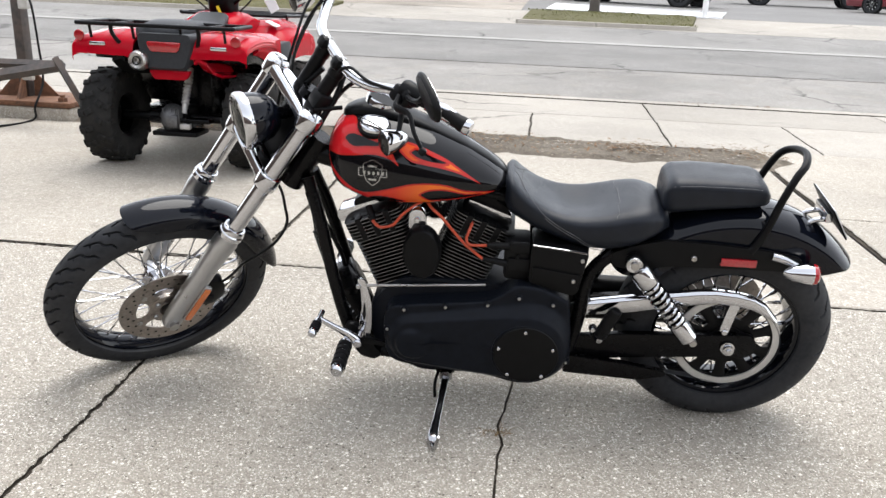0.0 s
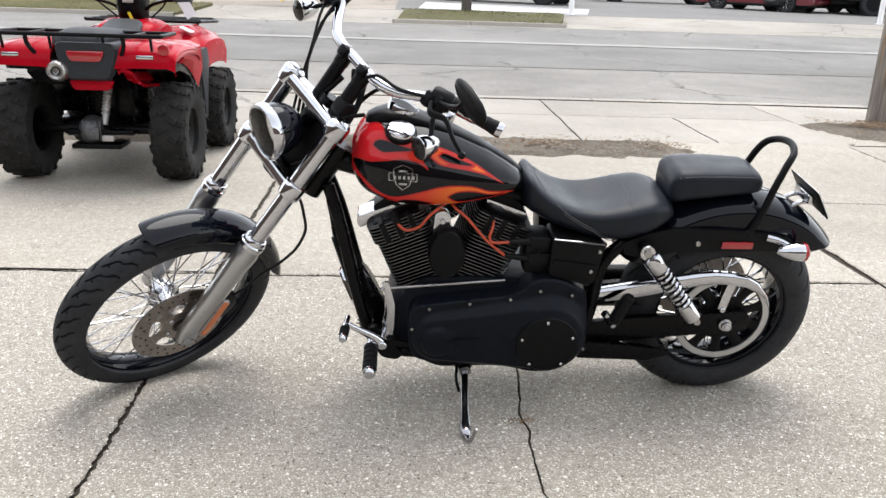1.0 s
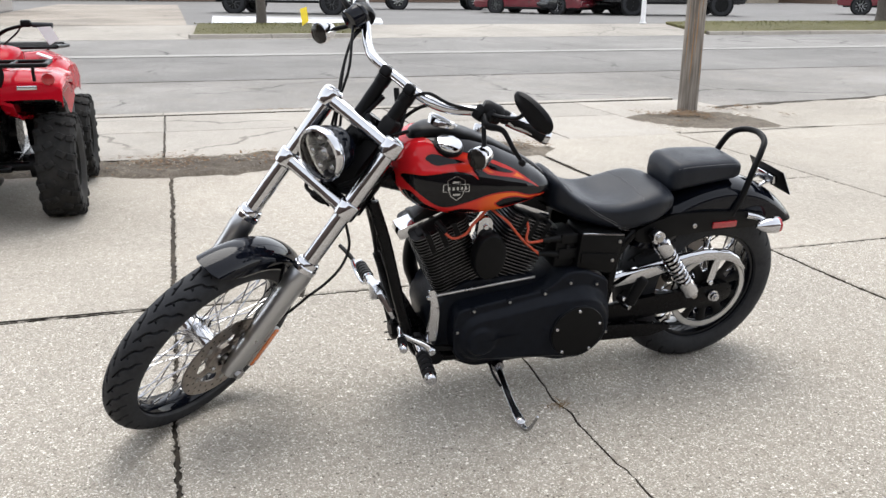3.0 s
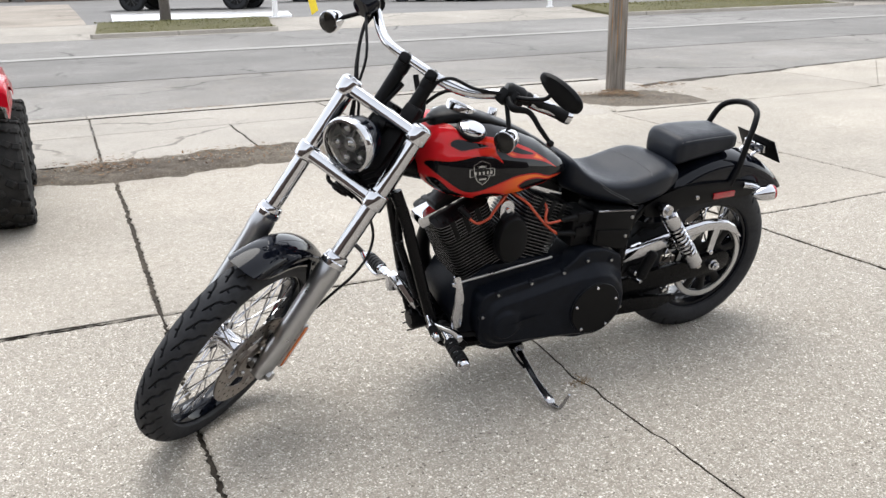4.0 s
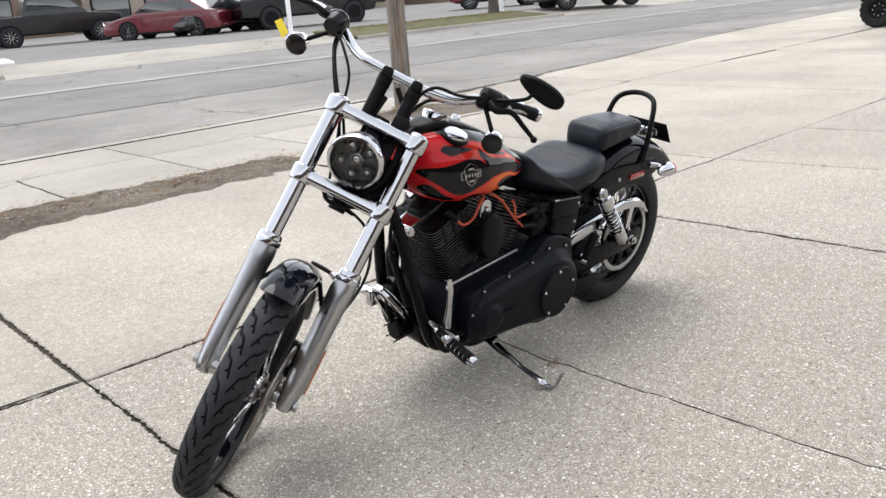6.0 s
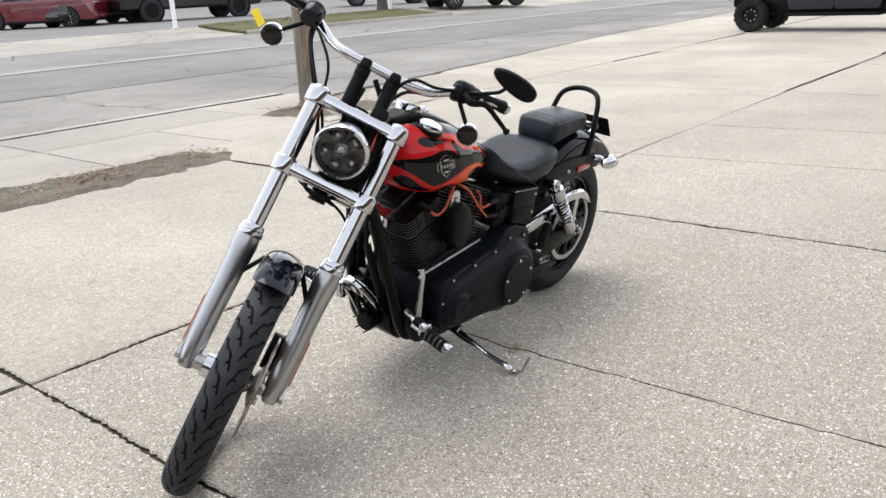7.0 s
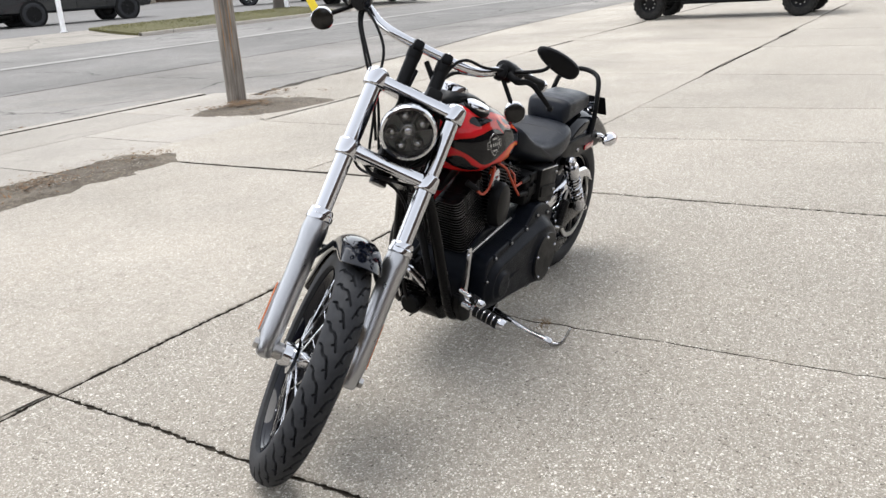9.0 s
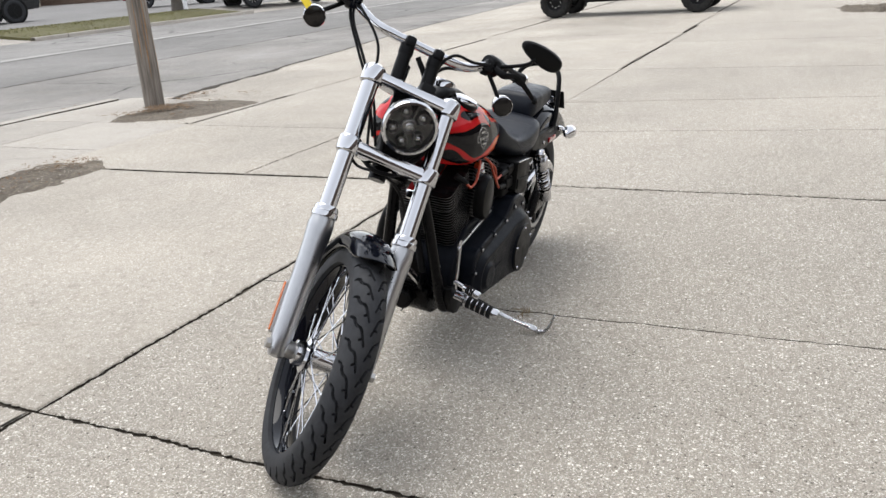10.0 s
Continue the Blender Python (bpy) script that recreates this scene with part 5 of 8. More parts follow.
for side in (1, -1):
    c0 = Vector((1.03, side * 0.088, 0.905))
    nrm = Vector((-0.12, side * 0.33, 1)).normalized()
    part("cap_base", lathe([(0.04, -0.015), (0.045, 0.0), (0.045, 0.004), (0.041, 0.006)], c0, c0 + nrm, 40), SATIN_BLACK, tank)
    part("fuel_cap", lathe([(0.039, 0.003), (0.0395, 0.009), (0.037, 0.0135), (0.03, 0.016), (0.015, 0.0175), (0, 0.018)], c0, c0 + nrm, 40), CHROME, tank, "chrome fuel cap")

# --- seats ---
SX = [0.670, 0.664, 0.648, 0.60, 0.53, 0.46, 0.39, 0.32, 0.27, 0.235, 0.215]
seat_at = at(SX, [0.06, 0.09, 0.103, 0.118, 0.131, 0.141, 0.148, 0.146, 0.134, 0.11, 0.07],
             [0.764, 0.778, 0.774, 0.727, 0.696, 0.69, 0.703, 0.722, 0.726, 0.708, 0.676],
             [0.735, 0.738, 0.733, 0.694, 0.664, 0.654, 0.66, 0.672, 0.676, 0.672, 0.66],
             [0.69, 0.668, 0.655, 0.632, 0.605, 0.583, 0.575, 0.587, 0.612, 0.64, 0.642])
rings = []
for i in range(71):
    x = 0.670 - 0.455 * i / 70
    w, zt, zm, zb = np.mean([seat_at(min(0.670, max(0.215, x + d))) for d in (-0.03, -0.02, -0.01, 0, 0.01, 0.02, 0.03)], axis=0) if 8 < i < 64 else np.mean([seat_at(min(0.670, max(0.215, x + d))) for d in (-0.006, 0, 0.006)], axis=0)
    ring = []
    for k in range(64):
        a = 2 * math.pi * k / 64
        c, s = math.cos(a), math.sin(a)
        y = w * power(s, 0.7)
        dish = 0.016 * max(0, 1 - (y / (w * 0.8)) ** 2) * math.exp(-((x - 0.46) / 0.12) ** 2) if c > 0 else 0
        ring.append((x, y if c > 0 else y * (1 - 0.08 * abs(c)), zm + ((zt - zm) * power(c, 0.62) - dish if c > 0 else (zm - zb) * power(c, 0.55))))
    rings.append(ring)
seat = part("rider_seat", loft(rings), VINYL, bike, "black vinyl solo seat with grey stitching", smooth=70)


def seam(parent, rings, idx, r=0.0012, i0=2, i1=None):
    pts = [rings[i][idx] for i in range(i0, i1 or len(rings) - 2, 3)]
    return part("seam", sweep(pts, r, 6, 3), THREAD, parent)


for hand in (1, -1):
    trace = []
    for x, z in ((0.652, 0.79), (0.636, 0.765), (0.614, 0.735), (0.566, 0.693), (0.518, 0.662), (0.47, 0.635), (0.43, 0.614), (0.395, 0.6)):
        ring = min(rings, key=lambda r: abs(r[0][0] - x))
        spot = min((p for p in ring if p[1] > 0), key=lambda p: abs(p[2] - z))
        trace.append((spot[0], hand * spot[1], spot[2]))
    for shift in (0.0, 0.007):
        part("seam", sweep([(x, y, z - shift) for x, y, z in trace], 0.0011, 6, 5), THREAD, seat)
for row in (44, 12):
    part("seam", sweep([rings[row + abs(k - 32) // 6 * (1 if row > 30 else -1)][k % 64] for k in list(range(54, 64)) + list(range(0, 11))], 0.001, 6, 2), THREAD, seat)
PX = [0.240, 0.232, 0.214, 0.16, 0.08, -0.005, -0.03, -0.042]
pill_at = at(PX, [0.062, 0.08, 0.09, 0.094, 0.091, 0.085, 0.078, 0.062], [0.752, 0.782, 0.794, 0.799, 0.798, 0.794, 0.785, 0.765], [0.738, 0.745, 0.75, 0.755, 0.757, 0.757, 0.755, 0.75], [0.70, 0.69, 0.69, 0.702, 0.712, 0.722, 0.727, 0.73])
prings = []
for i in range(41):
    x = 0.240 - 0.282 * i / 40
    w, zt, zm, zb = pill_at(x)
    prings.append([(x, w * power(math.sin(2 * math.pi * k / 64), 0.5), zm + ((zt - zm) if math.cos(2 * math.pi * k / 64) > 0 else (zm - zb)) * power(math.cos(2 * math.pi * k / 64), 0.5)) for k in range(64)])
pillion = part("pillion_seat", loft(prings), VINYL, bike, "black vinyl pillion pad", smooth=70)
seam(pillion, prings, 11, 0.0012, 3, 39)
seam(pillion, prings, 53, 0.0012, 3, 39)

# --- rear wheel, fender, tail ---
RW = pose(0.005, 0, 0.309)
rim_r = [(0.2, -0.065), (0.212, -0.068), (0.222, -0.066), (0.218, -0.058), (0.2, -0.05), (0.195, 0), (0.2, 0.05), (0.218, 0.058), (0.222, 0.066), (0.212, 0.068), (0.2, 0.065), (0.187, 0.02), (0.186, 0), (0.187, -0.02)]
rear_wheel = part("rear_wheel", lathe(rim_r, (0, 0, 0), (0, 1, 0), 96, closed=True), GLOSS_BLACK, bike, "black spoked rear wheel with a wide tyre", m=RW)
part("tyre", tyre_mesh(0.315, 0.086, 0.07, 0.212, 26, 30, 72, 0.006), RUBBER, rear_wheel, "wide black rubber tyre", smooth=30)
part("hub", lathe([(0, -0.09), (0.03, -0.09), (0.035, -0.07), (0.055, -0.06), (0.055, -0.05), (0.035, -0.04), (0.035, 0.04), (0.055, 0.05), (0.055, 0.07), (0, 0.075)], (0, 0, 0), (0, 1, 0), 32), CHROME, rear_wheel, "chrome hub")
spokes(rear_wheel, 0.05, 0.19, 0.052, 0.01, 40, 0.0025)
pulley = lathe([(0.128, 0.083), (0.15, 0.083), (0.15, 0.094), (0.128, 0.094)], (0, 0, 0), (0, 1, 0), 72, closed=True)
part("pulley_rim", lathe([(0.131, 0.0945), (0.149, 0.0945), (0.152, 0.097), (0.149, 0.1), (0.131, 0.1)], (0, 0, 0), (0, 1, 0), 72, closed=True), SILVER, rear_wheel, "bright belt pulley rim")
add(pulley, lathe([(0.02, 0.078), (0.05, 0.08), (0.05, 0.1), (0.02, 0.1)], (0, 0, 0), (0, 1, 0), 32, closed=True))
add(pulley, lathe([(0.04, 0.084), (0.078, 0.086), (0.078, 0.094), (0.04, 0.096)], (0, 0, 0), (0, 1, 0), 40, closed=True))
for k in range(10):
    a = 2 * math.pi * k / 10 + 0.3
    part("pulley_arm", sweep([(r * math.cos(a), 0.09, r * math.sin(a)) for r in (0.066, 0.09, 0.112, 0.134)], [0.019, 0.0155, 0.0165, 0.024], 8, 3, flat=0.28, up=(math.sin(a), 0, -math.cos(a))), SATIN_BLACK, rear_wheel)
part("belt_pulley", pulley, SATIN_BLACK, rear_wheel, "black spoked belt pulley")
part("rear_brake_disc", lathe([(0.08, -0.085), (0.146, -0.085), (0.146, -0.09), (0.08, -0.09)], (0, 0, 0), (0, 1, 0), 64, closed=True), DISC_STEEL, rear_wheel)
part("axle", joined(rod((0, -0.15, 0), (0, 0.13, 0), 0.0125, 16), lathe([(0, 0), (0.02, 0), (0.02, 0.006), (0.015, 0.007), (0.015, 0.02), (0.009, 0.021), (0.009, 0.028), (0, 0.028)], (0, 0.125, -0.005), (0, 1, -0.005), 24)), CHROME, rear_wheel, "chrome axle nut")
part("rear_fender", fender(0.408, 0.108, 0.045, 0.06, 30, 139, 60, 28, tail=0.12), GLOSS_BLACK, bike, "gloss black bobbed rear mudguard", smooth=60, m=RW)
for side in (1, -1):
    poly = [(0.37, 0.585), (0.3, 0.615), (0.225, 0.634), (0.1, 0.632), (-0.04, 0.622), (-0.135, 0.606), (-0.15, 0.59), (-0.105, 0.562), (0.05, 0.56), (0.2, 0.556), (0.3, 0.535), (0.36, 0.545)]
    strut = part("fender_strut", joined(prism(rounded(poly, 0.015, 3), side * 0.108, side * 0.122, "y", 0.003)), SATIN_BLACK, bike, "black fender strut")
    part("strut_bolt", joined(bolt((0.144, side * 0.122, 0.586), (0, side, 0), 0.009, 0.006), bolt((-0.09, side * 0.122, 0.6), (0, side, 0), 0.007, 0.005)), STEEL, strut)
    part("side_reflector", prism(rounded([(-0.024, 0.571), (0.072, 0.571), (0.071, 0.593), (-0.024, 0.593)], 0.004), side * 0.122, side * 0.128, "y", 0.001), RED_LENS, strut, "red reflector")
    s0, s1 = Vector((-0.085, side * 0.155, 0.578)), Vector((-0.175, side * 0.155, 0.578))
    sig = part("rear_signal", joined(lathe([(0, 0), (0.006, 0.002), (0.013, 0.012), (0.022, 0.03), (0.028, 0.055), (0.0295, 0.075), (0.0285, 0.078)], s0, s1, 32), sweep([(-0.135, side * 0.135, 0.585), (-0.1, side * 0.128, 0.6), (-0.065, side * 0.118, 0.606)], [0.01, 0.011, 0.012], 14)), CHROME, bike, "chrome bullet turn signal")
    part("signal_lens", lathe([(0.0285, 0.076), (0.028, 0.088), (0.022, 0.094), (0, 0.096)], s0, s1, 32), RED_LENS, sig, "red signal lens")
loop_pts = [(-0.005, 0.114, 0.61), (-0.035, 0.111, 0.68), (-0.06, 0.102, 0.76), (-0.088, 0.088, 0.825), (-0.115, 0.058, 0.852), (-0.128, 0.0, 0.862)]
part("grab_rail", joined(sweep(loop_pts + [(x, -y, z) for x, y, z in loop_pts[-2::-1]], 0.0105, 14), sweep([(0.02, 0.114, 0.612), (-0.02, 0.116, 0.635), (-0.04, 0.114, 0.69)], 0.007, 10)), SATIN_BLACK, bike, "black grab rail behind the pillion pad")
pm = pose(-0.228, 0, 0.698, 0, 32, 0)
plate = part("licence_plate", box((0, 0, 0), (0.004, 0.182, 0.1), 0.0015, pm.to_3x3().to_4x4()), PLASTIC_BLACK, bike, "licence plate bracket at the tail", m=pose(-0.228, 0, 0.698))
part("plate_face", box((-0.0045, 0, 0), (0.002, 0.176, 0.094), 0.0, pm.to_3x3().to_4x4()), PLATE_WHITE, plate, "blank white plate")
part("plate_arm", joined(sweep([(0.01, 0.03, -0.01), (0.05, 0.03, -0.02), (0.075, 0.03, -0.05)], 0.007, 10), sweep([(0.01, -0.03, -0.01), (0.05, -0.03, -0.02), (0.075, -0.03, -0.05)], 0.007, 10), box((0.015, 0.0, 0.0), (0.02, 0.1, 0.03), 0.004)), CHROME, plate, "chrome plate arm")

# --- swing arm, shocks, belt guard, rear pegs ---
for side in (1, -1):
    poly = [(0.47, 0.215), (0.47, 0.3), (0.3, 0.322), (0.1, 0.335), (-0.05, 0.348), (-0.075, 0.33), (-0.075, 0.285), (-0.05, 0.268), (0.1, 0.26), (0.3, 0.24)]
    part("swing_arm", joined(prism(rounded(poly, 0.02, 3), side * 0.1, side * 0.122, "y", 0.005)), FRAME_BLACK, bike, "black swing arm")
    a, b = Vector((0.308, side * 0.158, 0.578)), Vector((0.125, side * 0.158, 0.346))
    d = (b - a).normalized()
    shock = part("shock_absorber", joined(rod(a + d * 0.03, b - d * 0.03, 0.0165, 16)), FRAME_BLACK, bike, "chrome coil-over shock absorber")
    part("shock_can", lathe([(0.012, 0.018), (0.027, 0.02), (0.03, 0.026), (0.03, 0.074), (0.028, 0.078), (0.02, 0.078)], a, b, 28), CHROME, shock, "chrome spring shroud")
    part("shock_eye", lathe([(0.01, -0.014), (0.022, -0.014), (0.024, -0.01), (0.024, 0.01), (0.022, 0.014), (0.01, 0.014)], a, a + Vector((0, 1, 0)), 28, closed=True), CHROME, shock)
    part("shock_foot", lathe([(0.02, 0.23), (0.026, 0.23), (0.0275, 0.235), (0.0275, 0.29), (0.02, 0.298), (0, 0.298)], a, b, 28), CHROME, shock)
    coil = []
    m_ax = axis_frame(a, b)
    for i in range(121):
        t = i / 120
        ang = 2 * math.pi * 8 * t
        coil.append(tuple(m_ax @ Vector((0.0235 * math.cos(ang), 0.0235 * math.sin(ang), 0.08 + 0.152 * t))))
    part("coil_spring", sweep(coil, 0.0056, 8, 1), CHROME, shock, "chrome coil spring")
    part("shock_bolt", joined(lathe([(0, 0.0), (0.011, 0.0), (0.011, 0.008), (0, 0.01)], a + Vector((0, side * 0.014, 0)), a + Vector((0, side, 0)), 16), lathe([(0, 0.0), (0.01, 0.0), (0.01, 0.01), (0, 0.011)], b + Vector((-0.012, side * 0.0, -0.01)), b + Vector((-0.012, side, -0.01)), 16)), STEEL, shock)
    part("shock_mount", rod((0.308, side * 0.1, 0.578), (0.308, side * 0.15, 0.578), 0.016, 16), FRAME_BLACK, shock)
    part("shock_mount", rod((0.125, side * 0.1, 0.336), (0.125, side * 0.15, 0.346), 0.014, 16), FRAME_BLACK, shock)
    peg = part("rear_peg", joined(rod((0.395, side * 0.13, 0.345), (0.385, side * 0.165, 0.345), 0.012, 12), lathe([(0.012, 0.0), (0.0165, 0.002), (0.017, 0.1), (0.013, 0.104), (0, 0.105)], (0.378, side * 0.17, 0.34), (0.338, side * 0.175, 0.437), 16)), PLASTIC_BLACK, bike, "folded black rubber passenger peg")
    for k in range(11):
        at_rib = Vector((0.376 - 0.0031 * k, side * 0.17, 0.345 + 0.0076 * k))
        part("rubber_rib", lathe([(0.016, 0), (0.0195, 0.001), (0.0195, 0.004), (0.016, 0.005)], at_rib, at_rib + Vector((-0.038, side * 0.005, 0.092)), 14), PLASTIC_BLACK, peg)
    part("peg_pivot", joined(rod((0.392, side * 0.14, 0.335), (0.375, side * 0.178, 0.33), 0.01, 14, bevel=0.002), bolt((0.398, side * 0.165, 0.36), (0, side, 0), 0.008, 0.006)), CHROME, bike)
gx = [0.445, 0.35, 0.275, 0.19, 0.115, 0.06, 0.002, -0.044, -0.083, -0.119]
g_top = [0.412, 0.43, 0.445, 0.46, 0.473, 0.479, 0.475, 0.466, 0.444, 0.402]
g_low = [0.371, 0.384, 0.397, 0.418, 0.433, 0.442, 0.438, 0.429, 0.411, 0.389]
guard = loft([[(x, 0.09, t - 0.002), (x, 0.104, t + 0.001), (x, 0.113, t - 0.004), (x, 0.1165, t - 0.010), (x, 0.1165, b + 0.003), (x, 0.1145, b), (x, 0.092, b + 0.002)] for x, t, b in zip(*[np.interp(np.linspace(0, 9, 46), range(10), col).tolist() for col in (gx, g_top, g_low)])])
part("belt_guard", guard, CHROME, bike, "chrome belt guard")
part("guard_strut", joined(sweep([(0.0, 0.112, 0.45), (0.012, 0.114, 0.4), (0.02, 0.116, 0.352)], 0.014, 10, flat=0.3, up=(1, 0, 0)), bolt((0.02, 0.12, 0.352), (0, 1, 0), 0.009)), CHROME, bike)
part("drive_belt", sweep([(0.56, 0.09, 0.375), (0.3, 0.09, 0.42), (0.03, 0.09, 0.4545), (-0.08, 0.09, 0.42), (-0.145, 0.09, 0.33), (-0.13, 0.09, 0.235), (-0.03, 0.09, 0.16), (0.1, 0.09, 0.175), (0.56, 0.09, 0.22)], 0.012, 8, 8, flat=0.2, up=(0, 1, 0)), RUBBER, bike, "black rubber drive belt")
part("lower_guard", prism(rounded([(0.47, 0.19), (0.46, 0.25), (0.3, 0.235), (0.17, 0.215), (0.17, 0.2), (0.25, 0.18)], 0.01), 0.125, 0.145, "y", 0.004), FRAME_BLACK, bike)

# --- engine ---
engine = part("engine", joined(prism(rounded([(1.03, 0.2), (1.06, 0.32), (1.02, 0.4), (0.95, 0.46), (0.8, 0.46), (0.6, 0.45), (0.47, 0.42), (0.45, 0.25), (0.52, 0.14), (0.9, 0.13)], 0.03, 3), -0.13, 0.11, "y", 0.012)), WRINKLE_BLACK, bike, "black V-twin engine with bright-edged cooling fins")
primary_poly = [(0.994, 0.245), (0.979, 0.213), (0.948, 0.197), (0.894, 0.19), (0.84, 0.184), (0.77, 0.18), (0.709, 0.176), (0.662, 0.166), (0.616, 0.154), (0.57, 0.155), (0.525, 0.17), (0.49, 0.196), (0.466, 0.232), (0.456, 0.279), (0.459, 0.35), (0.469, 0.425), (0.483, 0.45), (0.535, 0.475), (0.571, 0.485), (0.614, 0.485), (0.64, 0.474), (0.664, 0.452), (0.69, 0.436), (0.72, 0.427), (0.77, 0.42), (0.83, 0.413), (0.896, 0.405), (0.94, 0.398), (0.978, 0.389), (0.995, 0.362), (0.999, 0.31)]


def smooth01(t):
    t = min(1.0, max(0.0, t))
    return t * t * (3 - 2 * t)


def primary_face(x, z):
    """How far the cast cover stands out at a place: a rim, a long belt-shaped swelling, a boss at each end."""
    (x0, z0, r0), (x1, z1, r1) = (0.905, 0.287, 0.078), (0.58, 0.3, 0.122)
    t = min(1, max(0, ((x - x0) * (x1 - x0) + (z - z0) * (z1 - z0)) / ((x1 - x0) ** 2 + (z1 - z0) ** 2)))
    q = math.hypot(x - x0 - t * (x1 - x0), z - z0 - t * (z1 - z0)) / (r0 + (r1 - r0) * t)
    y = 0.170 + (0.022 + 0.012 * t) * smooth01((1.16 - q) / 0.32)
    y += 0.010 * smooth01((1.0 - math.hypot((x - 0.578) / 0.128, (z - 0.29) / 0.128)) / 0.3)
    y += 0.013 * smooth01((1.0 - math.hypot(x - 0.912, z - 0.284) / 0.056) / 0.3)
    return y


def cover_mesh(outline, face, axis_a, axis_b, rings_n=34):
    """A cast cover over an outline: a standing rim and a face whose relief is given."""
    line = [tuple(v)[:2] for v in curve_points([(x, z, 0) for x, z in outline + outline[:1]], 4)[:-1]]
    bm = bmesh.new()
    rows = [[bm.verts.new((x, y, z)) for x, z in line] for y in (0.1, 0.162)]
    for k in range(rings_n + 1):
        f = k / rings_n
        row = []
        for x, z in line:
            t = min(1, max(0, ((x - axis_a[0]) * (axis_b[0] - axis_a[0]) + (z - axis_a[1]) * (axis_b[1] - axis_a[1])) / ((axis_b[0] - axis_a[0]) ** 2 + (axis_b[1] - axis_a[1]) ** 2)))
            cx, cz = axis_a[0] + (axis_b[0] - axis_a[0]) * t, axis_a[1] + (axis_b[1] - axis_a[1]) * t
            px, pz = x + (cx - x) * f * 0.985, z + (cz - z) * f * 0.985
            row.append(bm.verts.new((px, face(px, pz) - 0.006 * max(0, 1 - f * 22) ** 2, pz)))
        rows.append(row)
    n = len(line)
    for p, q in zip(rows, rows[1:]):
        for i in range(n):
            bm.faces.new((p[i], p[(i + 1) % n], q[(i + 1) % n], q[i]))
    bm.faces.new(rows[0])
    bm.faces.new(rows[-1])
    return bm


pr = part("primary_cover", cover_mesh(primary_poly, primary_face, (0.93, 0.29), (0.57, 0.305)), WRINKLE_BLACK, engine, "wrinkle black primary cover", smooth=60)
part("derby_rim", lathe([(0.094, 0.2), (0.0985, 0.2), (0.0985, 0.2125), (0.097, 0.214), (0.094, 0.2125)], (0.583, 0, 0.288), (0.583, 1, 0.288), 64, closed=True), WRINKLE_BLACK, pr)
derby = part("derby_cover", lathe([(0.0935, 0.205), (0.0935, 0.214), (0.091, 0.2165), (0.0, 0.218)], (0.583, 0, 0.288), (0.583, 1, 0.288), 64), SATIN_BLACK, pr, "round black derby cover with five bolts")
for x, z in ((0.588, 0.366), (0.661, 0.307), (0.508, 0.313), (0.632, 0.219), (0.534, 0.22)):
    part("derby_bolt", bolt((x, 0.2165, z), (0, 1, 0), 0.0058, 0.004), CHROME, derby)
for x, z in ((0.938, 0.387), (0.819, 0.405), (0.699, 0.421), (0.612, 0.45), (0.516, 0.436), (0.988, 0.317), (0.467, 0.261)):
    part("bolt_boss", lathe([(0.0125, -0.012), (0.0115, 0.002), (0.009, 0.0035), (0, 0.0035)], (x, primary_face(x, z), z), (x, 1, z), 16), WRINKLE_BLACK, pr)
    part("primary_bolt", bolt((x, primary_face(x, z) + 0.003, z), (0, 1, 0), 0.0048, 0.005), STEEL, pr)
FIN_EDGE = material("machined_fin_edge", (0.15, 0.15, 0.158), 0.38, metal=0.95, grain=0.3)


def fin_plate(hx, hy, thick):
    """One cooling fin with a machined edge."""
    out = rounded([(-hx, -hy), (hx, -hy), (hx, hy), (-hx, hy)], 0.03, 4)
    inn = [(x * 0.93, y * 0.93) for x, y in out]
    bm = bmesh.new()
    a, b, c, d = [[bm.verts.new((x, y, z)) for x, y in line] for line, z in ((inn, 0), (out, thick * 0.15), (out, thick * 0.85), (inn, thick))]
    nn = len(out)
    bm.faces.new(a)
    bm.faces.new(d)
    for i in range(nn):
        j = (i + 1) % nn
        bm.faces.new((a[i], a[j], b[j], b[i]))
        bm.faces.new((b[i], b[j], c[j], c[i])).material_index = 1
        bm.faces.new((c[i], c[j], d[j], d[i]))
    return bm


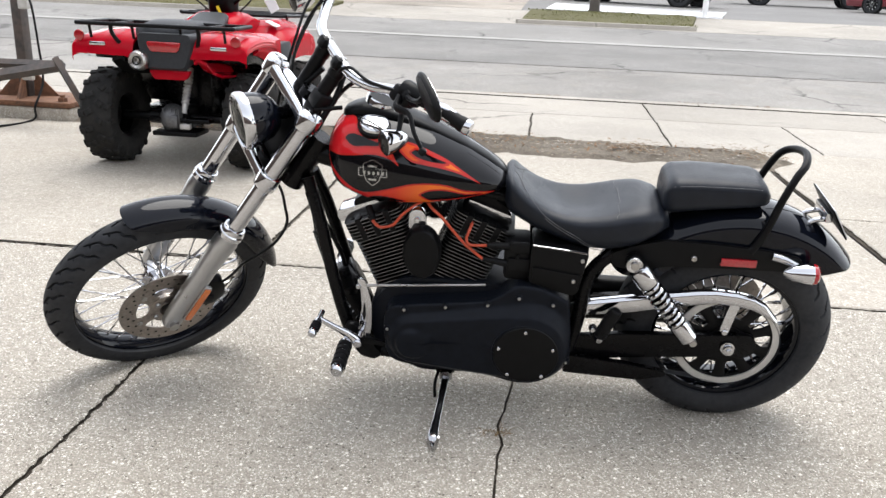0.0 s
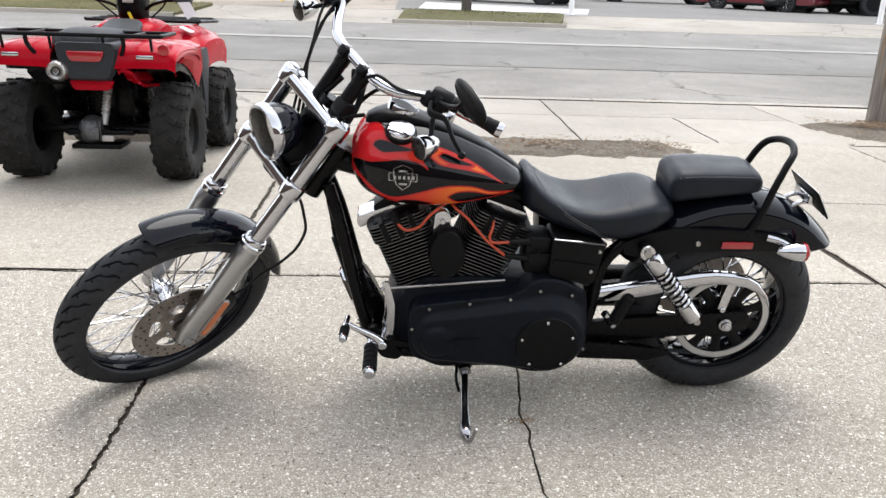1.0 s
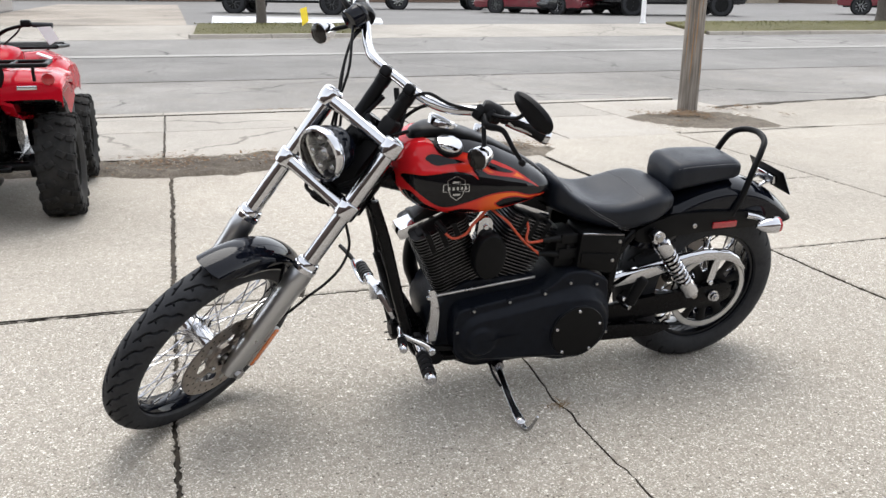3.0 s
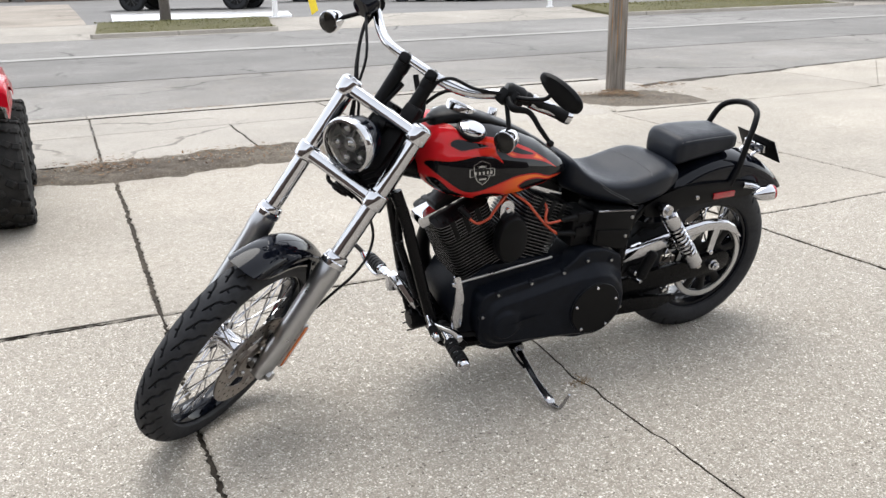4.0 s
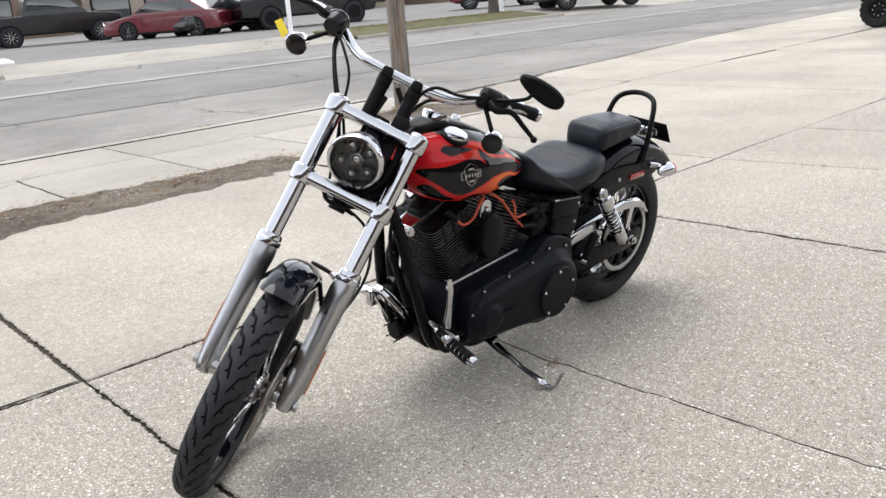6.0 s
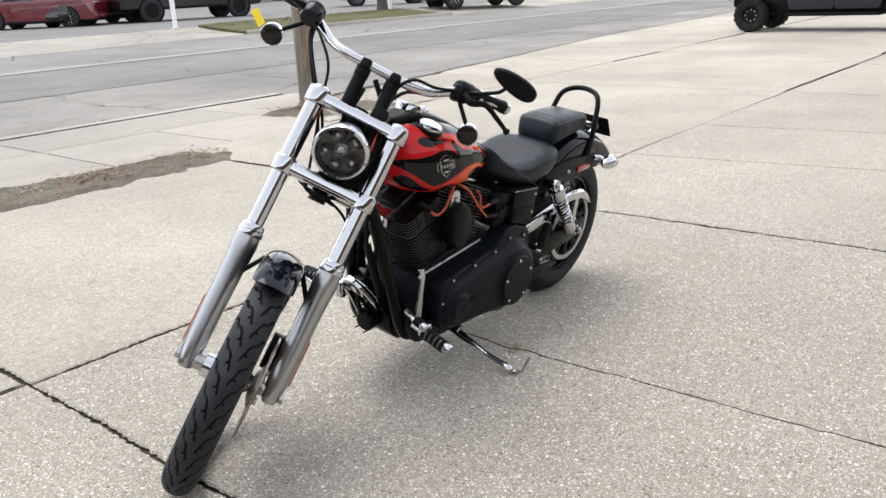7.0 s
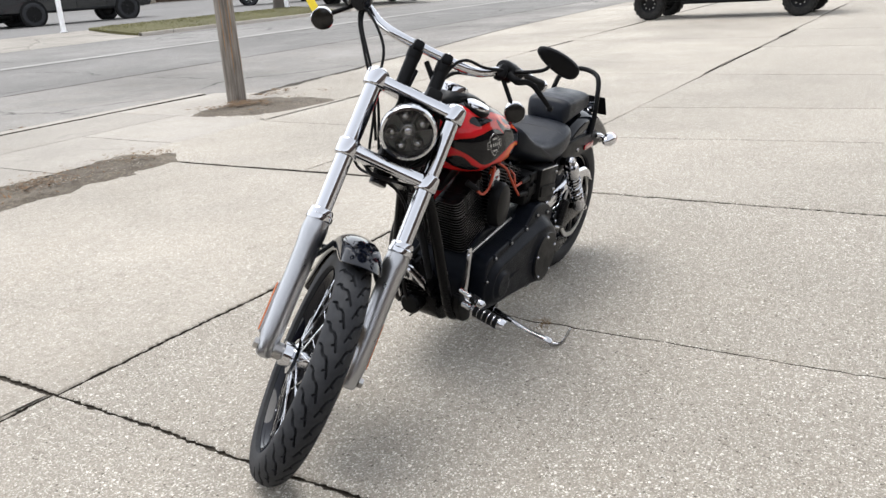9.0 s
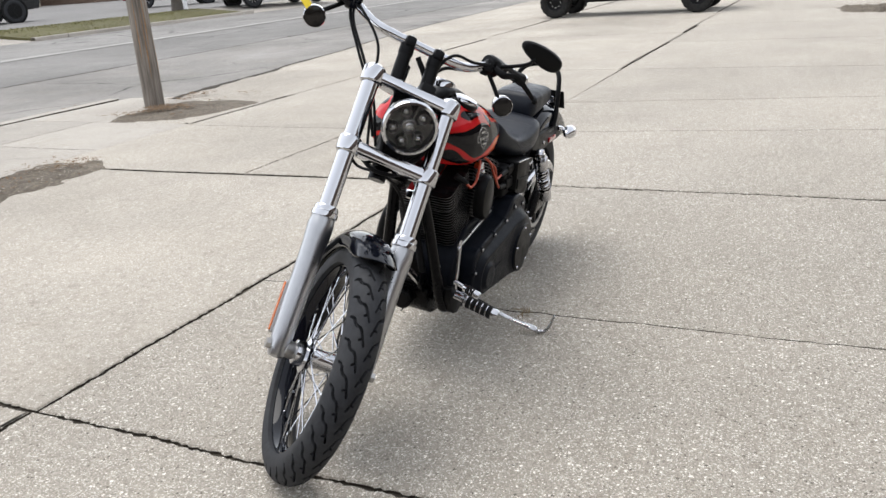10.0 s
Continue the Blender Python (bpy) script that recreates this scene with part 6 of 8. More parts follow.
def cylinder(name, base, lean, fins, half_x, half_y, pitch, reach):
    """A finned barrel under a finned head, with a rocker box on top."""
    m = Matrix.Translation(base) @ Matrix.Rotation(radians(lean), 4, "Y")
    high = fins * pitch
    core = joined(box((0, 0, high / 2), (half_x * 1.6, half_y * 1.7, high), 0.02), box((0, 0, high + 0.034), (half_x * 1.75, half_y * 1.75, 0.07), 0.01))
    ob = part(name, moved(core, m), SATIN_BLACK, engine, "finned black cylinder barrel")
    plate = part("fin", fin_plate(half_x, half_y, 0.0032), [SATIN_BLACK, FIN_EDGE], ob, smooth=0)
    plate.matrix_basis = m @ Matrix.Translation((0, 0, 0.006))
    for k in range(1, fins):
        fin = new("fin", plate.data)
        fin.parent = ob
        fin.matrix_basis = m @ Matrix.Translation((0, 0, 0.006 + k * pitch))
    head = part("head_fin", fin_plate(half_x * 1.08, half_y * 1.06, 0.0036), [SATIN_BLACK, FIN_EDGE], ob, smooth=0)
    head.matrix_basis = m @ Matrix.Translation((0, 0, high + 0.008))
    for k in range(1, 6):
        fin = new("head_fin", head.data)
        fin.parent = ob
        fin.matrix_basis = m @ Matrix.Translation((0, 0, high + 0.008 + k * 0.0105))
    for dx in (-0.5, 0.02, 0.52):
        part("head_rib", moved(box((half_x * dx, 0, high + 0.034), (0.02, half_y * 2.135, 0.07), 0.004), m), SATIN_BLACK, ob)
    front = 1 if lean > 0 else -1
    top = high + 0.05
    line = [(reach, top), (reach + 0.005, top + 0.016), (reach - 0.006, top + 0.036), (-0.06, top + 0.032), (-0.06, top)]
    part("rocker_box", moved(prism(rounded([(front * x, z) for x, z in line], 0.005), -0.036, 0.036, "y", 0.004), m), CHROME, ob, "chrome rocker box")
    # added black block darkens the gap between rocker box and tank
    cap = [(0.062, top + 0.03), (0.055, top + 0.05), (0.0, top + 0.062), (-0.055, top + 0.045), (-0.055, top + 0.028)]
    part("rocker_cap", moved(prism(rounded([(front * x, z) for x, z in cap], 0.008), -0.03, 0.03, "y", 0.006), m), SATIN_BLACK, ob, "black block added above the rocker box")
    return ob


cylinder("front_cylinder", (0.955, 0.0, 0.44), 22.5, 14, 0.084, 0.1, 0.0112, 0.117)
cylinder("rear_cylinder", (0.805, 0.0, 0.44), -22.5, 14, 0.084, 0.1, 0.0112, 0.075)
part("horn_cover", lathe([(0.0, 0.022), (0.03, 0.021), (0.045, 0.016), (0.05, 0.006), (0.05, -0.02), (0.045, -0.022)], (0, 0, 0), (0, 1, 0), 48), SATIN_BLACK, engine, "oval black horn cover", m=pose(0.892, 0.142, 0.56, 0, 0, 0) @ Matrix.Diagonal((1.08, 1.0, 1.6, 1)))
part("horn_bracket", joined(prism(rounded([(0.882, 0.625), (0.932, 0.625), (0.93, 0.67), (0.918, 0.685), (0.896, 0.685), (0.884, 0.67)], 0.01), 0.105, 0.128, "y", 0.004), bolt((0.907, 0.128, 0.655), (0, 1, 0), 0.009, 0.008)), CHROME, engine, "chrome horn bracket")
for pts in ([(1.045, 0.1, 0.655), (1.033, 0.125, 0.642), (1.01, 0.132, 0.627), (0.974, 0.134, 0.638), (0.95, 0.132, 0.668), (0.916, 0.12, 0.694), (0.895, 0.1, 0.7)], [(0.884, 0.1, 0.702), (0.868, 0.122, 0.69), (0.838, 0.132, 0.667), (0.809, 0.134, 0.633), (0.772, 0.136, 0.592), (0.719, 0.134, 0.546)],
            [(0.755, 0.1, 0.645), (0.762, 0.125, 0.63), (0.769, 0.134, 0.608), (0.757, 0.136, 0.591), (0.704, 0.134, 0.592)]):
    part("spark_lead", sweep(pts, 0.0043, 10), ORANGE_RUBBER, engine, "orange spark plug lead")
for c0, c1 in (((0.722, 0.134, 0.548), (0.645, 0.13, 0.536)), ((0.712, 0.134, 0.592), (0.645, 0.13, 0.592))):
    part("lead_boot", rod(c0, c1, 0.0075, 14, 0.0115, 0.002), PLASTIC_BLACK, engine, "black lead boot")
part("plug_boot", rod((1.03, 0.125, 0.643), (1.05, 0.09, 0.668), 0.0085, 12, 0.011, 0.002), PLASTIC_BLACK, engine, "black plug boot")
part("coil_pack", joined(box((0.625, 0.085, 0.545), (0.075, 0.1, 0.12), 0.014), box((0.62, 0.137, 0.592), (0.06, 0.014, 0.034), 0.006), box((0.62, 0.137, 0.54), (0.066, 0.014, 0.04), 0.006), bolt((0.625, 0.143, 0.566), (0, 1, 0), 0.006)), PLASTIC_BLACK, engine, "black ignition coil pack")
box_poly = [(0.588, 0.616), (0.43, 0.599), (0.452, 0.468), (0.474, 0.462), (0.59, 0.497)]
battery = part("battery_cover", joined(prism(rounded(box_poly, 0.012, 3), 0.05, 0.158, "y", 0.006)), SATIN_BLACK, bike, "black battery cover")
part("cover_panel", prism(rounded([(0.582, 0.548), (0.446, 0.53), (0.458, 0.478), (0.58, 0.506)], 0.006), 0.155, 0.163, "y", 0.003), SATIN_BLACK, battery)
part("cover_bolt", bolt((0.447, 0.158, 0.575), (0, 1, 0), 0.006), STEEL, battery)
part("cover_bolt", bolt((0.467, 0.163, 0.512), (0, 1, 0), 0.006), STEEL, battery)
part("cover_trim", sweep([(0.584, 0.157, 0.613), (0.5, 0.158, 0.605), (0.434, 0.157, 0.597)], 0.0025, 8), CHROME, battery)
part("side_cover", prism(rounded([(0.595, 0.612), (0.41, 0.594), (0.41, 0.46), (0.586, 0.486)], 0.02, 3), -0.158, -0.05, "y", 0.006), SATIN_BLACK, bike)
part("air_cleaner", lathe([(0.0, 0.0), (0.07, 0.0), (0.08, 0.012), (0.08, 0.06), (0.07, 0.072), (0.0, 0.076)], (0.88, -0.14, 0.6), (0.88, -1, 0.6), 48), CHROME, engine, "round chrome air cleaner")
for pts in ([(1.02, -0.1, 0.56), (1.05, -0.14, 0.48), (1.03, -0.165, 0.35), (0.92, -0.17, 0.24), (0.5, -0.18, 0.22), (-0.1, -0.19, 0.22)], [(0.72, -0.08, 0.56), (0.74, -0.15, 0.48), (0.7, -0.17, 0.35), (0.55, -0.18, 0.31), (0.2, -0.19, 0.3), (-0.12, -0.19, 0.3)]):
    part("exhaust_pipe", sweep(pts, [0.024, 0.024, 0.026, 0.034, 0.036, 0.036], 20), SATIN_BLACK, bike, "black exhaust pipe")

# --- forward controls ---
ctrl = part("shift_bracket", joined(prism(rounded([(1.12, 0.3), (1.09, 0.3), (1.01, 0.2), (1.03, 0.18), (1.075, 0.19), (1.115, 0.25)], 0.012), 0.115, 0.14, "y", 0.004), prism(rounded([(1.06, 0.265), (0.99, 0.25), (0.99, 0.235), (1.06, 0.245)], 0.005), 0.14, 0.152, "y", 0.003)), SATIN_BLACK, bike, "forward foot controls")
part("shift_lever", joined(sweep([(1.075, 0.18, 0.268), (1.1, 0.185, 0.295), (1.14, 0.195, 0.325), (1.178, 0.2, 0.352)], [0.017, 0.012, 0.009, 0.008], 12, flat=0.6), rod((1.075, 0.14, 0.268), (1.075, 0.195, 0.268), 0.013, 16, bevel=0.003), prism(rounded([(1.08, 0.457), (1.058, 0.459), (1.045, 0.41), (1.038, 0.374), (1.04, 0.3), (1.048, 0.25), (1.064, 0.226), (1.084, 0.24), (1.08, 0.29), (1.068, 0.36), (1.07, 0.42)], 0.01), 0.13, 0.139, "y", 0.003), bolt((1.076, 0.137, 0.432), (0, 1, 0), 0.008)), CHROME, ctrl, "chrome shift lever")


def footpeg(a, b, r, ribs, parent, name, label):
    d = (Vector(b) - Vector(a))
    L = d.length
    p = part(name, lathe([(0.0, 0), (r * 0.8, 0), (r, 0.004), (r, L - 0.012), (r * 0.7, L - 0.01)], a, b, 20), CHROME, parent, label)
    for k in range(ribs):
        h = 0.012 + k * (L - 0.03) / ribs
        part("rubber_rib", lathe([(r * 0.95, h), (r * 1.16, h + 0.002), (r * 1.16, h + (L - 0.03) / ribs * 0.8), (r * 0.95, h + (L - 0.03) / ribs * 0.86)], a, b, 20), PLASTIC_BLACK, p)
    part("peg_tip", lathe([(0, L + 0.004), (r * 0.85, L + 0.002), (r * 1.02, L - 0.004), (r * 1.02, L - 0.014), (r * 0.7, L - 0.014)], a, b, 20), CHROME, p)
    part("peg_shank", rod(Vector(a) - d.normalized() * 0.035, a, r * 0.62, 14), CHROME, p)
    return p


footpeg((1.108, 0.185, 0.27), (1.113, 0.308, 0.248), 0.0185, 5, bike, "foot_peg", "black rubber foot peg with chrome tip")
footpeg((1.182, 0.205, 0.352), (1.19, 0.262, 0.338), 0.0125, 4, ctrl, "shift_peg", "ribbed black shifter peg")
footpeg((1.187, -0.165, 0.35), (1.19, -0.285, 0.345), 0.0185, 5, bike, "foot_peg", "black rubber foot peg with chrome tip")
part("shift_rod", rod((1.076, 0.135, 0.434), (0.71, 0.11, 0.45), 0.0045, 10), STEEL, ctrl, "thin steel shift rod")
part("shift_arm", prism(rounded([(0.72, 0.455), (0.7, 0.455), (0.695, 0.4), (0.715, 0.4)], 0.006), 0.1, 0.108, "y", 0.002), SATIN_BLACK, ctrl)
brake = part("brake_pedal", joined(sweep([(1.165, -0.085, 0.325), (1.19, -0.115, 0.36), (1.198, -0.18, 0.328), (1.208, -0.24, 0.335), (1.216, -0.28, 0.366)], [0.016, 0.013, 0.011, 0.01, 0.009], 14, flat=0.7),
                                  sweep([(1.17, -0.08, 0.335), (1.14, -0.08, 0.28), (1.11, -0.09, 0.235)], [0.014, 0.01, 0.01], 12, flat=0.6)), CHROME, bike, "chrome brake pedal and forward bracket")
# chrome cover of the voltage regulator, leaning back before the engine
LEAN = pose(1.197, 0, 0.37, 0, 30, 0)
part("pedal_pad", sweep([(1.214, -0.278, 0.367), (1.228, -0.31, 0.38), (1.245, -0.343, 0.392)], [0.011, 0.0125, 0.011], 12, flat=0.65), PLASTIC_BLACK, brake, "black rubber pedal pad")
plate = part("regulator_cover", prism(rounded([(-0.093, -0.022), (-0.085, 0.004), (-0.066, 0.027), (-0.03, 0.03), (-0.006, 0.012), (0.034, -0.052), (0.036, -0.078), (0.02, -0.072), (-0.02, -0.045), (-0.06, -0.032)], 0.007), -0.022, 0.0, "x", 0.004), CHROME, bike, "chrome regulator cover before the engine", m=LEAN)
part("cover_inlay", prism(rounded([(-0.052, -0.018), (-0.058, 0.016), (-0.032, 0.02), (-0.01, -0.006), (-0.016, -0.03)], 0.004), -0.002, 0.002, "x", 0.001), PLASTIC_BLACK, plate, "black inlay")
part("cover_inlay", prism(rounded([(-0.002, -0.012), (-0.004, -0.038), (0.018, -0.05)], 0.003), -0.002, 0.002, "x", 0.001), PLASTIC_BLACK, plate, "black inlay")
part("cover_inlay", prism(rounded([(-0.078, 0.0), (-0.07, 0.012), (-0.066, -0.014), (-0.08, -0.016)], 0.003), -0.002, 0.002, "x", 0.001), PLASTIC_BLACK, plate, "black inlay")
part("inlay_crest", prism(rounded([(-0.045, -0.008), (-0.047, 0.004), (-0.033, 0.013), (-0.022, 0.004), (-0.021, -0.008), (-0.033, -0.022)], 0.003), 0.001, 0.004, "x", 0.0008), CHROME, plate, "small chrome crest")
regulator = part("voltage_regulator", prism(rounded([(-0.082, -0.02), (-0.06, 0.015), (-0.01, 0.01), (0.03, -0.06), (0.03, -0.16), (-0.04, -0.15), (-0.078, -0.06)], 0.012), -0.075, -0.024, "x", 0.006), FRAME_BLACK, bike, "black finned voltage regulator", m=LEAN)
for k in range(5):
    part("cooling_fin", box((-0.018, -0.025 + k * 0.002, -0.06 - 0.018 * k), (0.02, 0.085 - 0.004 * k, 0.005), 0.0015), FRAME_BLACK, regulator)
part("sump", joined(prism(rounded([(1.11, 0.27), (1.1, 0.2), (1.06, 0.16), (0.97, 0.145), (0.96, 0.25)], 0.02), -0.06, 0.05, "y", 0.01)), FRAME_BLACK, bike, "black lower crankcase")
part("peg_mount", joined(rod((1.18, -0.1, 0.352), (1.187, -0.165, 0.35), 0.016, 16, bevel=0.003), box((1.18, -0.1, 0.34), (0.04, 0.03, 0.06), 0.008)), CHROME, brake)

# --- side stand ---
foot_w = BIKE.inverted() @ Vector((0.0, 1.978, 0.012))
stand = part("side_stand", joined(sweep([(0.815, 0.125, 0.135), (0.818, 0.17, 0.125), (0.825, 0.27, 0.1), (0.83, foot_w.y - 0.02, foot_w.z + 0.012), tuple(foot_w)], [0.014, 0.011, 0.011, 0.016, 0.013], 12, 8, flat=0.5, up=(1, 0, 0)), rod((0.815, 0.1, 0.14), (0.815, 0.14, 0.135), 0.02, 16)), DARK_CHROME, bike, "chrome side stand on the concrete")
tip = Vector(foot_w)
part("stand_tang", sweep([tuple(tip), tuple(tip + Vector((-0.008, 0.03, 0.012))), tuple(tip + Vector((-0.02, 0.05, 0.07)))], [0.009, 0.006, 0.004], 10), DARK_CHROME, stand)
part("stand_mount", joined(box((0.82, 0.1, 0.155), (0.06, 0.05, 0.04), 0.008), sweep([(0.84, 0.12, 0.14), (0.845, 0.17, 0.13), (0.84, 0.22, 0.12)], 0.005, 8)), FRAME_BLACK, stand)

# ---- quad bike: X ahead, Y to its left ----
ATV = STREET @ pose(-2.28, 5.13, 0, 0, 0, 90)
quad = thing("quad_bike", "red utility quad bike with black racks and knobbly tyres", "quad bike", ATV)


def knob_wheel(parent, x, y, R, half, rim_r, lugs, rim_mat, name="wheel"):
    """A knobbly off-road wheel: carcass, chevron lugs, steel rim."""
    prof = [(rim_r, -half * 0.8), (rim_r + 0.03, -half * 0.95), (R * 0.78, -half * 1.02), (R * 0.9, -half * 0.98), (R * 0.955, -half * 0.8), (R * 0.965, 0), (R * 0.955, half * 0.8), (R * 0.9, half * 0.98), (R * 0.78, half * 1.02), (rim_r + 0.03, half * 0.95), (rim_r, half * 0.8)]
    bm = lathe(prof, (0, 0, 0), (0, 1, 0), 56, closed=True)
    rim = part(name, lathe([(rim_r + 0.006, -half * 0.82), (rim_r + 0.004, -half * 0.6), (rim_r * 0.86, -half * 0.5), (rim_r * 0.84, half * 0.3), (rim_r * 0.6, half * 0.2), (rim_r * 0.3, half * 0.28), (0, half * 0.28), (0, half * 0.14), (rim_r * 0.55, half * 0.1), (rim_r * 0.84, half * 0.5), (rim_r + 0.004, half * 0.6), (rim_r + 0.006, half * 0.82)], (0, 0, 0), (0, 1 if y > 0 else -1, 0), 40), rim_mat, parent, m=pose(x, y, R))
    part("tyre", bm, OLD_RUBBER, rim, "dusty knobbly tyre", smooth=30)
    blocks = {}
    for k in range(lugs):
        for side in (1, -1):
            a = 2 * math.pi * (k + (0.5 if side < 0 else 0)) / lugs
            turn = Matrix.Rotation(90 * math.pi / 180, 4, "Y")
            for kind, size, off, deep, yy, yaw in ((0, (0.042, half * 0.5, R * 0.05), 0, R * 0.974, 0.3, 32), (1, (0.042, half * 0.42, R * 0.05), 0.05, R * 0.959, 0.78, 12), (2, (0.03, 0.014, R * 0.17), 0, R * 0.865, 1.0, 0)):
                if kind not in blocks:
                    lug = part("lug", box((0, 0, 0), size, 0.006, None, 1), OLD_RUBBER, rim, smooth=30)
                    blocks[kind] = lug.data
                else:
                    lug = new("lug", blocks[kind])
                    lug.parent = rim
                lug.matrix_basis = Matrix.Rotation(-(a + off * 1.2), 4, "Y") @ Matrix.Translation((deep, side * half * yy, 0)) @ turn @ Matrix.Rotation(radians(yaw * side), 4, "Z")
    out = 1 if y > 0 else -1
    nuts = None
    for k in range(8):
        a = 2 * math.pi * k / 8
        b = lathe([(0.013, 0), (0.011, 0.01), (0, 0.011)], (rim_r * 0.62 * math.cos(a), out * half * 0.24, rim_r * 0.62 * math.sin(a)), (rim_r * 0.62 * math.cos(a), out, rim_r * 0.62 * math.sin(a)), 8)
        nuts = b if nuts is None else add(nuts, b)
    part("wheel_nuts", nuts, STEEL, rim)
    return rim


for x, y, R, half in ((0, 0.465, 0.305, 0.105), (0, -0.465, 0.305, 0.105), (1.1, 0.465, 0.295, 0.09), (1.1, -0.465, 0.295, 0.09)):
    knob_wheel(quad, x, y, R, half, 0.145, 17, SATIN_BLACK)


def shell_panel(name, xs, rows, mat, label, thick=0.018):
    """A moulded panel: at each x a line of (y, z) points, with thickness."""
    bm = bmesh.new()
    top = [[bm.verts.new((x, y, z)) for y, z in r] for x, r in zip(xs, rows)]
    low = [[bm.verts.new((x, y, z - thick)) for y, z in r] for x, r in zip(xs, rows)]
    m = len(rows[0])
    for g in (top, low):
        for a, b in zip(g, g[1:]):
            for j in range(m - 1):
                bm.faces.new((a[j], a[j + 1], b[j + 1], b[j]))
    n = len(xs)
    loop = [(i, 0) for i in range(n)] + [(n - 1, j) for j in range(1, m)] + [(i, m - 1) for i in range(n - 2, -1, -1)] + [(0, j) for j in range(m - 2, 0, -1)]
    for (i, j), (p, q) in zip(loop, loop[1:] + loop[:1]):
        bm.faces.new((top[i][j], top[p][q], low[p][q], low[i][j]))
    return part(name, bm, mat, quad, label, smooth=35)


for side in (1, -1):
    xs = [-0.32, -0.315, -0.3, -0.26, -0.15, 0.0, 0.14, 0.24, 0.3, 0.34]
    zt = [0.735, 0.79, 0.815, 0.84, 0.86, 0.865, 0.86, 0.85, 0.83, 0.8]
    zo = [0.72, 0.775, 0.792, 0.805, 0.82, 0.825, 0.815, 0.8, 0.775, 0.74]
    rows = [[(side * 0.16, a - 0.01), (side * 0.22, a), (side * 0.36, a * 0.75 + b * 0.25 + 0.008), (side * 0.5, b + 0.02), (side * 0.54, b + 0.004), (side * 0.55, b - 0.012), (side * 0.545, b - 0.028)] for a, b in zip(zt, zo)]
    shell_panel("rear_fender", xs, rows, RED_PLASTIC, "red plastic fender")
    xs = [-0.31, -0.22, -0.08, 0.12, 0.3]
    rows = [[(side * 0.2, 0.8), (side * 0.22, 0.7), (side * 0.24, z), (side * 0.3, z - 0.02)] for z in (0.72, 0.66, 0.62, 0.6, 0.58)]
    shell_panel("inner_guard", xs, rows, RED_PLASTIC if side < 0 else SATIN_BLACK, "inner mudguard panel")
    xs = [0.72, 0.8, 0.95, 1.1, 1.25, 1.4, 1.5]
    zt, zo = [0.72, 0.8, 0.86, 0.88, 0.87, 0.84, 0.78], [0.68, 0.75, 0.785, 0.79, 0.785, 0.77, 0.74]
    rows = [[(side * 0.15, a), (side * 0.3, a + 0.012), (side * 0.4, b + 0.05), (side * 0.455, b), (side * 0.468, b - 0.06), (side * 0.462, b - 0.15)] for a, b in zip(zt, zo)]
    shell_panel("front_fender", xs, rows, RED_PLASTIC, "red plastic front fender")
    part("mud_flap", prism(rounded([(0.66, 0.3), (0.7, 0.28), (0.76, 0.5), (0.82, 0.66), (0.78, 0.76), (0.55, 0.76), (0.58, 0.6), (0.63, 0.5)], 0.03), side * 0.3, side * 0.485, "y", 0.015), GREY_PLASTIC, quad, "dark grey mud flap")
    part("side_label", box((0.86, side * 0.33, 0.868), (0.1, 0.09, 0.006), 0.0, Matrix.Rotation(radians(side * -22), 3, "X").to_4x4()), WHITE_TAG, quad, "white sticker")
    skirt_x = [-0.06, 0.04, 0.14, 0.24, 0.33, 0.4]
    skirt_low = [0.75, 0.735, 0.705, 0.66, 0.6, 0.55]
    shell_panel("fender_skirt", skirt_x, [[(side * 0.3, 0.835), (side * 0.46, 0.832), (side * 0.53, 0.8), (side * 0.535, (0.8 + zl) / 2), (side * 0.5, zl)] for zl in skirt_low], RED_PLASTIC, "red plastic fender skirt")
    part("tail_lamp", lathe([(0.0, 0.0), (0.03, 0.0), (0.034, 0.006), (0.03, 0.014), (0, 0.017)], (-0.32, side * 0.49, 0.83), (-1, side * 0.49, 0.83), 24), RED_LENS, quad, "round red tail lamp")
    part("fender_slot", box((-0.322, side * 0.38, 0.785), (0.012, 0.1, 0.022), 0.004), CHROME, quad)
    if side < 0:
        part("rear_shock", joined(rod((-0.05, side * 0.02, 0.34), (0.05, side * 0.04, 0.62), 0.02, 14), *[lathe([(0.022, 0), (0.027, 0.004), (0.027, 0.010), (0.022, 0.014)], Vector((-0.03, side * 0.024, 0.4)) + Vector((0.0074, side * 0.0015, 0.021)) * k, Vector((0.05, side * 0.04, 0.62)) + Vector((0.0074, side * 0.0015, 0.021)) * k, 16) for k in range(9)]), GREY_PLASTIC if side > 0 else SILVER, quad, "rear shock absorber")
tail = loft([[(x, y, z) for y, z in rounded([(-w, 0.86), (w, 0.86), (w * 0.98, 0.78), (w * 0.72, b), (-w * 0.72, b), (-w * 0.98, 0.78)], 0.03, 3)] for x, w, b in ((-0.2, 0.17, 0.7), (-0.42, 0.18, 0.645), (-0.45, 0.165, 0.66))])
part("tail_box", tail, GREY_PLASTIC, quad, "dark grey moulded tail box", m=pose(0.11, -0.05, 0))
part("tail_reflector", prism(rounded([(-0.11, 0.815), (0.11, 0.815), (0.085, 0.755), (-0.085, 0.755)], 0.02), -0.462, -0.445, "x", 0.003), RED_LENS, quad, "wide red reflector", m=pose(0.11, -0.05, 0))
part("tail_skirt", prism(rounded([(-0.13, 0.64), (0.13, 0.64), (0.1, 0.585), (-0.1, 0.585)], 0.015), -0.4, -0.36, "x", 0.006), RED_PLASTIC, quad, "red lower skirt", m=pose(0.11, -0.05, 0))
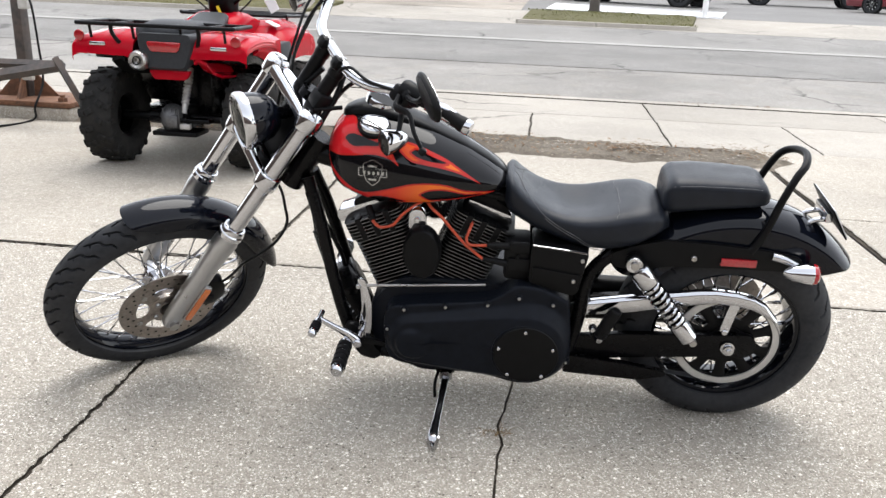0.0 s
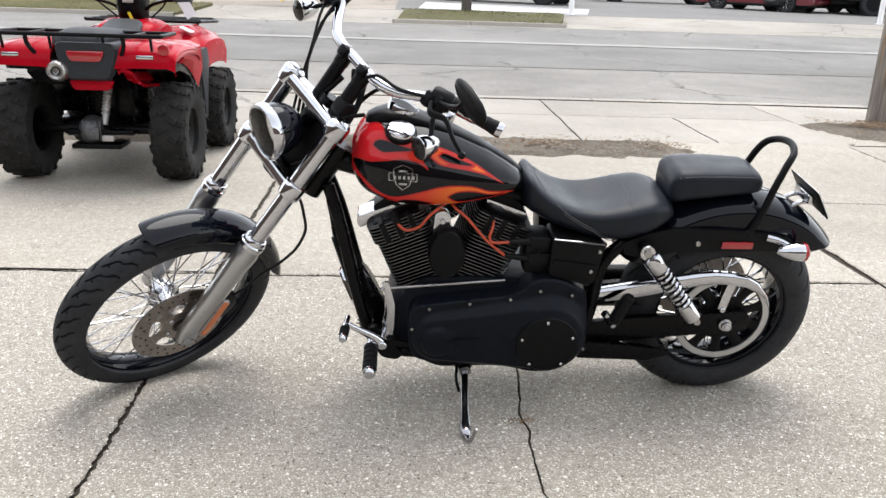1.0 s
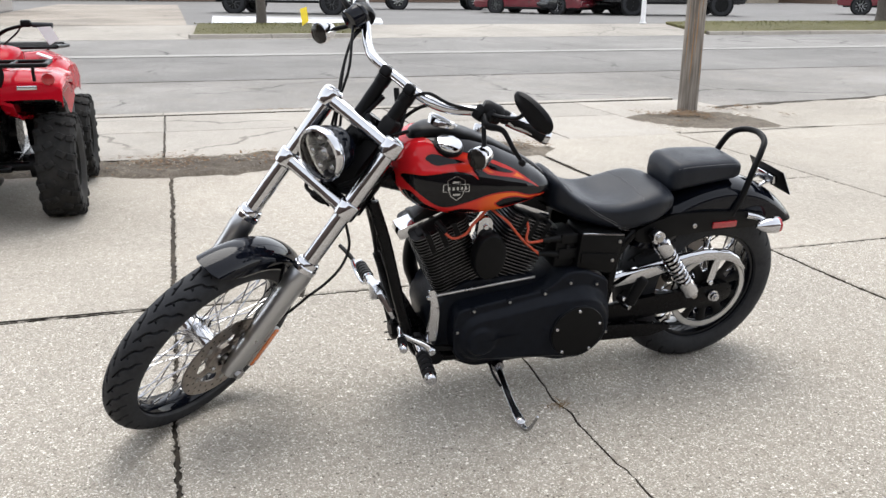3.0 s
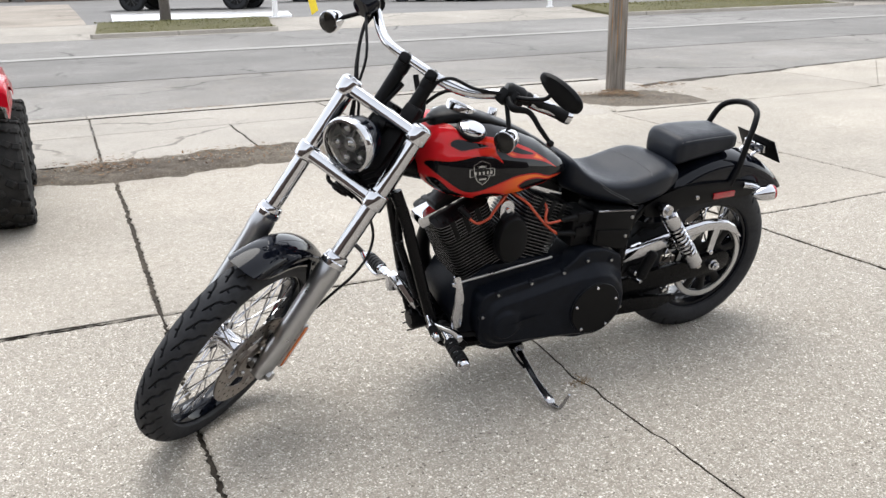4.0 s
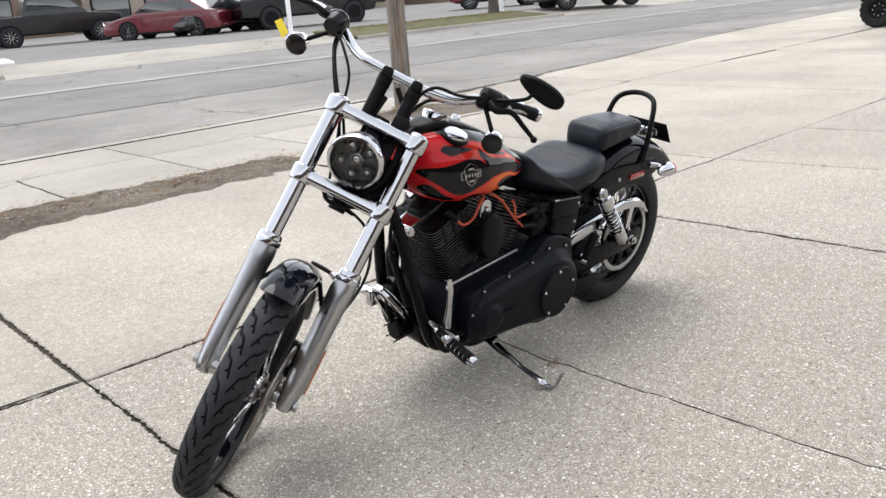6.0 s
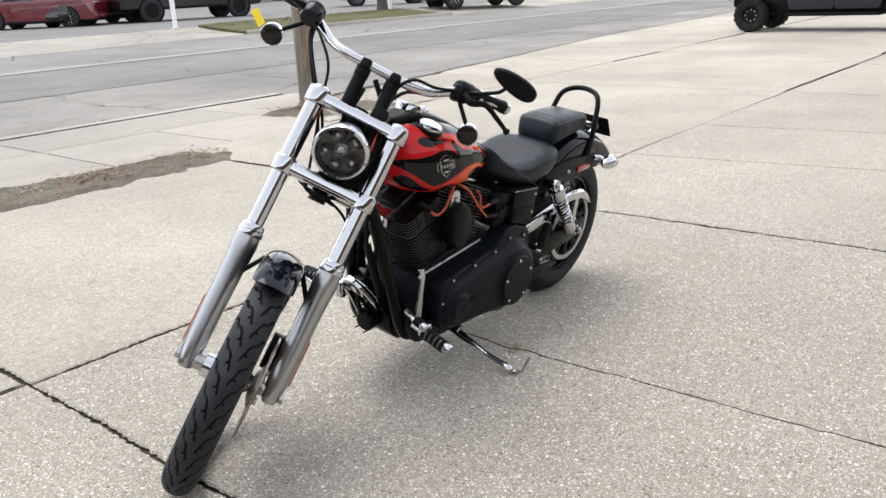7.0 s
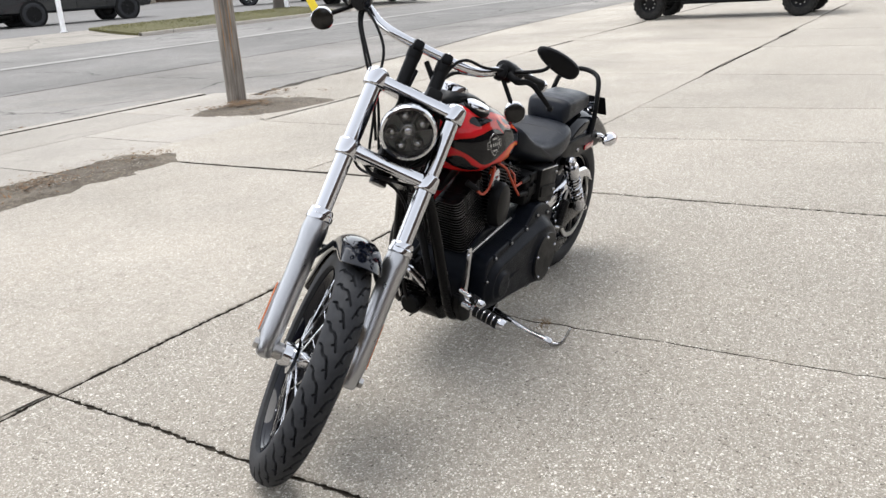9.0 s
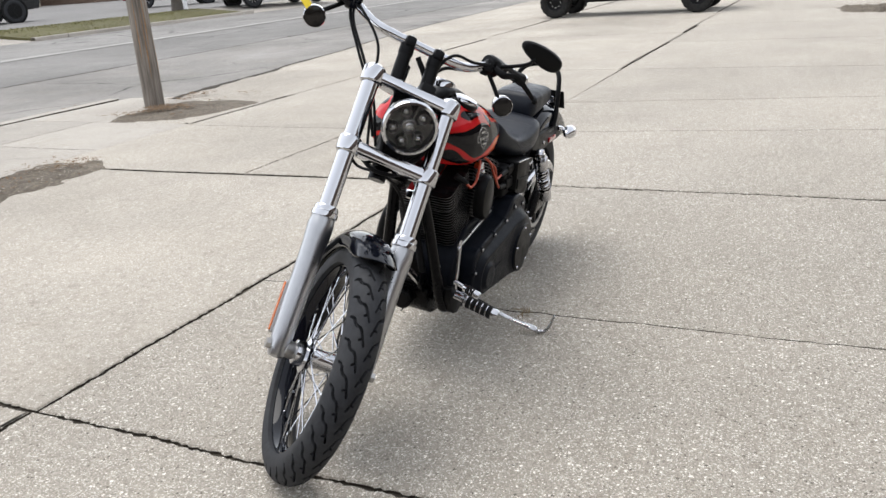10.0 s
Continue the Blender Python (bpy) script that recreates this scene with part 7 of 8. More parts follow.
rack = joined(sweep([(0.0, 0.47, 0.9), (-0.31, 0.48, 0.905), (-0.355, 0.44, 0.905), (-0.355, 0, 0.905), (-0.355, -0.44, 0.905), (-0.31, -0.48, 0.905), (0.0, -0.47, 0.9)], 0.0125, 10), rod((0.0, -0.47, 0.9), (0.0, 0.47, 0.9), 0.011, 10))
for y in (-0.3, -0.1, 0.1, 0.3):
    add(rack, rod((-0.35, y, 0.902), (0.0, y, 0.9), 0.008, 8))
for y in (0.27, -0.27):
    add(rack, sweep([(-0.355, y, 0.9), (-0.34, y, 0.85), (-0.3, y * 0.9, 0.79), (-0.2, y * 0.8, 0.75)], 0.0125, 10))
for y in (0.42, -0.42, 0.15, -0.15):
    add(rack, rod((-0.33, y, 0.905), (-0.31, y, 0.82), 0.009, 8))
part("rear_rack", rack, SATIN_BLACK, quad, "black tubular rear rack")
frack = joined(sweep([(0.95, 0.4, 0.92), (1.42, 0.42, 0.9), (1.5, 0.3, 0.9), (1.5, -0.3, 0.9), (1.42, -0.42, 0.9), (0.95, -0.4, 0.92)], 0.0125, 10))
for x in (0.95, 1.1, 1.25, 1.4):
    add(frack, rod((x, -0.4, 0.915), (x, 0.4, 0.915), 0.011, 8))
for y in (0.3, -0.3):
    add(frack, rod((1.3, y, 0.9), (1.3, y, 0.78), 0.01, 8))
part("front_rack", frack, SATIN_BLACK, quad, "black tubular front rack")
part("seat", loft([ring_section(x, w, t, t - 0.05, t - 0.13, 32, 0.6, 0.6) for x, w, t in ((-0.28, 0.1, 0.86), (-0.24, 0.17, 0.91), (-0.05, 0.18, 0.93), (0.2, 0.165, 0.9), (0.4, 0.14, 0.9), (0.55, 0.12, 0.95), (0.6, 0.08, 0.93))]), GREY_PLASTIC, quad, "dark grey vinyl seat", smooth=60)
part("body", loft([ring_section(x, w, t, t - 0.06, b, 28, 0.7, 0.7) for x, w, t, b in ((0.46, 0.12, 0.85, 0.62), (0.55, 0.2, 0.92, 0.58), (0.75, 0.22, 0.95, 0.58), (1.0, 0.2, 0.9, 0.6), (1.35, 0.18, 0.86, 0.62), (1.5, 0.12, 0.8, 0.66))]), RED_PLASTIC, quad, "red tank cover and nose", smooth=60)
part("engine", joined(box((0.5, 0, 0.46), (0.75, 0.3, 0.4), 0.04), box((0.36, 0.0, 0.56), (0.4, 0.34, 0.22), 0.04), rod((0.4, -0.2, 0.45), (0.4, 0.2, 0.45), 0.13, 20), box((0.5, 0, 0.3), (1.2, 0.42, 0.03), 0.01), box((0.55, 0.33, 0.29), (0.5, 0.26, 0.03), 0.01), box((0.55, -0.33, 0.29), (0.5, 0.26, 0.03), 0.01)), FRAME_BLACK, quad, "black engine and footwells")
for side in (1, -1):
    part("wheel_well", prism(rounded([(-0.16, 0.79), (0.5, 0.79), (0.56, 0.34), (0.42, 0.34), (0.36, 0.5), (0.24, 0.62), (0.0, 0.68), (-0.16, 0.68)], 0.03), side * 0.24, side * 0.49, "y", 0.01), FRAME_BLACK, quad, "black inner wheel well")
part("rear_axle", joined(rod((0, -0.4, 0.305), (0, 0.4, 0.305), 0.028, 16), rod((0, 0.12, 0.305), (0, 0.22, 0.305), 0.045, 16), rod((0, -0.3, 0.305), (0, -0.36, 0.305), 0.07, 20), box((0.2, 0.0, 0.34), (0.5, 0.1, 0.07), 0.02), box((-0.02, 0.02, 0.215), (0.2, 0.3, 0.03), 0.008)), SATIN_BLACK, quad, "black rear axle")
diff = joined(lathe([(0.0, -0.075), (0.05, -0.075), (0.08, -0.05), (0.095, 0.0), (0.085, 0.04), (0.05, 0.07), (0, 0.07)], (-0.03, 0.06, 0.305), (-0.03, 1, 0.305), 20), box((-0.1, 0.03, 0.295), (0.04, 0.07, 0.085), 0.015))
for k in range(5):
    add(diff, box((-0.07, -0.01 + 0.026 * k, 0.315), (0.075, 0.007, 0.12), 0.002))
part("differential", diff, CAST_METAL, quad, "cast aluminium differential")
part("drain_plate", box((-0.12, -0.06, 0.27), (0.03, 0.07, 0.035), 0.004), SILVER, quad)
part("muffler", lathe([(0.0, 0.0), (0.018, -0.0), (0.02, -0.02), (0.045, -0.025), (0.058, -0.01), (0.062, 0.02), (0.06, 0.06), (0.055, 0.07), (0.055, 0.4), (0.04, 0.42)], (-0.46, 0.185, 0.66), (0.3, 0.21, 0.64), 28), STEEL, quad, "silver exhaust muffler", m=pose(0.1, -0.075, 0.04))
part("tailpipe", lathe([(0.021, 0.0), (0.021, -0.035), (0.026, -0.035), (0.026, 0.0)], (-0.455, 0.185, 0.66), (0.3, 0.21, 0.64), 20, closed=True), SATIN_BLACK, quad, m=pose(0.1, -0.075, 0.04))
hb = part("handlebar", sweep([(0.64, 0.42, 1.07), (0.67, 0.3, 1.075), (0.73, 0.15, 1.04), (0.76, 0.06, 0.99), (0.76, -0.06, 0.99), (0.73, -0.15, 1.04), (0.67, -0.3, 1.075), (0.64, -0.42, 1.07)], 0.011, 12), SATIN_BLACK, quad, "black handlebar with grips")
for side in (1, -1):
    part("grip", rod((0.66, side * 0.31, 1.073), (0.635, side * 0.43, 1.07), 0.0165, 14, bevel=0.003), GREY_PLASTIC, hb, "grey rubber grip")
    part("lever", joined(box((0.68, side * 0.27, 1.08), (0.05, 0.06, 0.045), 0.01), sweep([(0.71, side * 0.27, 1.08), (0.73, side * 0.33, 1.08), (0.71, side * 0.42, 1.075)], 0.006, 8), sweep([(0.7, side * 0.24, 1.07), (0.76, side * 0.2, 1.02), (0.78, side * 0.1, 0.93), (0.8, side * 0.06, 0.85)], 0.006, 8)), SATIN_BLACK, hb)
pod = loft([[(x, y, z) for y, z in rounded([(-w, t), (w, t), (w * 0.8, b), (-w * 0.8, b)], 0.03, 3)] for x, w, t, b in ((0.66, 0.075, 1.09, 0.99), (0.7, 0.1, 1.11, 0.93), (0.82, 0.1, 1.1, 0.88), (0.9, 0.07, 1.05, 0.9))])
part("instrument_pod", pod, SATIN_BLACK, hb, "black instrument pod", smooth=50)
part("display", box((0.655, 0.0, 1.062), (0.012, 0.07, 0.03), 0.003), SILVER, hb, "small grey display")
part("key_tag", prism(rounded([(-0.012, 0.99), (0.006, 0.985), (-0.018, 0.93), (-0.036, 0.94)], 0.004), 0.635, 0.64, "x"), YELLOW_TAG, hb, "yellow key tag")
part("paper_tag", prism([(-0.42, 1.065), (-0.34, 1.06), (-0.4, 0.95), (-0.46, 0.985)], 0.62, 0.622, "x"), WHITE_TAG, hb, "white paper tag tied to the grip")

# ---- street furniture ----
pole_at = STREET @ Vector((4.41, 8.165, 0))
rings = []
for i in range(40):
    z = -0.1 + 7.5 * (i / 39) ** 1.4
    ring = []
    for k in range(40):
        a = 2 * math.pi * k / 40
        r = 0.112 - 0.004 * z + 0.004 * noise.noise((math.cos(a) * 5, math.sin(a) * 5, z * 0.3)) - 0.006 * max(0, noise.noise((math.cos(a) * 9, math.sin(a) * 9, z * 0.15)) - 0.1)
        ring.append((r * math.cos(a), r * math.sin(a), z))
    rings.append(ring)
pole = part("utility_pole", loft(rings), WOOD, m=pose(pole_at.x, pole_at.y, 0), smooth=50)
tagged(pole, "weathered grey wooden utility pole standing in the sidewalk", "pole")
part("split", joined(*[sweep([(0.109 * math.cos(a), 0.109 * math.sin(a), z0), (0.1095 * math.cos(a + 0.03), 0.1095 * math.sin(a + 0.03), z0 + 0.3), (0.106 * math.cos(a), 0.106 * math.sin(a), z0 + 0.8)], [0.001, 0.006, 0.001], 6, 6) for a, z0 in ((-2.3, 0.3), (-2.0, 0.6), (-1.2, 0.2), (-2.9, 0.5), (-1.6, 1.1))]), material("raw_split_wood", (0.3, 0.17, 0.08), 0.9, grain=0.3), pole, "brown weather split")


def post(u, v, h, r, mat, name, label, category):
    p = STREET @ Vector((u, v, ground_z(v)))
    ob = part(name, joined(rod((0, 0, -0.1), (0, 0, h), r, 16, bevel=0.01), lathe([(r * 1.6, 0), (r * 1.6, 0.02), (r, 0.03)], (0, 0, 0), (0, 0, 1), 16)), mat, m=pose(p.x, p.y, p.z))
    return tagged(ob, label, category)


post(4.12, 23.75, 4.0, 0.075, WHITE_PAINT, "sign_post", "white painted steel sign post beside the verge", "post")
post(12.9, 23.75, 4.0, 0.075, WHITE_PAINT, "sign_post", "white painted steel sign post at the lot entrance", "post")
post(23.3, 24.4, 3.5, 0.09, WHITE_PAINT, "sign_post", "white painted steel sign post far down the verge", "post")


def bare_tree(u, v, r, seed, label):
    rnd = random.Random(seed)
    p = STREET @ Vector((u, v, ground_z(v)))
    t = thing("tree", label, "tree", pose(p.x, p.y, p.z))
    trunk = sweep([(0, 0, -0.1), (0.02, 0.01, 0.4), (-0.02, 0.03, 1.4), (0.05, 0.0, 2.6), (0.0, 0.05, 4.2)], [r * 1.25, r, r * 0.9, r * 0.8, r * 0.5], 16, 8)
    for w in trunk.verts:
        w.co.xy *= 1 + 0.08 * noise.noise((w.co.x * 20, w.co.y * 20, w.co.z * 3))
    part("trunk", trunk, BARK, t)
    bm = None
    for i in range(14):
        a, z0 = rnd.uniform(0, 6.28), rnd.uniform(2.2, 4.1)
        L = rnd.uniform(0.9, 2.0)
        e = (L * math.cos(a), L * math.sin(a), z0 + L * rnd.uniform(0.5, 1.0))
        mid = (e[0] * 0.5, e[1] * 0.5, (z0 + e[2]) / 2 + 0.1)
        b = sweep([(0, 0, z0), mid, e], [r * 0.35, r * 0.22, 0.01], 7, 4)
        for k in range(5):
            aa = rnd.uniform(0, 6.28)
            add(b, sweep([mid, (mid[0] + 0.4 * math.cos(aa), mid[1] + 0.4 * math.sin(aa), mid[2] + 0.4), (mid[0] + 0.7 * math.cos(aa), mid[1] + 0.7 * math.sin(aa), mid[2] + 1.0)], [0.015, 0.01, 0.003], 5, 3))
        bm = b if bm is None else add(bm, b)
    part("limbs", bm, BARK, t)


bare_tree(1.2, 23.85, 0.13, 4, "bare street tree with dark bark on the verge")
bare_tree(22.3, 23.9, 0.2, 5, "pale bare tree trunk at the end of the verge")

# the sided house beside the far driveway
house = thing("house", "house with pale horizontal board siding across the street", "house", STREET @ pose(-6.75, 28.9, ground_z(28.9)))
part("wall", box((-4.0, 3.5, 1.6), (7.9, 6.9, 3.4), 0.0), SIDING, house, "pale wall")
part("roof", prism([(-8.5, 3.25), (0.5, 3.25), (0.5, 3.4), (-4.0, 5.6), (-8.5, 3.4)], -0.5, 7.5, "y"), ROOFING, house, "dark shingled roof")
front_board = side_board = None
for k in range(20):
    z = 0.06 + 0.16 * k
    tilt = Matrix.Rotation(radians(6), 4, "X")
    if front_board is None:
        front_board = part("siding_board", box((0, 0, 0), (8.0, 0.02, 0.166), 0.0, tilt), SIDING, house)
        side_board = part("siding_board", box((0, 0, 0), (0.02, 7.0, 0.166), 0.0, Matrix.Rotation(radians(-6), 4, "Y")), SIDING, house)
        fb, sb = front_board, side_board
    else:
        fb, sb = new("siding_board", front_board.data), new("siding_board", side_board.data)
        fb.parent = sb.parent = house
    fb.matrix_basis, sb.matrix_basis = pose(-4.0, 0.04, z + 0.08), pose(-0.04, 3.5, z + 0.08)
part("corner_trim", box((-0.03, 0.03, 1.65), (0.1, 0.1, 3.3), 0.01), SIDING, house)

# steel column on its rusty base, at the lot's edge
col = thing("steel_column", "brown steel column bolted to a rusty base plate", "column", STREET @ pose(-4.28, 6.56, 0))
part("plinth", box((0.05, 0, 0.03), (0.92, 0.56, 0.14), 0.015), CONCRETE, col, "rough concrete plinth")
part("base_plate", box((0.05, 0, 0.125), (0.94, 0.56, 0.045), 0.008), RUST, col, "thick rusty base plate")
part("shaft", joined(box((0, 0, 1.9), (0.085, 0.11, 3.6), 0.012)), BROWN_STEEL, col, "brown painted column shaft")
for a in range(4):
    m = Matrix.Rotation(radians(90 * a + 12), 4, "Z")
    part("gusset", moved(prism([(0.05, 0.147), (0.26, 0.147), (0.24, 0.16), (0.06, 0.36)], -0.008, 0.008, "y"), m), RUST, col, "rusty gusset")
for x, y in ((0.42, -0.2), (-0.3, -0.2), (0.42, 0.2), (-0.3, 0.2)):
    part("anchor_bolt", joined(rod((x, y, 0.14), (x, y, 0.2), 0.022, 10), lathe([(0, 0.145), (0.04, 0.145), (0.04, 0.18), (0, 0.181)], (x, y, 0), (x, y, 1), 6)), RUST, col)
part("socket_box", box((0.1, -0.08, 0.93), (0.08, 0.06, 0.14), 0.006), SILVER, col, "grey outdoor socket box")
part("socket_lid", box((0.14, -0.12, 1.01), (0.15, 0.1, 0.012), 0.003), SILVER, col)
part("conduit_box", box((0.07, -0.09, 0.36), (0.09, 0.05, 0.14), 0.005), SILVER, col)
part("power_cable", sweep([(0.12, -0.1, 0.97), (0.19, -0.13, 0.9), (0.22, -0.14, 0.6), (0.24, -0.16, 0.3), (0.25, -0.32, 0.12), (0.24, -0.36, 0.012), (0.15, -0.7, 0.01), (-0.15, -1.05, 0.01), (-0.6, -1.3, 0.01)], 0.009, 8), PLASTIC_BLACK, col, "black power cable trailing onto the concrete")

rampart = thing("trailer", "dark steel trailer drawbar with a swung-down stop bar", "trailer", STREET)
part("drawbar", rod((-4.75, 5.92, 0.27), (-3.62, 6.02, 0.485), 0.045, 4, bevel=0.005), BROWN_STEEL, rampart)
part("cross_bar", rod((-4.75, 6.08, 0.46), (-3.72, 6.08, 0.475), 0.035, 4, bevel=0.004), BROWN_STEEL, rampart)
part("stop_bar", rod((-3.66, 5.98, 0.545), (-3.44, 5.98, 0.14), 0.03, 4, bevel=0.004), BROWN_STEEL, rampart, "dark steel stop bar")
part("support_leg", rod((-4.7, 5.98, 0.0), (-4.7, 5.98, 0.46), 0.03, 12), BROWN_STEEL, rampart)
part("bed_panel", box((-5.0, 6.0, 0.95), (0.9, 0.05, 0.75), 0.01), WHITE_PAINT, rampart, "white side panel")


# ---- parked vehicles ----
def car_wheel(parent, x, y, R, half, rim_mat, spoke=10, name="wheel"):
    out = 1 if y > 0 else -1
    rim = part(name, lathe([(R * 0.68, -half), (R * 0.66, half * 0.85), (R * 0.62, half * 0.9), (R * 0.58, half * 0.5), (R * 0.2, half * 0.45), (R * 0.15, half * 0.75), (0, half * 0.78)], (0, 0, 0), (0, out, 0), 36), SATIN_BLACK, parent, m=pose(x, y, R))
    part("tyre", lathe([(R * 0.66, -half), (R * 0.8, -half * 1.03), (R * 0.94, -half * 0.98), (R, -half * 0.75), (R, half * 0.75), (R * 0.94, half * 0.98), (R * 0.8, half * 1.03), (R * 0.66, half)], (0, 0, 0), (0, 1, 0), 40, closed=True), RUBBER, rim, "black tyre")
    bm = None
    for k in range(spoke):
        a = 2 * math.pi * k / spoke
        b = sweep([(R * 0.12 * math.cos(a), out * half * 0.8, R * 0.12 * math.sin(a)), (R * 0.4 * math.cos(a + 0.04), out * half * 0.78, R * 0.4 * math.sin(a + 0.04)), (R * 0.63 * math.cos(a), out * half * 0.86, R * 0.63 * math.sin(a))], [R * 0.06, R * 0.045, R * 0.06], 6, 3, flat=0.4)
        bm = b if bm is None else add(bm, b)
    part("rim_spokes", bm, rim_mat, rim)
    return rim


def vehicle(name, label, category, m, paint, base, R, half_w, low, high, lift, nose, tail, rim_mat, flare=None, windows=True):
    """A parked road vehicle. base: wheelbase; low and high: outlines of the lower body and the cabin as (x, z)."""
    t = thing(name, label, category, m, group="parked vehicles")
    wall = []
    sec = rounded(low, 0.08, 3)
    for y, s in ((-half_w, 0.97), (-half_w * 0.97, 1.0), (half_w * 0.97, 1.0), (half_w, 0.97)):
        cx, cz = sum(p[0] for p in sec) / len(sec), sum(p[1] for p in sec) / len(sec)
        wall.append([(cx + (x - cx) * s, y, cz + (z - cz) * s) for x, z in sec])
    part("body", loft(wall), paint, t, smooth=35)
    sec = rounded(high, 0.1, 3)
    cab = [[(x, y * (1 - 0.16 * max(0, (z - 0.9)) / 0.7), z) for x, z in sec] for y in (-half_w * 0.95, half_w * 0.95)]
    part("cabin", loft(cab), paint, t, smooth=35)
    for side in (1, -1):
        zs = [p[1] for p in high]
        z0, z1 = min(zs) + 0.12 * (max(zs) - min(zs)), max(zs) - 0.08
        cxx = sum(p[0] for p in high) / len(high)
        glass = [(cxx + (x - cxx) * 0.9, min(max(z, z0), z1)) for x, z in high]
        yy = side * half_w * 0.95 * (1 - 0.16 * max(0, (z0 + z1) / 2 - 0.9) / 0.7)
        part("side_window", prism(rounded(glass, 0.05), yy - 0.03, yy + 0.03, "y", 0.004), CAR_GLASS, t, "dark side glass")
        for x in (0, base):
            part("wheel_arch", lathe([(R * 1.0, -0.1), (R * 1.16, -0.1), (R * 1.16, 0.012), (R * 1.0, 0.012)], (x, side * half_w, R * 1.02), (x, side * (half_w + 1), R * 1.02), 36, closed=True), flare or SATIN_BLACK, t)
            part("arch_well", lathe([(0, -0.12), (R * 1.06, -0.12), (R * 1.06, 0.006), (0, 0.006)], (x, side * half_w, R * 1.02), (x, side * (half_w + 1), R * 1.02), 30), SATIN_BLACK, t)
            car_wheel(t, x, side * (half_w - 0.09), R, 0.11, rim_mat)
        part("sill", box((base / 2, side * (half_w - 0.02), lift + 0.02), (base - 2.4 * R, 0.06, 0.1), 0.02), SATIN_BLACK, t)
        part("door_seam", joined(box((base * 0.45, side * (half_w + 0.001), lift + 0.4), (0.012, 0.006, 0.6)), box((base * 0.78, side * (half_w + 0.001), lift + 0.4), (0.012, 0.006, 0.6))), SATIN_BLACK, t)
        part("head_lamp", box((nose - 0.08, side * half_w * 0.8, lift + 0.48), (0.14, 0.3, 0.14), 0.03), LENS_GLASS, t)
        part("tail_lamp", box((tail + 0.06, side * half_w * 0.85, lift + 0.55), (0.1, 0.22, 0.2), 0.03), RED_LENS, t)
    part("bumper", box((nose - 0.03, 0, lift + 0.18), (0.14, half_w * 1.9, 0.2), 0.05), paint if category == "car" else SATIN_BLACK, t)
    part("bumper", box((tail + 0.03, 0, lift + 0.18), (0.14, half_w * 1.9, 0.2), 0.05), paint if category == "car" else SATIN_BLACK, t)
    part("underbody", box((base / 2, 0, lift + 0.05), (nose - tail - 0.4, half_w * 1.7, 0.16), 0.03), SATIN_BLACK, t)
    return t


def between(rear, front):
    """The pose of a vehicle whose wheels on one side stand at these places (u, v); X from rear to front wheel."""
    a, b = Vector(rear), Vector(front)
    d = (b - a).normalized()
    return a, d, math.degrees(math.atan2(d.y, d.x))


def parked(rear, front, half_w, side):
    """side: +1 if the wheels that are seen are on the vehicle's left."""
    a, d, yaw = between(rear, front)
    left = Vector((-d.y, d.x))
    o = a - left * side * (half_w - 0.09)
    return STREET @ pose(o.x, o.y, ground_z(o.y), 0, 0, yaw)


SEDAN_LOW = [(-0.95, 0.25), (3.7, 0.22), (3.75, 0.5), (3.55, 0.72), (2.7, 0.88), (1.2, 0.92), (-0.6, 0.96), (-0.98, 0.85)]
SEDAN_TOP = [(-0.5, 0.93), (2.65, 0.86), (1.75, 1.42), (0.35, 1.46)]
PICK_LOW = [(-1.15, 0.5), (4.5, 0.45), (4.6, 0.75), (4.5, 1.1), (3.2, 1.22), (1.0, 1.22), (-1.15, 1.2)]
PICK_TOP = [(0.55, 1.2), (3.2, 1.2), (2.5, 1.85), (0.8, 1.9)]
SUV_LOW = [(-0.95, 0.38), (3.7, 0.35), (3.75, 0.75), (3.6, 0.98), (2.6, 1.08), (-0.95, 1.1)]
SUV_TOP = [(-0.95, 1.06), (2.6, 1.06), (1.9, 1.68), (-0.7, 1.7)]
vehicle("pickup_truck", "white pickup truck with black wheels parked across the street", "truck", parked((1.15, 32.6), (4.5, 30.75), 0.98, -1), WHITE_PAINT, 3.75, 0.41, 0.98, PICK_LOW, PICK_TOP, 0.42, 4.6, -1.15, DARK_PAINT, SATIN_BLACK)
vehicle("car", "maroon sedan with bright alloy wheels in the lot", "car", parked((13.4, 31.1), (11.6, 33.15), 0.9, 1), MAROON_PAINT, 2.72, 0.33, 0.9, SEDAN_LOW, SEDAN_TOP, 0.2, 3.75, -0.97, POLISHED)
vehicle("car", "black sedan parked beside the maroon one", "car", parked((16.6, 31.7), (14.3, 31.3), 0.9, 1), DARK_PAINT, 2.75, 0.34, 0.9, SEDAN_LOW, SEDAN_TOP, 0.2, 3.75, -0.97, DARK_CHROME)
vehicle("pickup_truck", "black pickup truck with black wheels in the lot", "truck", parked((15.95, 29.85), (19.4, 29.1), 0.98, -1), DARK_PAINT, 3.55, 0.42, 0.98, PICK_LOW, PICK_TOP, 0.46, 4.5, -1.1, SATIN_BLACK, SATIN_BLACK)
vehicle("pickup_truck", "black pickup truck with red tail lamps parked deep in the lot", "truck", parked((8.75, 38.2), (12.3, 37.6), 0.98, -1), DARK_PAINT, 3.6, 0.41, 0.98, PICK_LOW, PICK_TOP, 0.46, 4.5, -1.1, STEEL, SATIN_BLACK)
vehicle("car", "dark maroon sport utility vehicle far down the lot", "car", parked((27.6, 30.6), (29.6, 28.8), 0.95, -1), MAROON_PAINT, 2.85, 0.37, 0.95, SUV_LOW, SUV_TOP, 0.34, 3.75, -0.95, POLISHED)
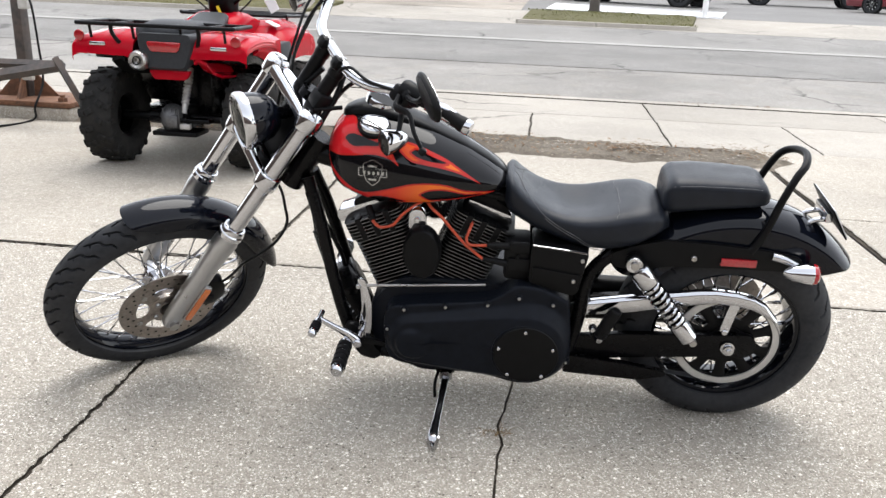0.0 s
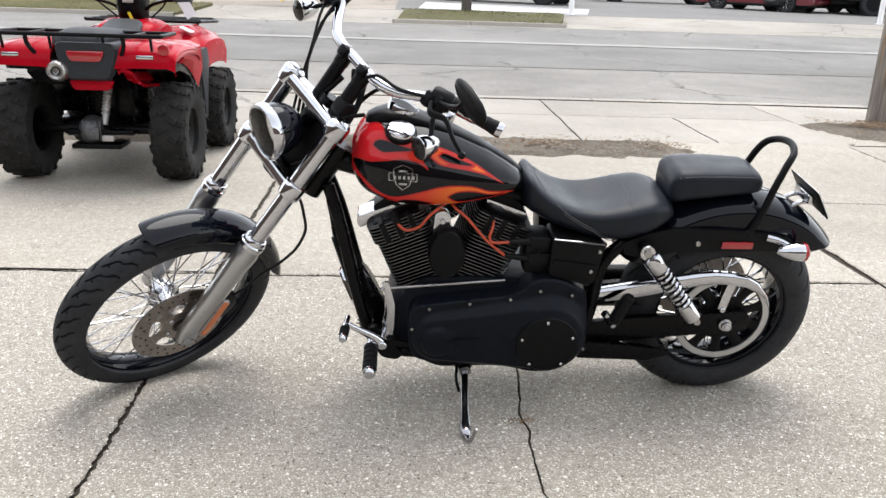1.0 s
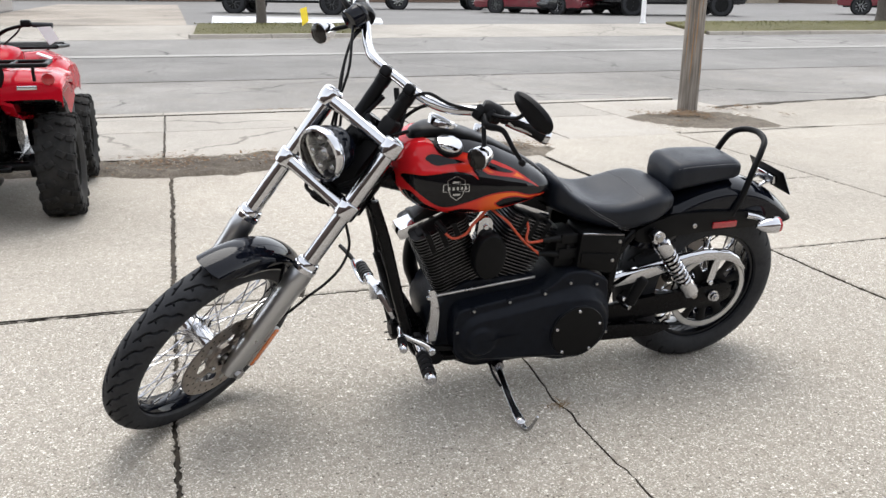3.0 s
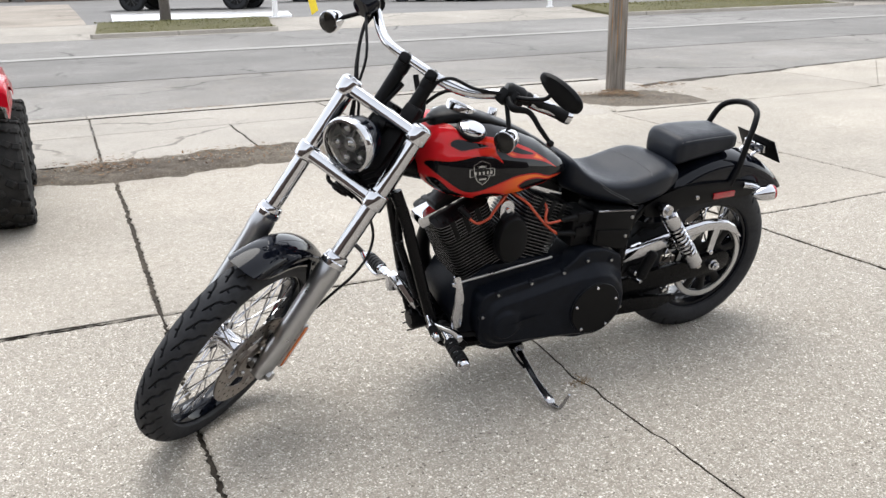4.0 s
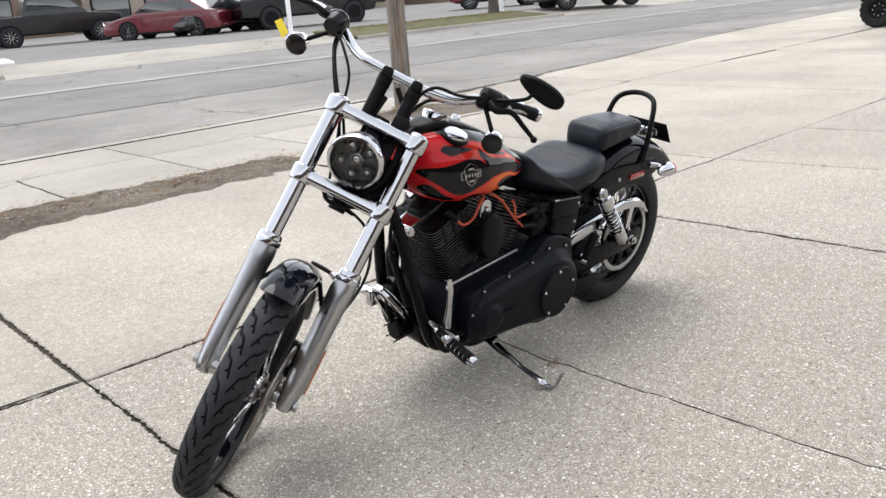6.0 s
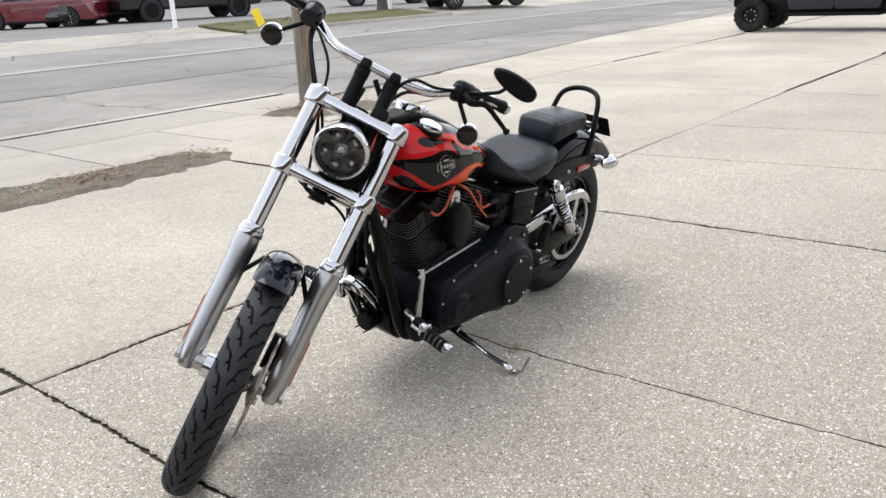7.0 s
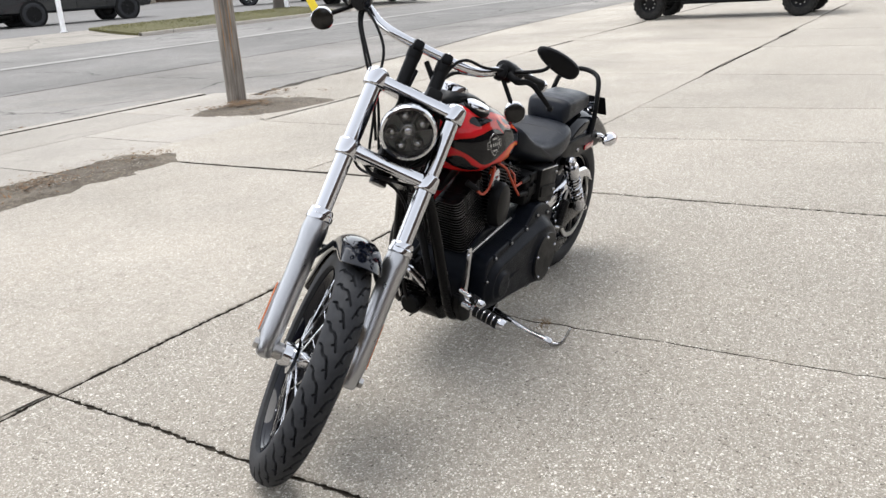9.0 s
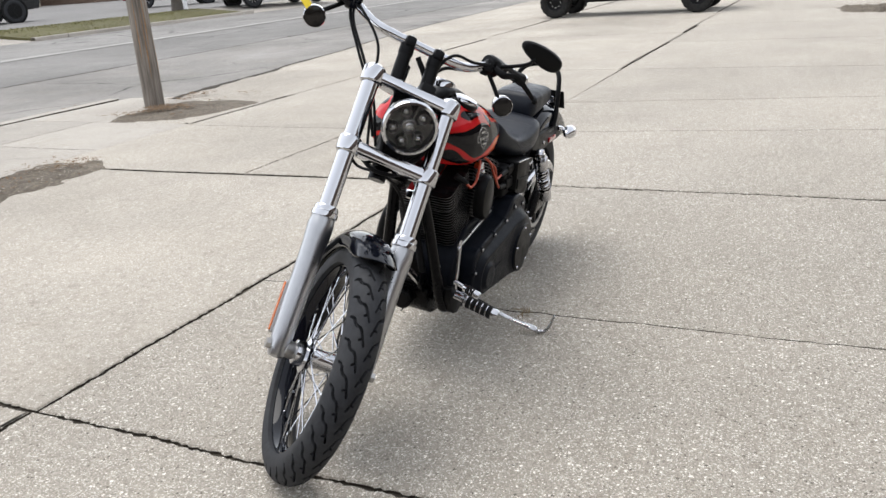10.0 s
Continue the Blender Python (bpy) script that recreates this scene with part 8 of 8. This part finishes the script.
vehicle("car", "black sport utility vehicle leaving the lot", "car", parked((24.9, 22.4), (27.2, 21.3), 0.95, -1), DARK_PAINT, 2.85, 0.37, 0.95, SUV_LOW, SUV_TOP, 0.34, 3.75, -0.95, STEEL)



def shop(u, v, w, h, deep, mat, label, bays):
    """A low commercial building with a glazed front, far behind the lot."""
    t = thing("shop_building", label, "building", STREET @ pose(u, v, ground_z(v)))
    part("wall", box((w / 2, deep / 2, h / 2), (w, deep, h), 0.02), mat, t)
    part("roof", box((w / 2, deep / 2, h + 0.12), (w + 0.5, deep + 0.5, 0.3), 0.03), ROOFING, t, "dark flat roof edge")
    step = w / bays
    for k in range(bays):
        frame_ = part("window", joined(box((step * (k + 0.5), -0.03, 1.5), (step * 0.72, 0.1, 2.0), 0.02)), SATIN_BLACK, t, "dark framed shop window")
        part("pane", box((step * (k + 0.5), -0.085, 1.5), (step * 0.66, 0.02, 1.85), 0.005), CAR_GLASS, frame_)


BROWN_WALL = material("brown_brick_facade", (0.16, 0.11, 0.085), 0.85, grain=0.3, grain_scale=8, bump=0.3, bump_scale=20)
TAN_WALL = material("tan_stucco_facade", (0.3, 0.26, 0.21), 0.85, grain=0.15, grain_scale=4, bump=0.2, bump_scale=20)
shop(-30, 62, 26, 5.5, 12, TAN_WALL, "tan rendered shop building far behind the lot", 6)
shop(-3, 60, 22, 5.0, 12, BROWN_WALL, "brown brick shop building far behind the lot", 7)
shop(21, 63, 28, 6.0, 12, TAN_WALL, "tan rendered shop with dark windows far behind the lot", 7)
shop(52, 60, 30, 5.2, 12, BROWN_WALL, "long brown brick shop building far down the street", 8)

# crew side-by-side on the forecourt
UTV = STREET @ pose(16.35, 3.98, 0, 0, 0, 90)
utv = thing("utility_vehicle", "black and red crew side-by-side with knobbly tyres on the forecourt", "utility vehicle", UTV)
for x in (0, 3.05):
    for y in (0.66, -0.66):
        knob_wheel(utv, x, y, 0.34, 0.13, 0.18, 18, SATIN_BLACK)
part("chassis", joined(prism(rounded([(-0.55, 0.42), (0.3, 0.36), (2.7, 0.36), (3.5, 0.5), (3.5, 0.7), (-0.55, 0.75)], 0.06), -0.5, 0.5, "y", 0.03), box((1.5, 0, 0.34), (1.8, 1.25, 0.07), 0.02)), SATIN_BLACK, utv, "black chassis and sills")
for side in (1, -1):
    for x0, x1 in ((0.62, 1.42), (1.46, 2.3)):
        part("door", prism(rounded([(x0, 0.44), (x1, 0.44), (x1 + 0.06, 0.7), (x1 + 0.02, 0.98), (x0 - 0.04, 0.98), (x0 - 0.06, 0.7)], 0.05), side * 0.6, side * 0.66, "y", 0.015), GREY_PLASTIC, utv, "black plastic door")
        part("door_panel", prism(rounded([(x0 + 0.1, 0.72), (x1 - 0.06, 0.7), (x1 - 0.1, 0.92), (x0 + 0.06, 0.94)], 0.04), side * 0.655, side * 0.672, "y", 0.005), RED_PLASTIC, utv, "red door panel")
    part("fender", prism(rounded([(2.5, 0.75), (2.7, 0.8), (3.45, 0.8), (3.55, 0.62), (3.62, 0.9), (3.3, 1.05), (2.5, 1.05)], 0.05), side * 0.42, side * 0.66, "y", 0.02), GREY_PLASTIC, utv)
    part("bed_side", prism(rounded([(-0.62, 0.78), (0.52, 0.78), (0.52, 1.08), (-0.62, 1.08)], 0.03), side * 0.6, side * 0.66, "y", 0.01), RED_PLASTIC, utv, "red bed side")
    part("cage_tube", sweep([(2.6, side * 0.62, 1.0), (2.2, side * 0.6, 1.8), (2.0, side * 0.6, 1.9), (0.6, side * 0.6, 1.9), (0.5, side * 0.62, 1.0)], 0.03, 12), SATIN_BLACK, utv, "black roll cage tube")
    part("shock", rod((3.05, side * 0.45, 0.4), (2.95, side * 0.35, 0.8), 0.035, 12), RED_PLASTIC, utv)
part("bed", box((-0.05, 0, 0.88), (1.1, 1.2, 0.1), 0.02), SATIN_BLACK, utv)
part("hood", prism(rounded([(2.5, 0.85), (3.6, 0.78), (3.55, 0.95), (2.5, 1.12)], 0.05), -0.42, 0.42, "y", 0.03), RED_PLASTIC, utv, "red nose")
part("roof", box((1.3, 0, 1.93), (1.7, 1.2, 0.05), 0.02), SATIN_BLACK, utv)
part("seats", joined(box((0.85, 0, 0.75), (0.5, 1.05, 0.16), 0.05), box((1.75, 0, 0.75), (0.5, 1.05, 0.16), 0.05), box((0.6, 0, 1.05), (0.14, 1.05, 0.5), 0.05), box((1.5, 0, 1.05), (0.14, 1.05, 0.5), 0.05)), VINYL, utv)

# ---- paving slabs ----
lot = thing("concrete_lot", "weathered pale concrete slab forecourt with dirt-filled joints", "pavement", STREET, kind="structure")
walkway = thing("sidewalk", "pale concrete sidewalk slabs along the street", "pavement", STREET, kind="structure")


def slab(poly, parent, mat, seed, gap=0.004, jag=0.0085, top=0.0, name="slab", ragged=()):
    """One cast slab with worn, uneven edges. ragged: edges (by number) that are broken like a crack."""
    rnd = random.Random(seed)
    n = len(poly)
    c = Vector((sum(p[0] for p in poly) / n, sum(p[1] for p in poly) / n))
    ring = []
    for i in range(n):
        a, b = Vector(poly[i]), Vector(poly[(i + 1) % n])
        d = (b - a).normalized()
        inward = Vector((-d.y, d.x))
        if (c - a).dot(inward) < 0:
            inward = -inward
        k = max(2, int((b - a).length / (0.014 if (b - a).length < 8 else 0.12)))
        for j in range(k):
            t = j / k
            p = a + (b - a) * t
            wob = 0.012 * noise.noise((p.x * 1.7, p.y * 1.7, 3.3)) + 0.006 * noise.noise((p.x * 9, p.y * 9, 1.0))
            chip = gap + rnd.uniform(-0.3, 1.0) * jag + (max(0, noise.noise((p.x * 6, p.y * 6, seed * 1.3)) - 0.35) * 0.02)
            if i in ragged:
                wob = 0.014 * noise.noise((p.x * 7, p.y * 7, 2.0)) + 0.009 * noise.noise((p.x * 23, p.y * 23, 2.0)) + 0.006 * noise.noise((p.x * 61, p.y * 61, 2.0))
                chip = 0.001 + rnd.uniform(0, 0.0025)
            side = Vector((abs(d.y), abs(d.x)))
            ease = min(1.0, min(t, 1 - t) * (b - a).length / 0.12)
            wob, chip = wob * ease, gap + (chip - gap) * ease
            bend = (Vector(poly[i - 1]) - a).normalized() + d
            if j == 0 and bend.length > 0.7:
                back = (Vector(poly[i - 1]) - a).normalized()
                ring.append((a + (back + d) * gap, (back + d).normalized(), False))
            else:
                ring.append((p + side * wob + inward * chip, inward, i in ragged))
    bm = bmesh.new()
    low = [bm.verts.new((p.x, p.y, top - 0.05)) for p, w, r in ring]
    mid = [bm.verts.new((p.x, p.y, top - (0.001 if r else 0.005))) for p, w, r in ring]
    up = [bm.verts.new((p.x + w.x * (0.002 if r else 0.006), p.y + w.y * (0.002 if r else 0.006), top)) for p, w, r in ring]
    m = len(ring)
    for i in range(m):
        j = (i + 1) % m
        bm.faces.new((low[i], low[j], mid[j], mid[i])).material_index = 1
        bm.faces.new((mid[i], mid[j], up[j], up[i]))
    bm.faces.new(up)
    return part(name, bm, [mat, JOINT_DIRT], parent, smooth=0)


def rect(u0, u1, v0, v1):
    return [(u0, v0), (u1, v0), (u1, v1), (u0, v1)]


seed = 10
# forecourt: the slab under the motorcycle is cracked through
CRACK = [(0.0, 0.1), (0.014, 0.88), (0.002, 1.14), (0.0, 1.4), (0.001, 1.52), (-0.01, 1.78), (-0.013, 1.96), (-0.002, 2.02), (-0.022, 2.12), (-0.004, 2.28), (0.008, 2.39), (0.02, 2.8), (0.01, 3.35)]
slab([(-1.222, 0.1), *CRACK, (-1.222, 3.345)], lot, CONCRETE, 1, ragged=range(1, 13))
slab([(1.84, 0.1), (1.806, 3.36), *CRACK[::-1]], lot, CONCRETE, 2, ragged=range(2, 14))
for u0, u1, v0, v1 in ((-4.45, -1.222, 0.1, 3.36), (-7.7, -4.45, 0.1, 3.36), (-4.45, -1.222, 3.36, 6.3), (-7.7, -4.45, 3.36, 6.3),
                       (7.0, 9.9, 0.1, 3.44), (9.9, 12.6, 0.1, 3.47), (12.6, 15.4, 0.1, 3.52), (15.4, 19, 0.1, 3.56), (19, 24, 0.1, 3.58),
                       (7.0, 11.3, 3.45, 6.9), (11.3, 15.4, 3.5, 7.0), (15.4, 24, 3.57, 7.1)):
    seed += 1
    slab(rect(u0, u1, v0, v1), lot, CONCRETE if v0 < 3 else APRON, seed, gap=0.004 if v0 < 3 and u0 < 1.9 else 0.0085)
for k in range(10):
    for row in range(2):
        seed += 1
        slab(rect(-7.7 + 3.25 * k, -4.45 + 3.25 * k, 0.1 - 3.2 * (row + 1), 0.1 - 3.2 * row), lot, CONCRETE, seed)
# the joint beside the motorcycle runs at a slight angle, then the driveway mouth
for poly in ([(-1.222, 3.345), (1.798, 3.365), (1.702, 6.3), (-1.222, 6.3)], [(1.85, 0.1), (3.74, 0.1), (3.34, 3.39), (1.815, 3.37)], [(3.74, 0.1), (5.15, 0.1), (4.72, 3.42), (3.34, 3.39)], [(5.15, 0.1), (7.0, 0.1), (7.0, 3.43), (4.72, 3.42)], [(1.815, 3.37), (3.34, 3.39), (3.374, 4.83), (1.768, 4.83)], [(1.768, 4.83), (3.374, 4.83), (3.42, 6.82), (1.705, 6.82)], [(3.34, 3.39), (7.0, 3.43), (7.0, 6.82), (3.42, 6.82)],
             [(3.46, 6.82), (3.9, 6.82), (5.4, 6.82), (4.72, 6.9), (3.62, 7.08)], [(5.4, 6.82), (7.2, 6.82), (7.4, 8.72), (6.1, 8.6), (5.15, 8.45), (4.95, 7.9), (4.74, 6.92)],
             [(7.2, 6.9), (9.6, 6.9), (9.8, 9.1), (8.0, 8.9), (7.4, 8.72)], [(9.6, 6.95), (11.8, 6.95), (11.9, 9.5), (10.3, 9.22), (9.8, 9.1)],
             [(11.8, 7.0), (15.4, 7.05), (15.4, 10.0), (13.8, 9.8), (11.9, 9.5)], [(15.4, 7.1), (24, 7.2), (24, 10.6), (15.4, 10.0)]):
    seed += 1
    slab(poly, lot, CONCRETE if poly[0][1] < 3 else APRON, seed, gap=0.0052 if poly[0][0] > 1.7 and poly[0][1] < 4.9 else 0.0085)
slab([(3.4, 6.95), (4.85, 6.82), (5.2, 8.0), (5.25, 8.45), (3.4, 8.0)], lot, CONCRETE, 77, gap=0.001, top=-0.005)
# sidewalk
edges = [-12.9 + 1.18 * i for i in range(10)] + [-1.28, -0.06, 1.1, 2.29, 3.48]
for a, b in zip(edges, edges[1:]):
    seed += 1
    slab(rect(a, b, 6.8, 8.13), walkway, WALK_CONCRETE, seed, gap=0.0055)
    seed += 1
for a, b in zip(edges[::2], edges[2::2]):
    slab(rect(a, b, 8.13, 9.2), walkway, WALK_CONCRETE, seed + 200, gap=0.0055)
    seed += 1
slab([(3.48, 7.92), (4.9, 7.96), (5.12, 8.35), (5.0, 9.15), (3.48, 9.2)], walkway, WALK_CONCRETE, 901)
for a, b in ((-13, -8), (-8, -4.2), (-4.2, -1.3), (-1.3, 1.7), (1.7, 4.88)):
    seed += 1
    slab(rect(a, b, 9.2, 9.37), walkway, WALK_CONCRETE, seed, jag=0.012, top=0.012, name="kerb_stone")
